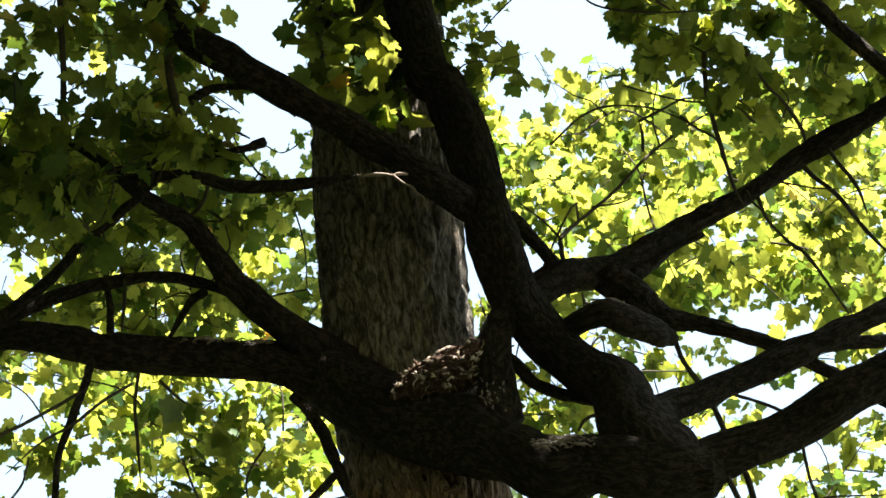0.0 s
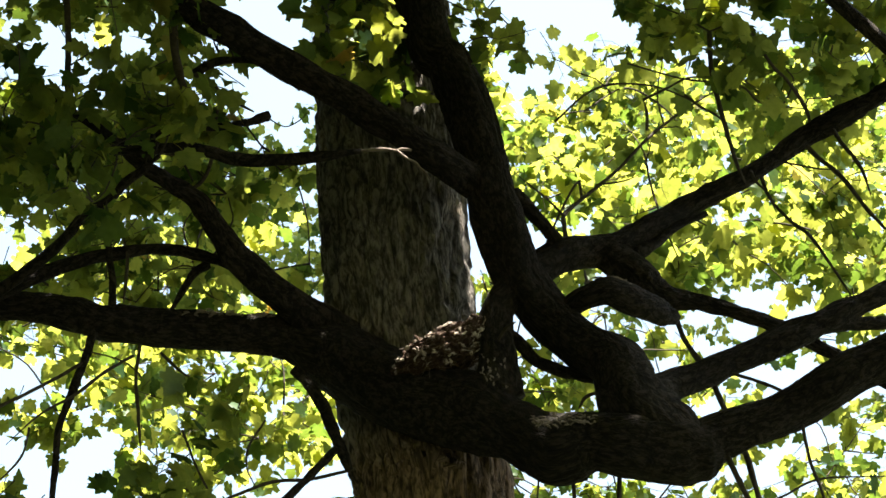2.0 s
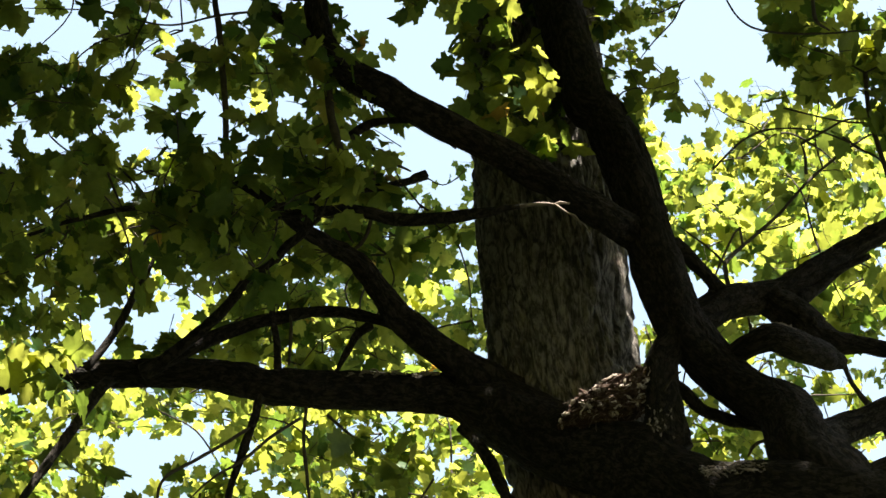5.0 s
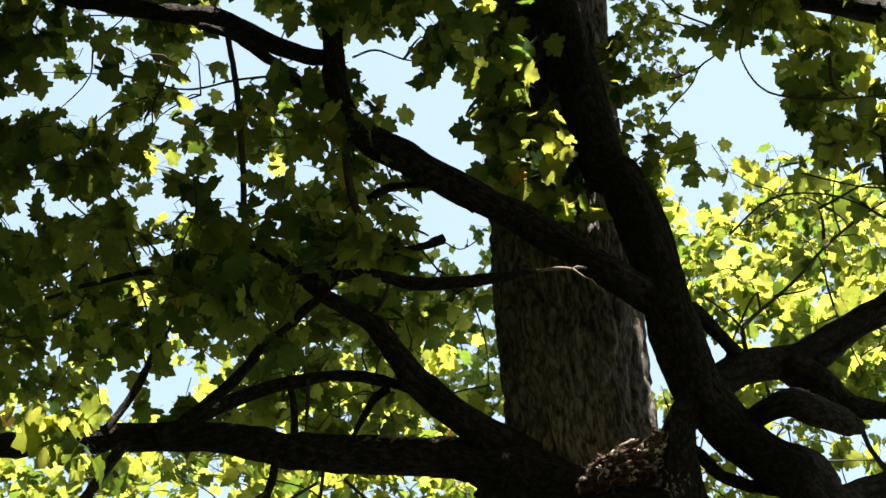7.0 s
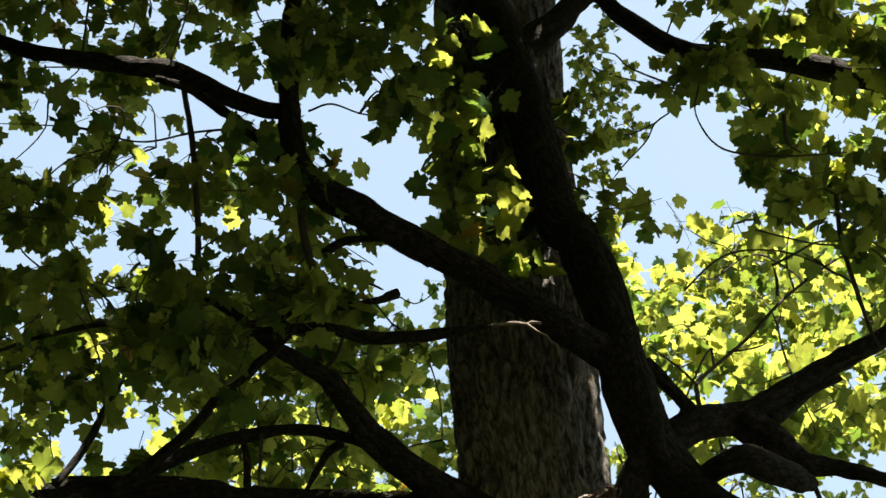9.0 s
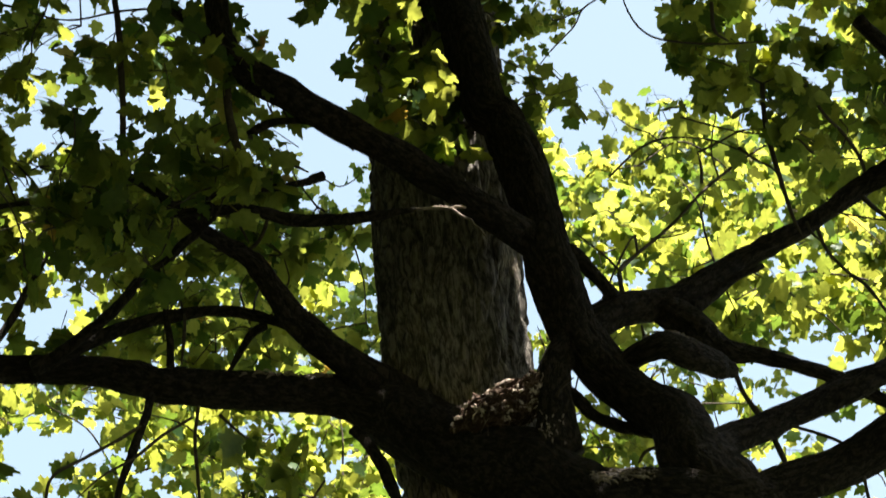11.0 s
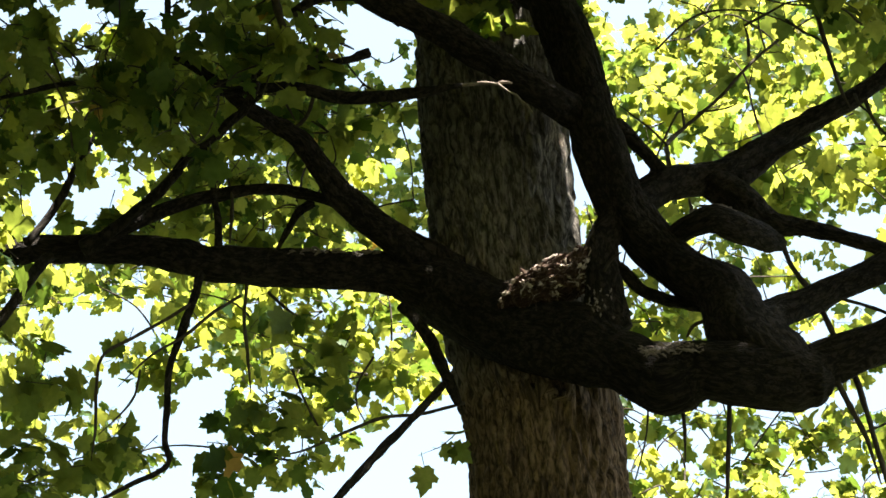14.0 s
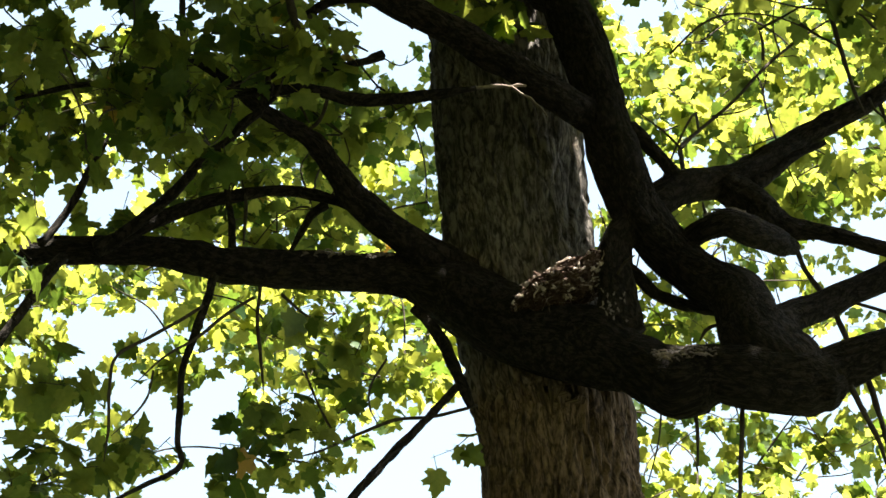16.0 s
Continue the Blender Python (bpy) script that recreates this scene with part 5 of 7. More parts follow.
LOW_LEFT += [
    (-3.06, 3.16, 7.43, 0.15, 0.22, 0.16, 35, 0.088),
    (-2.84, 3.03, 7.44, 0.15, 0.22, 0.15, 47, 0.088),
    (-2.59, 3.03, 7.43, 0.15, 0.22, 0.15, 48, 0.088),
    (-2.18, 2.49, 7.07, 0.14, 0.22, 0.14, 38, 0.088),
    (-1.55, 2.55, 7.07, 0.14, 0.22, 0.14, 44, 0.088),
    (-1.32, 2.60, 7.16, 0.14, 0.22, 0.14, 30, 0.088),
    (-1.21, 2.75, 7.30, 0.14, 0.22, 0.15, 43, 0.088),
    (-1.01, 2.96, 7.30, 0.14, 0.22, 0.15, 51, 0.088),
    (-0.71, 3.10, 7.39, 0.15, 0.22, 0.15, 56, 0.088),
    (-0.47, 2.45, 7.01, 0.14, 0.22, 0.14, 26, 0.088),
    (-0.35, 2.87, 7.34, 0.14, 0.22, 0.15, 39, 0.088),
    (-2.70, 2.10, 6.68, 0.16, 0.22, 0.16, 26, 0.086),
]
LOW_LEFT += [
    (-2.51, 2.19, 6.79, 0.16, 0.22, 0.16, 30, 0.086),
    (-2.33, 2.36, 6.82, 0.16, 0.22, 0.16, 38, 0.086),
    (-1.64, 2.46, 6.96, 0.16, 0.22, 0.16, 26, 0.086),
    (-1.13, 2.44, 6.93, 0.16, 0.22, 0.16, 32, 0.086),
    (-0.81, 2.26, 6.79, 0.15, 0.22, 0.16, 24, 0.086),
    (-0.56, 2.12, 6.73, 0.15, 0.22, 0.16, 24, 0.086),
    (-0.41, 2.11, 6.70, 0.15, 0.22, 0.16, 22, 0.086),
    (-2.72, 2.41, 6.65, 0.16, 0.22, 0.16, 29, 0.086),
    (-2.29, 1.79, 6.28, 0.15, 0.22, 0.15, 22, 0.086),
    (-2.14, 2.37, 6.71, 0.16, 0.22, 0.16, 25, 0.086),
    (-1.96, 2.14, 6.55, 0.15, 0.22, 0.16, 24, 0.086),
    (-1.04, 2.43, 6.69, 0.16, 0.22, 0.16, 31, 0.086),
]
LOW_LEFT += [
    (-0.72, 2.14, 6.58, 0.15, 0.22, 0.16, 31, 0.086),
    (-2.54, 1.65, 6.13, 0.15, 0.22, 0.15, 29, 0.086),
    (-2.42, 1.97, 6.16, 0.15, 0.22, 0.15, 33, 0.086),
    (-2.18, 1.90, 6.11, 0.15, 0.22, 0.15, 32, 0.086),
    (-1.95, 1.74, 6.07, 0.15, 0.22, 0.15, 32, 0.086),
    (-1.64, 1.85, 6.20, 0.15, 0.22, 0.15, 20, 0.086),
    (-0.88, 2.10, 6.29, 0.15, 0.22, 0.15, 32, 0.086),
]
LOW_LEFT += [
]
LOW_LEFT += [
]
LOW_LEFT += [
]
LOW_LEFT += [
]
LOW_LEFT += [
]
LOW_LEFT += [
    (-3.01, 2.70, 8.17, 0.16, 0.22, 0.17, 11, 0.091),
    (-2.94, 3.06, 8.48, 0.17, 0.22, 0.18, 8, 0.091),
    (-2.35, 3.02, 8.42, 0.17, 0.22, 0.17, 10, 0.091),
    (-2.09, 3.02, 8.49, 0.17, 0.22, 0.17, 12, 0.091),
    (-1.78, 2.85, 8.25, 0.16, 0.22, 0.17, 11, 0.091),
]
LOW_LEFT += [
    (-1.42, 2.32, 7.96, 0.16, 0.22, 0.16, 11, 0.091),
    (-2.85, 2.38, 7.80, 0.16, 0.22, 0.16, 7, 0.091),
    (-2.67, 2.57, 7.90, 0.16, 0.22, 0.17, 11, 0.091),
    (-2.50, 3.16, 8.29, 0.17, 0.22, 0.17, 13, 0.091),
    (-1.66, 2.71, 8.05, 0.16, 0.22, 0.17, 11, 0.091),
    (-1.38, 2.91, 8.02, 0.16, 0.22, 0.17, 11, 0.091),
    (-1.11, 3.01, 8.07, 0.16, 0.22, 0.17, 9, 0.091),
    (-0.90, 3.09, 8.17, 0.16, 0.22, 0.17, 11, 0.091),
    (-2.96, 2.59, 7.71, 0.16, 0.22, 0.17, 8, 0.091),
    (-2.64, 2.47, 7.54, 0.16, 0.22, 0.16, 9, 0.091),
    (-2.36, 2.39, 7.56, 0.16, 0.22, 0.16, 10, 0.091),
    (-2.23, 2.56, 7.69, 0.16, 0.22, 0.16, 5, 0.091),
]
LOW_LEFT += [
    (-1.98, 2.39, 7.55, 0.15, 0.22, 0.16, 5, 0.091),
    (-1.79, 3.05, 7.83, 0.16, 0.22, 0.17, 8, 0.091),
    (-1.40, 2.44, 7.63, 0.15, 0.22, 0.16, 5, 0.091),
    (-1.35, 2.98, 7.86, 0.16, 0.22, 0.17, 9, 0.091),
    (-1.00, 3.13, 7.96, 0.16, 0.22, 0.17, 10, 0.091),
]
LOW_LEFT += [
    (-1.44, 2.50, 8.18, 0.14, 0.22, 0.15, 12, 0.091),
    (-0.80, 2.50, 8.15, 0.14, 0.22, 0.15, 17, 0.091),
    (-0.64, 2.85, 8.33, 0.15, 0.22, 0.15, 18, 0.091),
    (-1.46, 2.69, 8.07, 0.15, 0.22, 0.15, 11, 0.091),
    (-1.13, 2.75, 8.07, 0.15, 0.22, 0.15, 14, 0.091),
    (-0.91, 2.85, 8.12, 0.15, 0.22, 0.15, 16, 0.091),
    (-1.50, 2.71, 7.76, 0.14, 0.22, 0.15, 12, 0.091),
    (-1.24, 2.58, 7.73, 0.14, 0.22, 0.15, 13, 0.091),
    (-1.00, 2.51, 7.77, 0.14, 0.22, 0.15, 16, 0.091),
]
LOW_LEFT += [
    (-0.76, 2.48, 7.75, 0.14, 0.22, 0.15, 14, 0.091),
    (-0.61, 2.43, 7.63, 0.14, 0.22, 0.14, 13, 0.091),
]
LOW_LEFT += [
    (-1.89, 2.84, 7.61, 0.11, 0.22, 0.11, 14, 0.088),
    (-1.53, 1.78, 7.01, 0.10, 0.22, 0.10, 14, 0.088),
    (-1.47, 2.58, 7.40, 0.09, 0.22, 0.09, 12, 0.088),
    (-1.34, 2.83, 7.44, 0.09, 0.22, 0.09, 12, 0.088),
    (-1.69, 2.00, 6.90, 0.06, 0.22, 0.06, 8, 0.088),
    (-1.82, 2.86, 6.83, 0.11, 0.22, 0.11, 14, 0.088),
    (-1.62, 2.83, 6.64, 0.10, 0.22, 0.10, 12, 0.088),
    (-1.64, 1.72, 6.13, 0.10, 0.22, 0.10, 14, 0.088),
    (-1.72, 2.62, 6.93, 0.06, 0.22, 0.06, 7, 0.088),
    (-1.00, 1.70, 6.71, 0.09, 0.22, 0.09, 12, 0.088),
    (-0.37, 2.35, 6.92, 0.11, 0.22, 0.11, 14, 0.088),
    (-0.52, 2.27, 6.72, 0.08, 0.22, 0.08, 10, 0.088),
]
RIGHT = []
RIGHT += [
    (0.52, 3.76, 9.94, 0.17, 0.22, 0.17, 46, 0.085),
    (1.27, 3.49, 9.73, 0.16, 0.22, 0.17, 48, 0.085),
    (1.50, 3.41, 9.60, 0.16, 0.22, 0.17, 52, 0.085),
    (1.88, 3.41, 9.59, 0.16, 0.22, 0.17, 54, 0.085),
    (2.23, 3.84, 10.04, 0.17, 0.22, 0.18, 55, 0.085),
    (2.32, 3.46, 9.74, 0.16, 0.22, 0.17, 41, 0.085),
    (2.65, 3.47, 9.73, 0.17, 0.22, 0.17, 49, 0.085),
    (2.84, 3.54, 9.73, 0.17, 0.22, 0.17, 38, 0.085),
    (0.59, 3.21, 9.21, 0.16, 0.22, 0.16, 33, 0.085),
    (0.90, 3.18, 9.23, 0.16, 0.22, 0.16, 52, 0.085),
    (1.19, 3.16, 9.27, 0.16, 0.22, 0.16, 44, 0.085),
    (1.30, 2.81, 8.92, 0.15, 0.22, 0.16, 38, 0.085),
]
RIGHT += [
    (1.57, 2.92, 9.07, 0.15, 0.22, 0.16, 30, 0.085),
    (1.91, 2.96, 9.05, 0.16, 0.22, 0.16, 38, 0.085),
    (2.05, 3.12, 9.27, 0.16, 0.22, 0.16, 55, 0.085),
    (2.31, 3.01, 9.18, 0.16, 0.22, 0.16, 29, 0.085),
    (2.74, 3.39, 9.35, 0.16, 0.22, 0.17, 54, 0.085),
    (2.88, 3.07, 9.22, 0.16, 0.22, 0.16, 34, 0.085),
    (0.46, 3.03, 8.95, 0.15, 0.22, 0.16, 38, 0.085),
    (0.70, 3.07, 8.96, 0.15, 0.22, 0.16, 49, 0.085),
    (1.03, 3.00, 8.83, 0.15, 0.22, 0.16, 40, 0.085),
    (1.19, 2.66, 8.64, 0.15, 0.22, 0.15, 24, 0.085),
    (1.39, 2.59, 8.62, 0.15, 0.22, 0.15, 24, 0.085),
    (1.70, 3.12, 8.98, 0.16, 0.22, 0.16, 39, 0.085),
]
RIGHT += [
    (1.96, 2.80, 8.70, 0.15, 0.22, 0.16, 33, 0.085),
    (2.17, 2.94, 8.87, 0.15, 0.22, 0.16, 49, 0.085),
    (2.40, 2.66, 8.68, 0.15, 0.22, 0.16, 24, 0.085),
    (2.59, 2.59, 8.65, 0.15, 0.22, 0.16, 30, 0.085),
    (0.58, 2.60, 8.42, 0.15, 0.22, 0.15, 37, 0.085),
    (0.78, 2.18, 8.08, 0.14, 0.22, 0.14, 41, 0.085),
    (1.01, 2.52, 8.31, 0.15, 0.22, 0.15, 40, 0.085),
    (1.27, 2.40, 8.19, 0.14, 0.22, 0.15, 38, 0.085),
    (1.45, 2.48, 8.35, 0.15, 0.22, 0.15, 35, 0.085),
    (1.64, 2.26, 8.12, 0.14, 0.22, 0.15, 32, 0.085),
    (1.91, 2.21, 8.08, 0.14, 0.22, 0.15, 34, 0.085),
    (2.15, 2.26, 8.14, 0.14, 0.22, 0.15, 28, 0.085),
]
RIGHT += [
    (2.40, 2.48, 8.28, 0.15, 0.22, 0.15, 24, 0.085),
    (2.56, 2.22, 8.13, 0.14, 0.22, 0.15, 24, 0.085),
    (1.10, 2.30, 7.98, 0.14, 0.22, 0.15, 22, 0.085),
    (1.31, 2.05, 7.78, 0.14, 0.22, 0.14, 20, 0.085),
    (1.55, 2.32, 8.01, 0.14, 0.22, 0.15, 30, 0.085),
    (1.72, 2.02, 7.80, 0.14, 0.22, 0.14, 23, 0.085),
    (1.97, 1.95, 7.72, 0.14, 0.22, 0.14, 30, 0.085),
    (2.19, 1.97, 7.69, 0.14, 0.22, 0.14, 20, 0.085),
    (2.36, 1.88, 7.68, 0.14, 0.22, 0.14, 35, 0.085),
    (0.53, 1.67, 7.35, 0.13, 0.22, 0.13, 30, 0.085),
    (0.81, 1.71, 7.36, 0.13, 0.22, 0.14, 32, 0.085),
    (0.93, 1.68, 7.36, 0.13, 0.22, 0.14, 20, 0.085),
]
RIGHT += [
    (1.20, 1.71, 7.43, 0.13, 0.22, 0.14, 29, 0.085),
    (2.07, 1.81, 7.48, 0.13, 0.22, 0.14, 39, 0.085),
    (2.13, 1.65, 7.32, 0.13, 0.22, 0.14, 29, 0.085),
    (2.33, 1.33, 7.12, 0.13, 0.22, 0.13, 26, 0.085),
    (1.24, 3.07, 9.29, 0.29, 0.22, 0.30, 41, 0.085),
    (1.54, 3.06, 9.25, 0.29, 0.22, 0.30, 72, 0.085),
    (1.96, 2.97, 9.23, 0.29, 0.22, 0.30, 68, 0.085),
    (2.50, 2.99, 9.22, 0.30, 0.22, 0.30, 83, 0.085),
    (0.82, 2.41, 8.48, 0.27, 0.22, 0.28, 55, 0.085),
    (1.08, 2.03, 8.10, 0.26, 0.22, 0.27, 48, 0.085),
    (1.60, 2.67, 8.75, 0.28, 0.22, 0.29, 48, 0.085),
    (1.97, 2.08, 8.17, 0.26, 0.22, 0.27, 56, 0.085),
]
RIGHT += [
    (2.45, 2.13, 8.18, 0.27, 0.22, 0.28, 44, 0.085),
    (1.27, 1.79, 7.72, 0.25, 0.22, 0.26, 60, 0.085),
    (1.68, 1.63, 7.64, 0.25, 0.22, 0.26, 48, 0.085),
    (2.13, 1.80, 7.78, 0.26, 0.22, 0.26, 39, 0.085),
    (1.61, 0.70, 7.54, 0.14, 0.25, 0.17, 23, 0.094),
    (1.76, 0.70, 7.09, 0.14, 0.25, 0.14, 20, 0.094),
    (1.64, 0.70, 6.74, 0.12, 0.25, 0.07, 9, 0.094),
    (1.07, 0.70, 6.84, 0.09, 0.25, 0.08, 7, 0.094),
    (0.93, 0.55, 6.97, 0.13, 0.12, 0.09, 12, 0.088),
    (1.04, 0.55, 6.89, 0.11, 0.12, 0.07, 9, 0.088),
    (1.17, 0.55, 6.71, 0.19, 0.12, 0.08, 16, 0.088),
    (1.09, 0.55, 7.38, 0.08, 0.12, 0.08, 7, 0.088),
]
RIGHT += [
    (1.21, 0.55, 7.41, 0.08, 0.12, 0.07, 6, 0.088),
    (1.55, 0.55, 7.38, 0.11, 0.12, 0.11, 12, 0.088),
    (1.63, 0.55, 7.49, 0.11, 0.12, 0.10, 10, 0.088),
    (1.38, 0.55, 6.89, 0.09, 0.12, 0.07, 7, 0.088),
    (1.79, 0.55, 7.10, 0.12, 0.12, 0.11, 13, 0.088),
    (1.91, 0.55, 6.89, 0.14, 0.12, 0.14, 20, 0.088),
    (0.94, 0.55, 7.72, 0.14, 0.12, 0.07, 10, 0.088),
    (0.73, 0.55, 7.73, 0.08, 0.12, 0.06, 6, 0.088),
    (0.74, 0.55, 6.71, 0.07, 0.12, 0.04, 5, 0.088),
    (2.03, 0.55, 7.21, 0.12, 0.12, 0.14, 17, 0.088),
]
RIGHT += [
    (0.54, 0.70, 6.22, 0.05, 0.22, 0.05, 9, 0.073),
    (0.63, 0.70, 6.23, 0.05, 0.22, 0.05, 9, 0.073),
    (0.73, 0.70, 6.23, 0.05, 0.22, 0.05, 9, 0.073),
    (0.49, 0.70, 6.32, 0.03, 0.22, 0.03, 9, 0.073),
    (0.63, 0.70, 6.43, 0.05, 0.22, 0.05, 10, 0.073),
    (0.53, 0.70, 6.39, 0.04, 0.22, 0.04, 6, 0.073),
    (0.71, 0.80, 6.41, 0.05, 0.22, 0.05, 6, 0.073),
]
LOW_RIGHT = []
LOW_RIGHT += [
    (0.57, 2.13, 6.55, 0.14, 0.22, 0.14, 27, 0.074),
    (0.81, 2.35, 6.60, 0.14, 0.22, 0.15, 30, 0.074),
    (1.10, 2.57, 6.73, 0.15, 0.22, 0.15, 19, 0.074),
    (1.25, 2.10, 6.45, 0.14, 0.22, 0.14, 29, 0.074),
    (1.46, 2.01, 6.39, 0.14, 0.22, 0.14, 28, 0.074),
    (1.68, 2.33, 6.56, 0.14, 0.22, 0.15, 21, 0.074),
    (2.18, 2.19, 6.49, 0.14, 0.22, 0.15, 24, 0.074),
    (2.34, 2.10, 6.50, 0.14, 0.22, 0.15, 16, 0.074),
    (0.71, 2.07, 6.23, 0.14, 0.22, 0.14, 24, 0.074),
    (0.92, 1.72, 6.02, 0.13, 0.22, 0.14, 19, 0.074),
    (1.11, 2.02, 6.24, 0.14, 0.22, 0.14, 23, 0.074),
    (1.24, 1.74, 6.04, 0.13, 0.22, 0.14, 24, 0.074),
]
LOW_RIGHT += [
    (1.52, 1.87, 6.14, 0.14, 0.22, 0.14, 16, 0.074),
    (1.65, 1.72, 6.06, 0.13, 0.22, 0.14, 16, 0.074),
    (1.98, 1.92, 6.15, 0.14, 0.22, 0.14, 21, 0.074),
    (2.05, 1.64, 6.02, 0.13, 0.22, 0.14, 24, 0.074),
    (0.56, 1.27, 5.73, 0.13, 0.22, 0.13, 19, 0.074),
    (0.80, 1.68, 5.87, 0.13, 0.22, 0.14, 16, 0.074),
    (0.98, 1.52, 5.82, 0.13, 0.22, 0.13, 16, 0.074),
    (1.12, 1.50, 5.79, 0.13, 0.22, 0.13, 25, 0.074),
    (1.37, 1.54, 5.81, 0.13, 0.22, 0.13, 22, 0.074),
    (1.56, 1.62, 5.88, 0.13, 0.22, 0.14, 18, 0.074),
    (1.69, 1.48, 5.83, 0.13, 0.22, 0.13, 23, 0.074),
    (1.99, 1.62, 5.85, 0.13, 0.22, 0.14, 18, 0.074),
]
LOW_RIGHT += [
    (2.12, 1.48, 5.76, 0.13, 0.22, 0.13, 19, 0.074),
    (1.23, 3.24, 7.98, 0.20, 0.22, 0.20, 35, 0.074),
    (2.15, 3.21, 7.90, 0.20, 0.22, 0.20, 30, 0.074),
    (2.44, 3.10, 7.84, 0.20, 0.22, 0.20, 21, 0.074),
    (2.76, 3.36, 8.04, 0.20, 0.22, 0.21, 22, 0.074),
    (1.16, 2.56, 7.13, 0.18, 0.22, 0.19, 29, 0.074),
    (1.50, 2.71, 7.35, 0.19, 0.22, 0.19, 34, 0.074),
    (2.13, 2.54, 7.18, 0.18, 0.22, 0.19, 29, 0.074),
    (2.42, 2.55, 7.20, 0.19, 0.22, 0.19, 28, 0.074),
    (1.09, 2.11, 6.70, 0.17, 0.22, 0.18, 16, 0.074),
    (1.32, 2.21, 6.85, 0.18, 0.22, 0.18, 21, 0.074),
    (1.51, 2.11, 6.72, 0.17, 0.22, 0.18, 23, 0.074),
]
LOW_RIGHT += [
    (2.16, 2.39, 6.85, 0.18, 0.22, 0.19, 24, 0.074),
    (2.45, 2.39, 6.85, 0.18, 0.22, 0.19, 16, 0.074),
    (0.70, 0.90, 6.38, 0.16, 0.30, 0.09, 18, 0.074),
    (0.85, 0.90, 6.66, 0.12, 0.30, 0.05, 7, 0.074),
    (0.63, 0.90, 6.40, 0.09, 0.30, 0.08, 10, 0.074),
    (0.40, 0.90, 6.88, 0.05, 0.30, 0.11, 7, 0.074),
    (1.02, 0.90, 6.27, 0.09, 0.30, 0.11, 11, 0.074),
]
LOW_RIGHT += [
    (1.80, 2.13, 6.80, 0.12, 0.22, 0.12, 16, 0.075),
    (2.02, 2.13, 6.99, 0.12, 0.22, 0.12, 16, 0.075),
    (2.10, 1.72, 6.63, 0.11, 0.22, 0.11, 16, 0.075),
    (1.71, 1.40, 6.22, 0.12, 0.22, 0.12, 16, 0.075),
    (1.84, 1.08, 6.13, 0.12, 0.22, 0.12, 16, 0.075),
    (1.56, 1.54, 6.14, 0.11, 0.22, 0.11, 16, 0.075),
    (1.83, 1.57, 6.15, 0.12, 0.22, 0.12, 16, 0.075),
    (1.94, 1.06, 5.96, 0.11, 0.22, 0.11, 16, 0.075),
    (1.26, 1.07, 5.91, 0.10, 0.22, 0.10, 15, 0.075),
    (1.20, 2.40, 6.56, 0.11, 0.22, 0.11, 15, 0.075),
    (0.90, 1.91, 6.38, 0.10, 0.22, 0.10, 12, 0.075),
    (0.67, 1.33, 6.02, 0.09, 0.22, 0.09, 12, 0.075),
]
LOW_RIGHT += [
    (1.36, 1.61, 6.95, 0.10, 0.22, 0.10, 12, 0.075),
    (1.28, 2.36, 7.41, 0.09, 0.22, 0.09, 10, 0.075),
    (1.38, 2.26, 7.15, 0.09, 0.22, 0.09, 10, 0.075),
    (2.00, 2.18, 7.68, 0.12, 0.22, 0.12, 16, 0.075),
    (2.08, 1.55, 7.28, 0.12, 0.22, 0.12, 16, 0.075),
    (2.13, 1.69, 7.13, 0.09, 0.22, 0.09, 11, 0.075),
    (1.80, 1.95, 7.19, 0.07, 0.22, 0.07, 8, 0.075),
    (1.49, 1.09, 6.40, 0.07, 0.22, 0.07, 10, 0.075),
    (1.49, 1.78, 6.56, 0.07, 0.22, 0.07, 10, 0.075),
    (0.98, 1.38, 6.70, 0.06, 0.22, 0.06, 8, 0.075),
]
HANGING = []
HANGING += [
    (-0.91, -0.50, 5.15, 0.09, 0.20, 0.11, 10, 0.090),
    (-0.75, -0.50, 5.21, 0.09, 0.20, 0.13, 11, 0.090),
    (-1.38, -0.50, 5.14, 0.13, 0.20, 0.14, 18, 0.090),
    (-1.52, -0.50, 5.08, 0.11, 0.20, 0.12, 14, 0.090),
    (-1.61, -0.50, 5.42, 0.10, 0.20, 0.13, 12, 0.090),
    (-1.43, -0.50, 5.33, 0.09, 0.20, 0.10, 9, 0.090),
    (-0.59, -0.50, 5.57, 0.14, 0.20, 0.11, 15, 0.090),
    (-0.65, -0.50, 5.33, 0.10, 0.20, 0.09, 8, 0.090),
    (-1.46, -0.50, 5.42, 0.08, 0.20, 0.11, 9, 0.090),
    (-0.21, -0.50, 5.14, 0.05, 0.20, 0.04, 4, 0.090),
    (-1.68, -0.90, 5.65, 0.07, 0.10, 0.14, 18, 0.096),
    (-1.63, -0.90, 5.70, 0.06, 0.10, 0.07, 5, 0.096),
]
HANGING += [
    (-0.83, -0.60, 5.16, 0.07, 0.15, 0.07, 8, 0.075),
    (-0.74, -0.60, 5.09, 0.07, 0.15, 0.07, 3, 0.075),
    (-0.89, -0.60, 5.09, 0.05, 0.15, 0.05, 3, 0.075),
    (-0.59, -0.60, 5.18, 0.07, 0.15, 0.07, 7, 0.075),
    (-1.23, -0.60, 5.08, 0.07, 0.15, 0.07, 7, 0.075),
    (-1.13, -0.60, 5.12, 0.05, 0.15, 0.05, 5, 0.075),
]
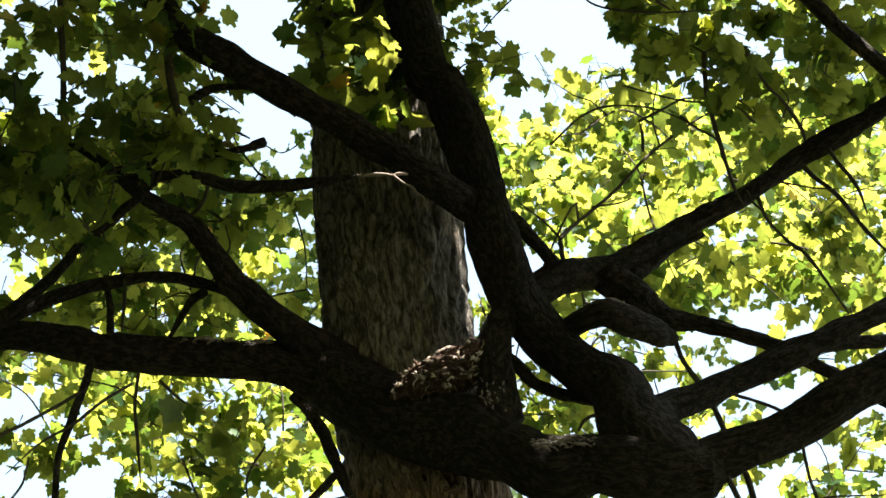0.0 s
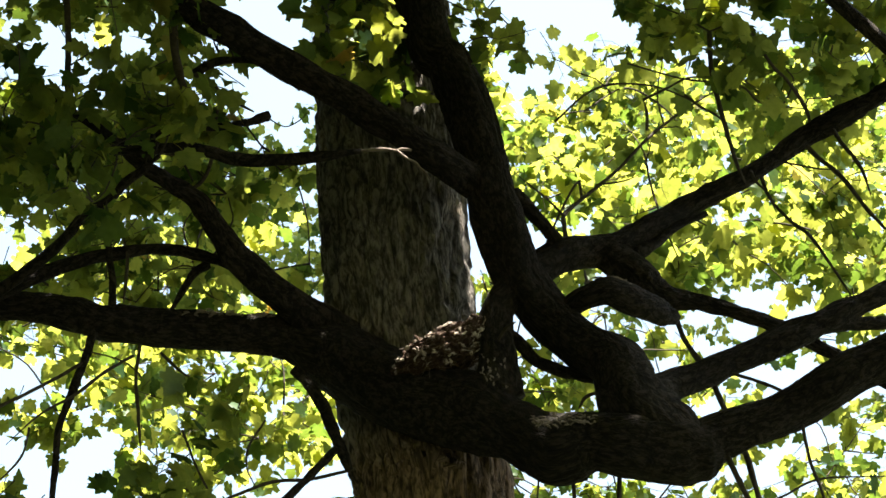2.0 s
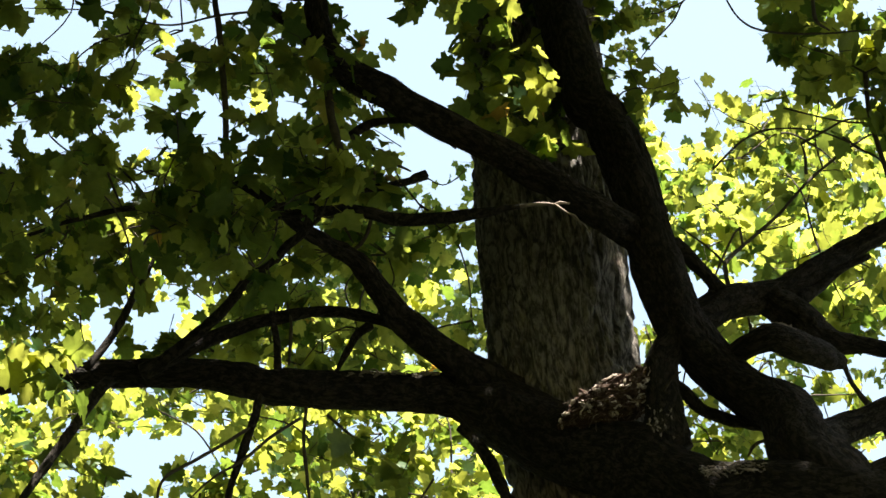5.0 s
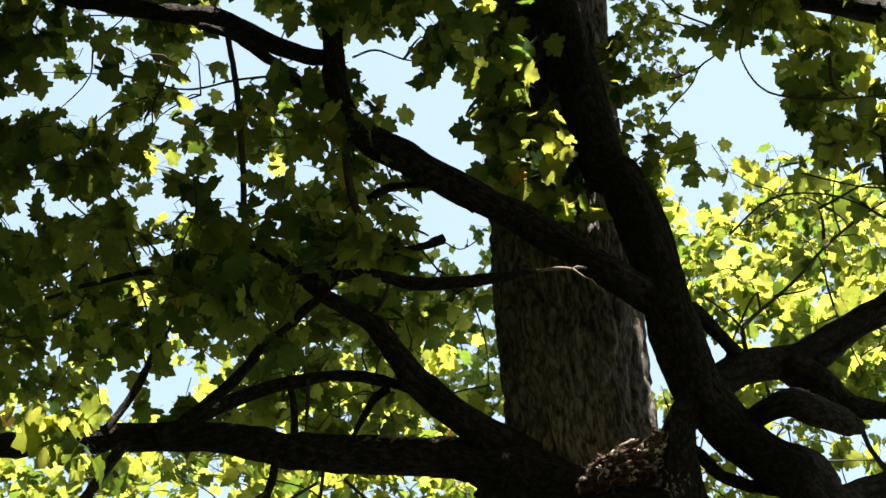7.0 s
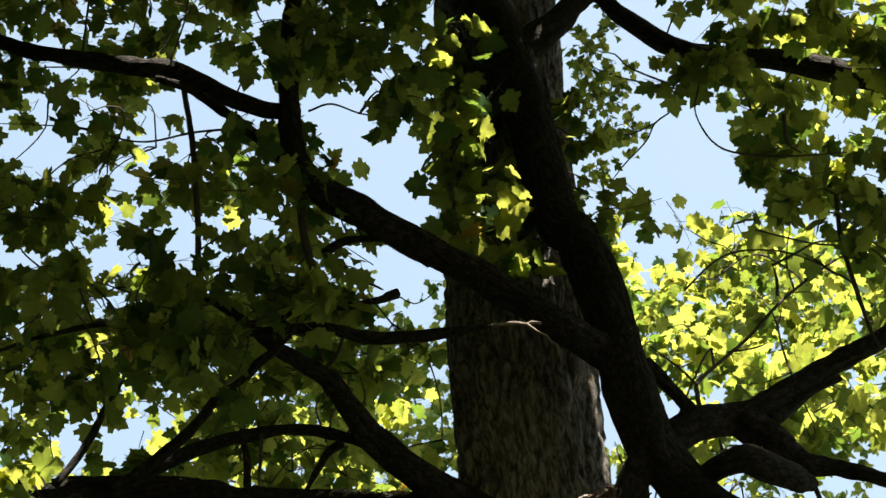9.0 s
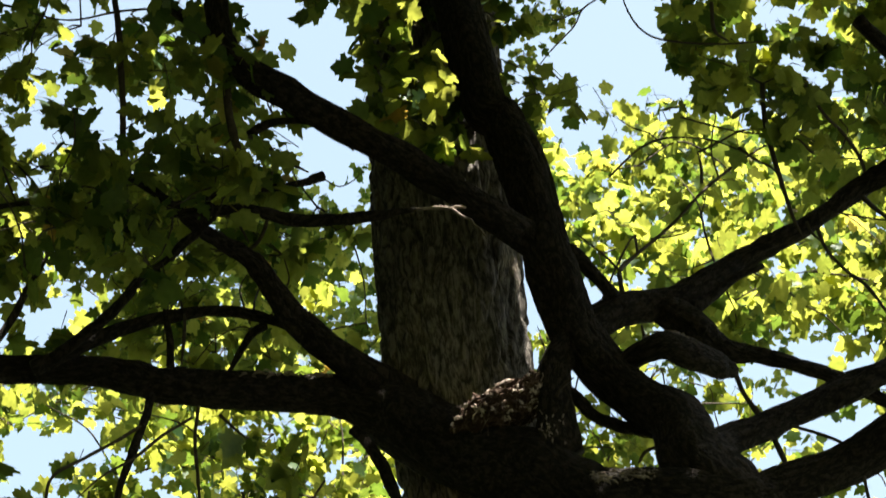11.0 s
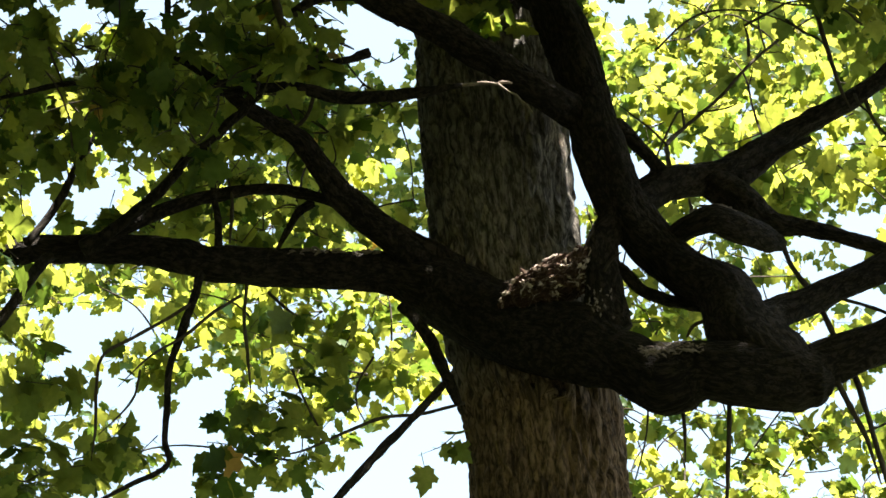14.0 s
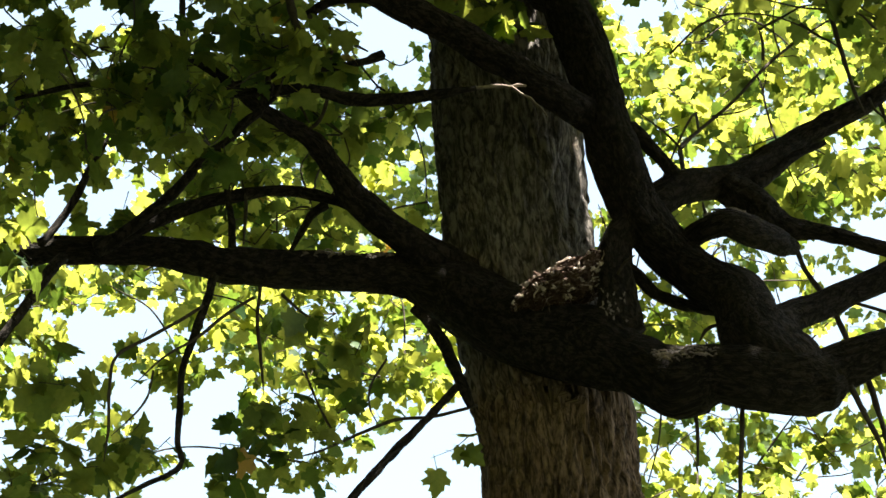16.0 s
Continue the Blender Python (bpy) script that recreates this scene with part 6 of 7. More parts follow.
FRONT = [
    (-0.24, -0.62, 7.87, 0.05, 0.05, 0.07, 6, 0.100),
    (-0.21, -0.62, 7.70, 0.05, 0.05, 0.07, 5, 0.100),
    (-0.16, -0.62, 7.52, 0.05, 0.05, 0.06, 7, 0.105),
    (-0.15, -0.62, 7.36, 0.04, 0.05, 0.05, 5, 0.115),
    (-0.11, -0.60, 7.20, 0.05, 0.05, 0.05, 6, 0.100),
    (-0.25, -0.62, 7.14, 0.05, 0.05, 0.04, 5, 0.100),
    (-0.15, -0.62, 7.07, 0.07, 0.05, 0.04, 7, 0.100),
    (-0.05, -0.62, 7.02, 0.05, 0.05, 0.05, 6, 0.100),
    (-0.26, -0.62, 6.93, 0.05, 0.05, 0.05, 5, 0.095),
    (0.02, -0.62, 6.80, 0.05, 0.04, 0.05, 7, 0.105),
    (-0.10, -0.58, 6.90, 0.08, 0.04, 0.05, 7, 0.095),
]
FRONT_MORE = []
FRONT_MORE += [
    (-0.23, -0.33, 7.59, 0.10, 0.03, 0.11, 13, 0.092),
    (-0.27, -0.33, 7.85, 0.09, 0.03, 0.11, 13, 0.092),
    (-0.25, -0.33, 7.27, 0.10, 0.03, 0.10, 13, 0.092),
    (-0.34, -0.33, 8.02, 0.08, 0.03, 0.13, 13, 0.092),
    (-0.20, -0.33, 7.45, 0.08, 0.03, 0.11, 12, 0.092),
    (0.07, -0.33, 7.27, 0.05, 0.03, 0.12, 8, 0.092),
    (-0.14, -0.33, 7.11, 0.10, 0.03, 0.10, 13, 0.092),
    (0.41, -0.40, 7.16, 0.08, 0.05, 0.07, 8, 0.092),
    (-0.13, -0.33, 7.62, 0.08, 0.03, 0.12, 14, 0.090),
    (-0.08, -0.33, 7.38, 0.08, 0.03, 0.12, 14, 0.090),
    (-0.10, -0.33, 7.10, 0.10, 0.03, 0.10, 12, 0.090),
    (-0.02, -0.33, 7.20, 0.06, 0.03, 0.10, 8, 0.090),
    (0.226, -0.28, 7.75, 0.05, 0.06, 0.09, 12, 0.085),
    (0.256, -0.28, 7.58, 0.05, 0.06, 0.09, 12, 0.085),
    (0.28, -0.26, 7.40, 0.05, 0.06, 0.09, 11, 0.085),
    (0.31, -0.24, 7.23, 0.05, 0.06, 0.07, 8, 0.085),
    (0.42, -0.20, 7.42, 0.06, 0.06, 0.05, 6, 0.085),
    (0.52, -0.20, 7.29, 0.07, 0.06, 0.05, 7, 0.085),
    # the far tree's leaves, scaled small and set high in the fork for shade
    (0.351, 0.35, 8.557, 0.12, 0.30, 0.17, 95, 0.038),
    (0.311, 0.35, 8.482, 0.09, 0.30, 0.10, 42, 0.036),
    (0.391, 0.35, 8.297, 0.11, 0.30, 0.14, 72, 0.036),
    (0.478, 0.35, 8.389, 0.08, 0.30, 0.10, 38, 0.036),
    (0.339, 0.35, 8.083, 0.10, 0.30, 0.14, 60, 0.036),
    (0.472, 0.35, 8.112, 0.11, 0.30, 0.13, 62, 0.036),
]
BEHIND = []
BEHIND += [
    (2.08, 6.50, 10.23, 0.38, 0.80, 0.16, 201, 0.062),
    (1.63, 6.50, 10.34, 0.23, 0.80, 0.18, 138, 0.062),
]
BEHIND += [
    (1.57, 6.50, 11.27, 0.17, 0.80, 0.17, 105, 0.058),
    (1.70, 6.50, 10.90, 0.18, 0.80, 0.17, 110, 0.058),
    (1.53, 6.50, 10.56, 0.16, 0.80, 0.14, 84, 0.058),
    (1.90, 6.50, 10.69, 0.18, 0.80, 0.16, 106, 0.058),
    (2.02, 6.50, 10.35, 0.23, 0.80, 0.14, 119, 0.058),
    (1.75, 6.50, 10.29, 0.19, 0.80, 0.13, 92, 0.058),
    (2.23, 6.50, 10.11, 0.21, 0.80, 0.11, 86, 0.058),
    (2.49, 6.50, 10.06, 0.19, 0.80, 0.11, 79, 0.058),
    (2.07, 6.50, 10.06, 0.19, 0.80, 0.11, 78, 0.058),
    (2.58, 6.50, 11.47, 0.16, 0.80, 0.14, 86, 0.058),
    (-1.49, 6.28, 11.04, 0.16, 0.80, 0.17, 26, 0.068),
    (-1.51, 7.01, 11.34, 0.16, 0.80, 0.18, 28, 0.068),
]
BEHIND += [
    (-1.51, 7.11, 11.14, 0.16, 0.80, 0.18, 28, 0.068),
    (-1.51, 6.90, 10.42, 0.16, 0.80, 0.18, 27, 0.068),
    (-1.43, 6.48, 10.04, 0.15, 0.80, 0.17, 25, 0.068),
    (-1.57, 7.85, 12.05, 0.17, 0.80, 0.19, 32, 0.068),
    (-1.40, 6.77, 11.04, 0.16, 0.80, 0.18, 27, 0.068),
    (-1.37, 6.58, 10.81, 0.16, 0.80, 0.18, 26, 0.068),
    (-1.38, 6.84, 10.62, 0.16, 0.80, 0.18, 27, 0.068),
    (-1.39, 6.42, 10.21, 0.15, 0.80, 0.17, 25, 0.068),
    (-1.36, 6.40, 9.88, 0.15, 0.80, 0.17, 24, 0.068),
    (-1.22, 6.11, 10.84, 0.15, 0.80, 0.17, 25, 0.068),
    (-1.26, 6.05, 10.64, 0.15, 0.80, 0.17, 25, 0.068),
    (-1.26, 6.22, 10.44, 0.15, 0.80, 0.17, 25, 0.068),
]
BEHIND += [
    (-1.32, 7.16, 10.92, 0.16, 0.80, 0.18, 28, 0.068),
    (-1.18, 6.02, 9.98, 0.15, 0.80, 0.17, 24, 0.068),
    (-1.25, 6.03, 9.72, 0.15, 0.80, 0.16, 23, 0.068),
    (-1.34, 7.84, 12.05, 0.17, 0.80, 0.19, 32, 0.068),
    (-1.25, 7.28, 11.44, 0.16, 0.80, 0.18, 29, 0.068),
    (-1.20, 6.35, 10.57, 0.15, 0.80, 0.17, 25, 0.068),
    (-1.12, 6.11, 10.13, 0.15, 0.80, 0.17, 24, 0.068),
    (-1.13, 6.30, 10.08, 0.15, 0.80, 0.17, 24, 0.068),
    (-1.29, 8.00, 10.75, 0.17, 0.80, 0.19, 30, 0.068),
    (-1.22, 7.90, 12.04, 0.17, 0.80, 0.19, 32, 0.068),
    (-1.07, 6.09, 10.64, 0.15, 0.80, 0.17, 25, 0.068),
    (-1.13, 7.18, 11.08, 0.16, 0.80, 0.18, 28, 0.068),
]
BEHIND += [
    (-1.05, 6.69, 10.64, 0.16, 0.80, 0.18, 26, 0.068),
    (-1.05, 6.90, 10.44, 0.16, 0.80, 0.18, 26, 0.068),
    (-1.10, 7.15, 10.27, 0.16, 0.80, 0.18, 27, 0.068),
    (-1.03, 6.66, 11.21, 0.16, 0.80, 0.18, 27, 0.068),
    (-1.00, 6.89, 11.23, 0.16, 0.80, 0.18, 28, 0.068),
    (-1.03, 7.26, 11.24, 0.16, 0.80, 0.18, 29, 0.068),
    (-0.96, 6.05, 10.13, 0.15, 0.80, 0.17, 24, 0.068),
    (-0.95, 6.99, 10.45, 0.16, 0.80, 0.18, 27, 0.068),
    (-0.99, 7.48, 10.60, 0.16, 0.80, 0.18, 28, 0.068),
    (-0.96, 7.93, 12.16, 0.17, 0.80, 0.19, 32, 0.068),
    (-0.95, 7.72, 11.73, 0.17, 0.80, 0.19, 31, 0.068),
    (-0.86, 6.34, 10.56, 0.15, 0.80, 0.17, 25, 0.068),
]
BEHIND += [
    (-0.80, 6.10, 10.25, 0.15, 0.80, 0.17, 24, 0.068),
    (-0.84, 7.21, 10.31, 0.16, 0.80, 0.18, 27, 0.068),
    (-0.83, 7.22, 11.41, 0.16, 0.80, 0.18, 29, 0.068),
    (-0.70, 6.28, 10.58, 0.15, 0.80, 0.17, 25, 0.068),
    (-0.73, 6.17, 10.32, 0.15, 0.80, 0.17, 24, 0.068),
    (-0.72, 6.13, 9.97, 0.15, 0.80, 0.17, 24, 0.068),
    (-0.79, 7.53, 10.54, 0.16, 0.80, 0.18, 28, 0.068),
    (-0.66, 6.34, 10.99, 0.16, 0.80, 0.17, 26, 0.068),
    (-0.69, 7.76, 11.67, 0.17, 0.80, 0.19, 31, 0.068),
    (-0.63, 6.10, 10.51, 0.15, 0.80, 0.17, 24, 0.068),
    (-0.68, 7.56, 10.92, 0.16, 0.80, 0.18, 29, 0.068),
    (-0.66, 6.35, 9.99, 0.15, 0.80, 0.17, 24, 0.068),
]
BEHIND += [
    (-0.57, 6.78, 11.34, 0.16, 0.80, 0.18, 28, 0.068),
    (-0.63, 7.89, 11.82, 0.17, 0.80, 0.19, 31, 0.068),
    (-0.63, 7.78, 11.13, 0.17, 0.80, 0.19, 30, 0.068),
    (-0.55, 7.07, 10.55, 0.16, 0.80, 0.18, 27, 0.068),
    (-0.44, 6.60, 11.22, 0.16, 0.80, 0.18, 27, 0.068),
    (-0.41, 6.21, 10.70, 0.15, 0.80, 0.17, 25, 0.068),
    (-0.43, 6.11, 10.19, 0.15, 0.80, 0.17, 24, 0.068),
    (-0.46, 7.76, 10.99, 0.17, 0.80, 0.19, 30, 0.068),
    (-0.35, 7.75, 11.96, 0.17, 0.80, 0.19, 31, 0.068),
    (-0.40, 7.23, 11.37, 0.16, 0.80, 0.18, 29, 0.068),
    (-0.31, 6.14, 10.48, 0.15, 0.80, 0.17, 25, 0.068),
    (-0.36, 6.36, 10.35, 0.15, 0.80, 0.17, 25, 0.068),
]
BEHIND += [
    (-0.38, 6.94, 10.51, 0.16, 0.80, 0.18, 27, 0.068),
    (-0.35, 7.55, 10.68, 0.16, 0.80, 0.18, 29, 0.068),
]
# unseen leaves added above, towards the sun and over the camera, to cast shade
SHADE_CROWN = []
SUNNY = [
    (0.10, -0.52, 5.76, 0.10), (0.19, -0.52, 5.82, 0.11), (0.27, -0.53, 5.86, 0.06), (0.57, -0.62, 5.48, 0.075), (0.66, -0.62, 5.47, 0.07),
    (-1.67, -0.90, 5.67, 0.18), (-1.60, -0.90, 5.59, 0.16), (-1.53, -0.90, 5.67, 0.10), (-0.16, -0.62, 7.50, 0.06),
    (-0.14, -0.62, 7.34, 0.07), (-0.24, -0.62, 7.86, 0.06), (-0.08, -0.62, 7.04, 0.07), (0.03, -0.62, 6.78, 0.07), (-0.22, -0.62, 7.02, 0.06), (0.78, -0.53, 6.13, 0.06), (0.85, -0.53, 6.13, 0.05), (0.44, -0.50, 6.25, 0.035), (0.30, -0.10, 6.54, 0.05),
    (0.32, -0.10, 6.29, 0.05), (-0.63, -0.32, 5.99, 0.06), (0.00, -0.82, 6.37, 0.08),
    (-1.32, -0.74, 7.30, 0.15), (-0.93, -0.76, 7.50, 0.12), (-1.45, -0.80, 6.77, 0.12),
]  # (x, y, z, radius) where the sun comes down through a hole in the crown
for i in range(24):
    for j in range(12):
        x, y = -4.4 + 0.36 * i, -2.9 + 0.36 * j
        if y < (0.25 if x < 1.0 else -0.45) or (x < 0.3 and y < 1.1):
            SHADE_CROWN.append((x + rng.uniform(-0.06, 0.06), y + rng.uniform(-0.06, 0.06), 9.3 + 0.863 * y + rng.uniform(0, 0.4), 0.28, 0.26, 0.3, 115 if x < 0.2 else 105, 0.115))
for i in range(17):
    for j in range(8):
        x, y = -4.68 + 0.52 * i, -3.0 + 0.48 * j
        if y < (0.1 if x < 1.1 else -0.65) or x < 0.2:
            SHADE_CROWN.append((x, y, 10.3 + 0.863 * y + rng.uniform(0, 0.5), 0.38, 0.36, 0.35, 160 if x < 0.2 else 130, 0.12))
# unseen curtain of leaves at the left that blocks low skylight
for i in range(7):
    for j in range(6):
        SHADE_CROWN.append((-3.5 - 0.06 * j + rng.uniform(-0.1, 0.1), -1.2 + 0.62 * i, 5.2 + 0.75 * j, 0.4, 0.45, 0.45, 110, 0.12))
# extra unseen clumps that keep the sun off the right limbs
for x, y in ((1.0, -1.3), (1.05, -1.1), (1.3, -1.25), (1.55, -1.25), (1.8, -1.2), (1.4, -1.0), (1.65, -1.0)):
    SHADE_CROWN.append((x, y, 9.75 + 0.863 * y, 0.28, 0.26, 0.3, 120, 0.115))
# unseen leaves over the camera that cut the skylight from the front
SHADE_CANOPY = []
for i in range(9):
    for j in range(6):
        x, y = -7.2 + 1.8 * i, -11.0 + 1.6 * j
        SHADE_CANOPY.append((x, y, 10.6 + 0.25 * y - 0.12 * abs(x) + rng.uniform(0, 0.8), 1.2, 1.1, 0.7, 260, 0.26))

# openings through the foliage to the sky: x, z and radius at y = -1.4, then at y = 8
OPENINGS = [
    (-0.38, 6.69, 0.110, -0.91, 13.83, 0.264), (-0.34, 6.48, 0.086, -0.82, 13.33, 0.206), (0.58, 6.66, 0.154, 1.40, 13.75, 0.370), (0.38, 6.58, 0.064, 0.92, 13.56, 0.153),
    (-1.09, 6.35, 0.063, -2.62, 13.01, 0.152), (-0.96, 6.29, 0.044, -2.31, 12.86, 0.106), (-1.58, 6.69, 0.069, -3.79, 13.82, 0.165), (-1.72, 6.72, 0.050, -4.12, 13.91, 0.119),
    (-1.20, 6.75, 0.042, -2.88, 13.99, 0.101), (-0.40, 6.22, 0.055, -0.96, 12.69, 0.132), (-0.31, 6.04, 0.051, -0.74, 12.28, 0.122), (-1.23, 5.62, 0.063, -2.97, 11.25, 0.152),
    (0.46, 5.70, 0.046, 1.11, 11.44, 0.110), (0.61, 5.73, 0.042, 1.47, 11.53, 0.102), (-0.65, 6.97, 0.042, -1.57, 14.51, 0.102), (-0.92, 6.97, 0.046, -2.21, 14.51, 0.112),
]
OPENINGS += [
    (-0.85, 4.90, 0.077, -2.04, 9.54, 0.186), (-1.02, 4.80, 0.077, -2.44, 9.29, 0.184), (-1.07, 4.90, 0.050, -2.58, 9.54, 0.121), (-1.27, 5.11, 0.068, -3.05, 10.04, 0.164),
    (-1.30, 4.85, 0.043, -3.11, 9.40, 0.104), (-0.25, 4.63, 0.092, -0.59, 8.89, 0.222), (-0.14, 4.77, 0.076, -0.33, 9.22, 0.184), (-0.32, 4.76, 0.043, -0.78, 9.19, 0.104),
    (1.12, 5.45, 0.063, 2.69, 10.85, 0.150), (1.00, 5.45, 0.038, 2.39, 10.85, 0.092), (1.22, 4.99, 0.034, 2.94, 9.75, 0.081), (-0.25, 5.83, 0.039, -0.61, 11.77, 0.094),
    (0.49, 6.27, 0.051, 1.17, 12.81, 0.123), (0.28, 5.61, 0.025, 0.67, 11.22, 0.059), (-0.21, 5.44, 0.024, -0.51, 10.83, 0.058), (0.91, 5.10, 0.024, 2.18, 10.02, 0.057),
    (0.66, 5.54, 0.035, 1.60, 11.07, 0.084), (0.71, 5.54, 0.028, 1.70, 11.07, 0.067),
]
OPENINGS += [
    (-1.16, 5.14, 0.061, -2.79, 10.10, 0.148), (-1.25, 5.18, 0.041, -3.00, 10.19, 0.099), (-0.85, 4.92, 0.071, -2.04, 9.57, 0.170), (-0.88, 4.82, 0.057, -2.11, 9.35, 0.137),
    (-0.83, 4.66, 0.033, -1.99, 8.95, 0.079), (-1.04, 4.90, 0.047, -2.50, 9.53, 0.113), (-0.44, 4.87, 0.040, -1.05, 9.46, 0.097), (-0.28, 4.71, 0.070, -0.68, 9.07, 0.167),
    (-0.36, 4.61, 0.049, -0.86, 8.83, 0.119), (-0.71, 4.92, 0.017, -1.72, 9.57, 0.040),
]
OPENINGS += [
    (0.97, 5.42, 0.052, 2.32, 10.78, 0.125), (1.09, 5.37, 0.045, 2.62, 10.67, 0.108), (1.17, 5.19, 0.038, 2.80, 10.23, 0.091), (1.30, 5.02, 0.051, 3.13, 9.82, 0.122),
    (1.38, 5.13, 0.041, 3.31, 10.08, 0.098), (0.81, 4.80, 0.027, 1.95, 9.30, 0.064), (1.24, 4.76, 0.030, 2.97, 9.19, 0.072), (1.02, 4.75, 0.023, 2.45, 9.18, 0.056),
    (1.21, 5.42, 0.021, 2.92, 10.77, 0.050), (1.41, 4.97, 0.027, 3.39, 9.69, 0.065), (0.52, 5.03, 0.014, 1.25, 9.84, 0.033), (0.77, 4.76, 0.017, 1.85, 9.18, 0.040),
]


def in_opening(points):
    """Which of the points lie in an opening of the foliage."""
    p = np.asarray(points)
    k = (p[:, 1] + 1.4) / 9.4
    inside = np.zeros(len(p), dtype=bool)
    for x0, z0, r0, x1, z1, r1 in OPENINGS:
        away = np.hypot(p[:, 0] - x0 - (x1 - x0) * k, p[:, 2] - z0 - (z1 - z0) * k)
        inside |= away < r0 + (r1 - r0) * k
    return inside


def with_holes(poses):
    """The leaves without those that stand in the shafts of sun."""
    where = np.array(poses[0])
    keep = np.ones(len(where), dtype=bool)
    ray = np.array(SUN_DIR)
    reach = np.maximum(0.0, np.array(poses[2]) * 0.4 - 0.03)
    for x, y, z, r in SUNNY:
        d = where - (x, y, z)
        up = d @ ray
        away = np.linalg.norm(d - up[:, None] * ray, axis=1)
        keep &= ~((up > 0.25) & (away < r + reach))
    keep &= ~in_opening(where)
    clear = ~(in_opening([a for a, b in poses[3]]) | in_opening([b for a, b in poses[3]]))
    pick = np.flatnonzero(keep)
    return [poses[0][i] for i in pick], [poses[1][i] for i in pick], [poses[2][i] for i in pick], [q for q, c in zip(poses[3], clear) if c]


for name, clumps, words in (
    ("foliage", NEAR_LEFT, "dense shaded dark green maple leaves"),
    ("foliage", MID_LEFT, "green maple leaves"),
    ("foliage", LOW_LEFT, "sunlit yellow-green maple leaves"),
    ("foliage", RIGHT, "sunlit yellow-green maple leaves"),
    ("foliage", UP_RIGHT, "shaded dark green maple leaves"),
    ("foliage", FRONT_MORE, "green maple leaves before the trunk"),
    ("foliage", LOW_RIGHT, "sunlit yellow-green maple leaves"),
    ("foliage", SHADE_CROWN + SHADE_CANOPY, "unseen green maple leaves added out of view to cast shade"),
):
    poses = with_holes(leaf_poses(clumps))
    part(name, leaf_mesh(name, poses, shapes=PLAIN if clumps[0] in SHADE_CROWN else SHAPES), tree, words, "stuff")
    part("twigwork", shoot_mesh("twigwork", poses[3], TWIG_BARK), tree, kind="stuff")
    if clumps[0] not in SHADE_CROWN:
        part("twigwork", twig_mesh("twigwork", bough_twigs(clumps), TWIG_BARK), tree, kind="stuff")

# sprays that hang nearest, leaf by leaf
blades = [mesh_from("leaf", v, f, LEAF) for v, f in SHAPES]
for clump in FRONT + HANGING:
    poses = leaf_poses([clump])
    spray = part("spray", shoot_mesh("spray", poses[3][:1], TWIG_BARK), tree, "leafy hanging spray")
    for i, (p, m, s) in enumerate(zip(*poses[:3])):
        leaf = part("leaf", blades[i % len(blades)], spray)
        leaf.matrix_world = Matrix.Translation(p) @ Matrix(m.tolist()).to_4x4() @ Matrix.Scale(float(s), 4)

# ---- the tree behind ----
behind = tagged(new("maple_tree"), "green maple standing behind the old one", "tree")
BACK_TRUNK = [(0.05, 8.0, -0.2, 0.36), (0.05, 8.0, 0.4, 0.26), (0.05, 8.0, 4.0, 0.2), (0.0, 8.0, 8.0, 0.15), (-0.1, 8.0, 11.5, 0.1), (-0.2, 8.0, 16.5, 0.04)]
part("trunk", tube_mesh("trunk", BACK_TRUNK, 20, 0.1, TRUNK_BARK, lump=0.1), behind)
# unseen clumps added above the back tree to shade its visible leaves
BACK_SHADE_CROWN = []
for i in range(11):
    for j in range(8):
        BACK_SHADE_CROWN.append((-1.5 + 0.55 * i, 3.4 + 0.55 * j, 15.0 + 0.1 * j + rng.uniform(0, 0.6), 0.45, 0.4, 0.35, 150, 0.13))
        BACK_SHADE_CROWN.append((-1.7 + 0.6 * i, 3.0 + 0.6 * j, 16.3 + rng.uniform(0, 0.8), 0.5, 0.5, 0.4, 90, 0.2))
for clumps, shapes in ((BEHIND, SHAPES), (BACK_SHADE_CROWN, PLAIN)):
    poses = with_holes(leaf_poses(clumps))
    part("foliage", leaf_mesh("foliage", poses, shapes=shapes), behind, "green maple leaves", "stuff")
    part("twigwork", shoot_mesh("twigwork", poses[3], TWIG_BARK), behind, kind="stuff")


# ---- unseen woods added around the place and behind the camera to block skylight ----
wood = tagged(new("woodland_tree"), "unseen leafy green tree on dark grass, added to block skylight", "tree", "woodland trees")
part("trunk", tube_mesh("trunk", [(0, 0, -0.2, 0.4), (0, 0, 0.5, 0.28), (0.1, 0, 5, 0.2), (0, 0, 11, 0.06)], 16, 0.3, TRUNK_BARK, lump=0.1), wood)
clumps = []
for i in range(26):
    a = 2.4 * i
    h = 2.4 + 9.6 * i / 25
    w = 2.6 * math.sin(math.pi * (0.18 + 0.8 * i / 25)) * rng.uniform(0.5, 1.0)
    clumps.append((w * math.cos(a), w * math.sin(a), h, 1.5, 1.5, 1.0, 130, 0.2))
poses = leaf_poses(clumps)
part("foliage", leaf_mesh("foliage", poses, shapes=PLAIN), wood, kind="stuff")
places = [(-11, -6, 0, 0), (-9, -12, 0, 50), (-4.5, -15, 0, 100), (0.5, -16, 0, 170), (5.5, -15, 0, 220), (11, -14, 0, 280),
          (-13, 1, 0, 20), (-14, 8, 0, 70), (-12, 15, 0, 140), (-7, 20, 0, 200), (-2, 22, 0, 260), (3, 21, 0, 300), (8, 20, 0, 15), (13, 15, 0, 80), (14, 8, 0, 120), (-6.5, -4.5, 0, 110), (-7.5, -0.5, 0, 230), (-7.6, 3.6, 0, 310), (-8.6, 8.4, 0, 40), (-4.8, -8.6, 0, 160), (-6.2, -11.5, 0, 10)]
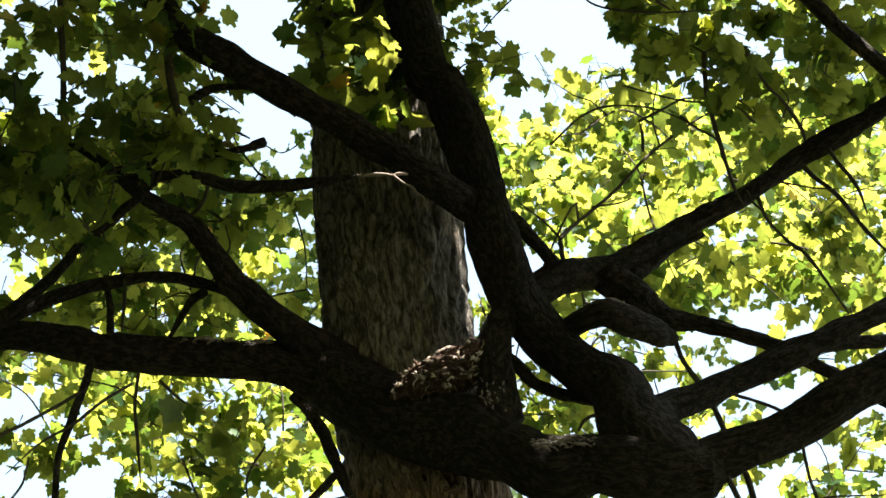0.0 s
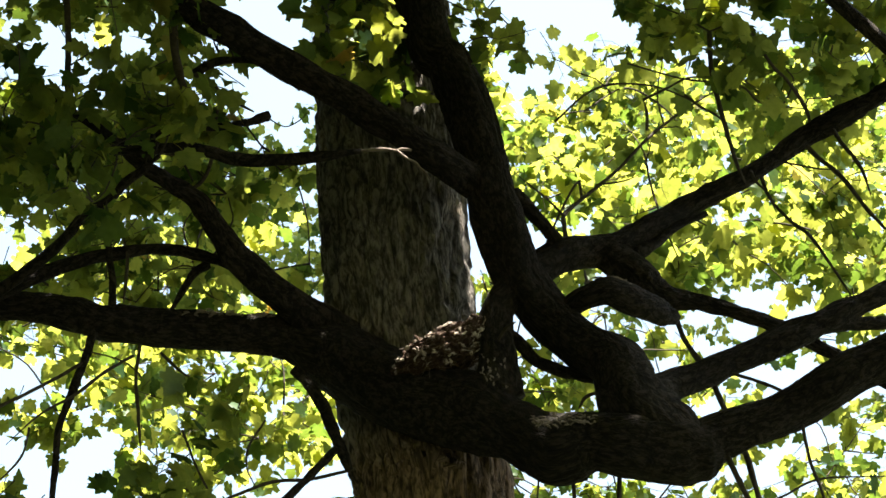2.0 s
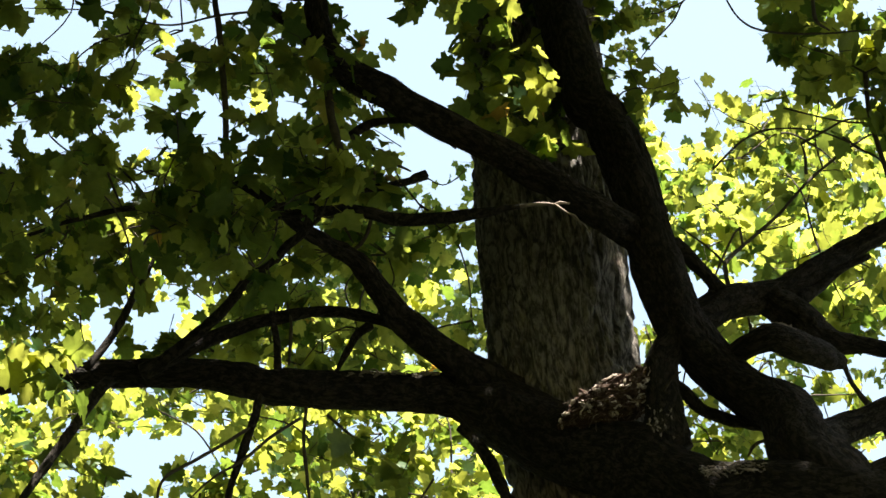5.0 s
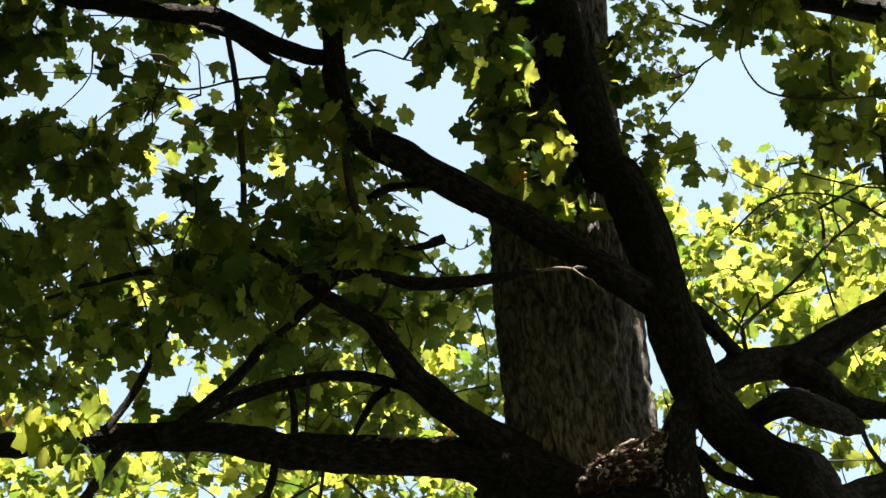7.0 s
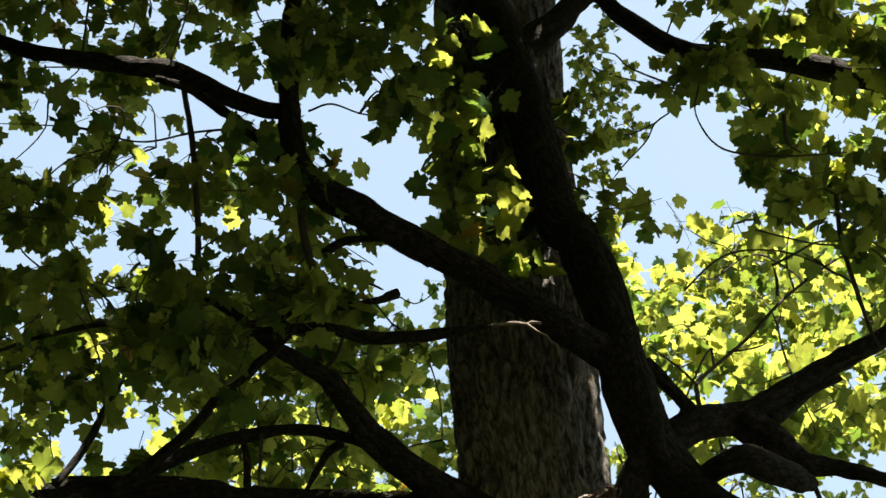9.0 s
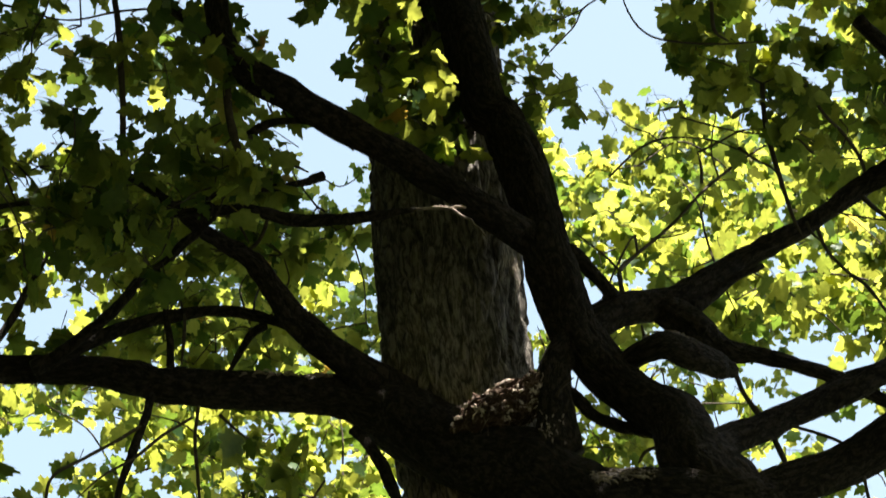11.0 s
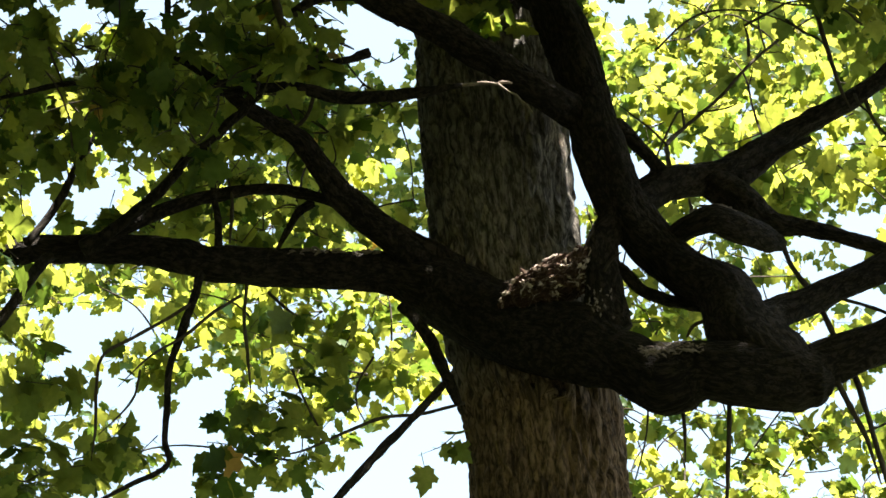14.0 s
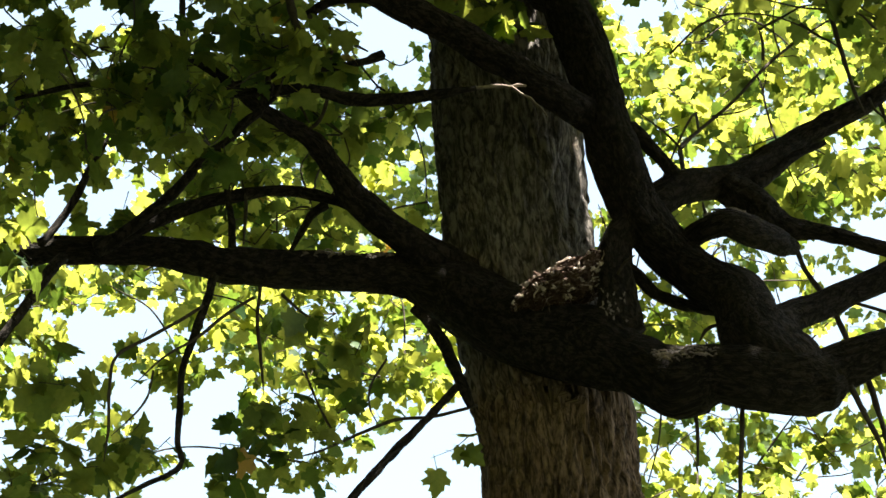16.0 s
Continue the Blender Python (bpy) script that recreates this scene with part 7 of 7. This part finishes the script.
wood.matrix_basis = pose(places[0][0], places[0][1], 0)
for x, y, z, turn in places[1:]:
    copy_thing(wood, pose(x, y, z, 0, 0, turn))


# ---- the nest ----
def chip(r, long, wide, thick):
    """One crumpled flake of bark or clod of mud: a bent, wavy slab with ragged edges."""
    n = 6
    rows, faces = [], []
    bend, wave, twist, at = r.uniform(-0.3, 0.3) * long, r.uniform(0, 0.12) * long, r.uniform(-0.9, 0.9), r.uniform(0, 6)
    for i in range(n):
        u = i / (n - 1) - 0.5
        half = wide * (0.4 + 0.6 * math.cos(2.4 * u)) * r.uniform(0.55, 1.45)
        up = bend * (0.25 - u * u) + wave * math.sin(7 * u + at)
        c, d = math.cos(twist * u), math.sin(twist * u)
        shift = r.normal() * wide * 0.35
        for y, z in ((-half, -0.2 * thick), (-0.3 * half, thick * 0.5), (0.5 * half, thick * 0.5), (half, -0.1 * thick), (0.2 * half, -0.5 * thick)):
            y, z = y * r.uniform(0.75, 1.25) + shift, z * r.uniform(0.6, 1.4)
            rows.append((u * long * r.uniform(0.92, 1.08), y * c - z * d, y * d + z * c + up))
    for i in range(n - 1):
        for k in range(5):
            j = (k + 1) % 5
            faces.append((i * 5 + k, i * 5 + j, i * 5 + 5 + j, i * 5 + 5 + k))
    for b in (0, 5 * (n - 1)):
        faces += [(b, b + 1, b + 2, b + 2), (b, b + 2, b + 3, b + 4)]
    return np.array(rows), faces


def build_nest(at):
    nest = tagged(new("bird_nest"), "ragged nest of mud, bark flakes and dry grass on a limb", "nest")
    nest.location = at
    bpy.context.view_layer.update()
    bm = bmesh.new()
    bmesh.ops.create_uvsphere(bm, u_segments=90, v_segments=50, radius=1.0)
    for v in bm.verts:
        p = v.co.copy()
        v.co = Vector((p.x * 0.165, p.y * 0.12, p.z * (0.075 + 0.030 * p.x)))
        if p.z > 0.45:
            v.co.z -= (p.z - 0.45) * 0.06
        v.co.z += 0.42 * v.co.x
        v.co *= 1 + 0.20 * noise.noise(p * 2.3) + 0.13 * noise.noise(p * 7.0) + 0.12 * noise.noise(p * 14.0) + 0.07 * noise.noise(p * 27.0)
    me = bpy.data.meshes.new("nest_body")
    bm.to_mesh(me)
    bm.free()
    me.materials.append(MUD)
    ob = new("nest_body", me)
    ob.parent = nest
    shell = np.array([v.co[:] for v in me.vertices])
    outward = np.array([v.normal[:] for v in me.vertices])
    r = np.random.default_rng(4)
    slope = np.array((0.90, 0.0, 0.42))
    # flakes and clods laid on the mud, most of them along its slope
    open_side = np.flatnonzero((outward[:, 1] < 0.35) & (outward[:, 2] > -0.65))
    for k in range(300):
        i = int(r.choice(open_side))
        along = slope + r.normal(size=3) * (0.7, 0.5, 0.5)
        along -= outward[i] * along.dot(outward[i]) * 0.8
        along /= np.linalg.norm(along)
        side = np.cross(outward[i] + r.normal(size=3) * 0.45, along)
        side /= np.linalg.norm(side)
        turn = np.stack([along, side, np.cross(along, side)], axis=1)
        rows, faces = chip(r, *((r.uniform(0.015, 0.055), r.uniform(0.002, 0.006), r.uniform(0.003, 0.007)) if k % 2 else (r.uniform(0.010, 0.026), r.uniform(0.004, 0.010), r.uniform(0.004, 0.010))))
        me = bpy.data.meshes.new("bark_chip")
        me.from_pydata([tuple(q) for q in rows @ turn.T + shell[i] * r.uniform(0.97, 1.07)], [], [list(dict.fromkeys(f)) for f in faces])
        me.materials.append(CHIP)
        new("bark_chip", me).parent = nest
    verts, faces = [], []
    for _ in range(170):
        p = shell[int(r.integers(len(shell)))] * r.uniform(0.96, 1.08)
        d = r.normal(size=3) * (1, 1, 0.45)
        d /= np.linalg.norm(d)
        length, thick = r.uniform(0.03, 0.09), r.uniform(0.0007, 0.0014)
        sag = np.array((0, 0, -length * r.uniform(0, 0.3)))
        s = np.cross(d, (0.1, 0.2, 0.97))
        s /= np.linalg.norm(s)
        o = np.cross(d, s)
        base = len(verts)
        for q, w in ((p - d * length / 2 + sag, 0.6), (p, 1.0), (p + d * length / 2 + sag, 0.5)):
            for k in range(3):
                verts.append(q + (s * math.cos(2.094 * k) + o * math.sin(2.094 * k)) * thick * w)
        for i in range(2):
            for k in range(3):
                j = (k + 1) % 3
                faces.append((base + i * 3 + k, base + i * 3 + j, base + i * 3 + 3 + j, base + i * 3 + 3 + k))
    ob = new("dry_grass", mesh_from("dry_grass", verts, faces, STRAW, smooth=False))
    ob.parent = nest
    tagged(ob, label="pale dry grass and rootlets", kind="stuff")


build_nest((0.212, -0.430, 5.803))
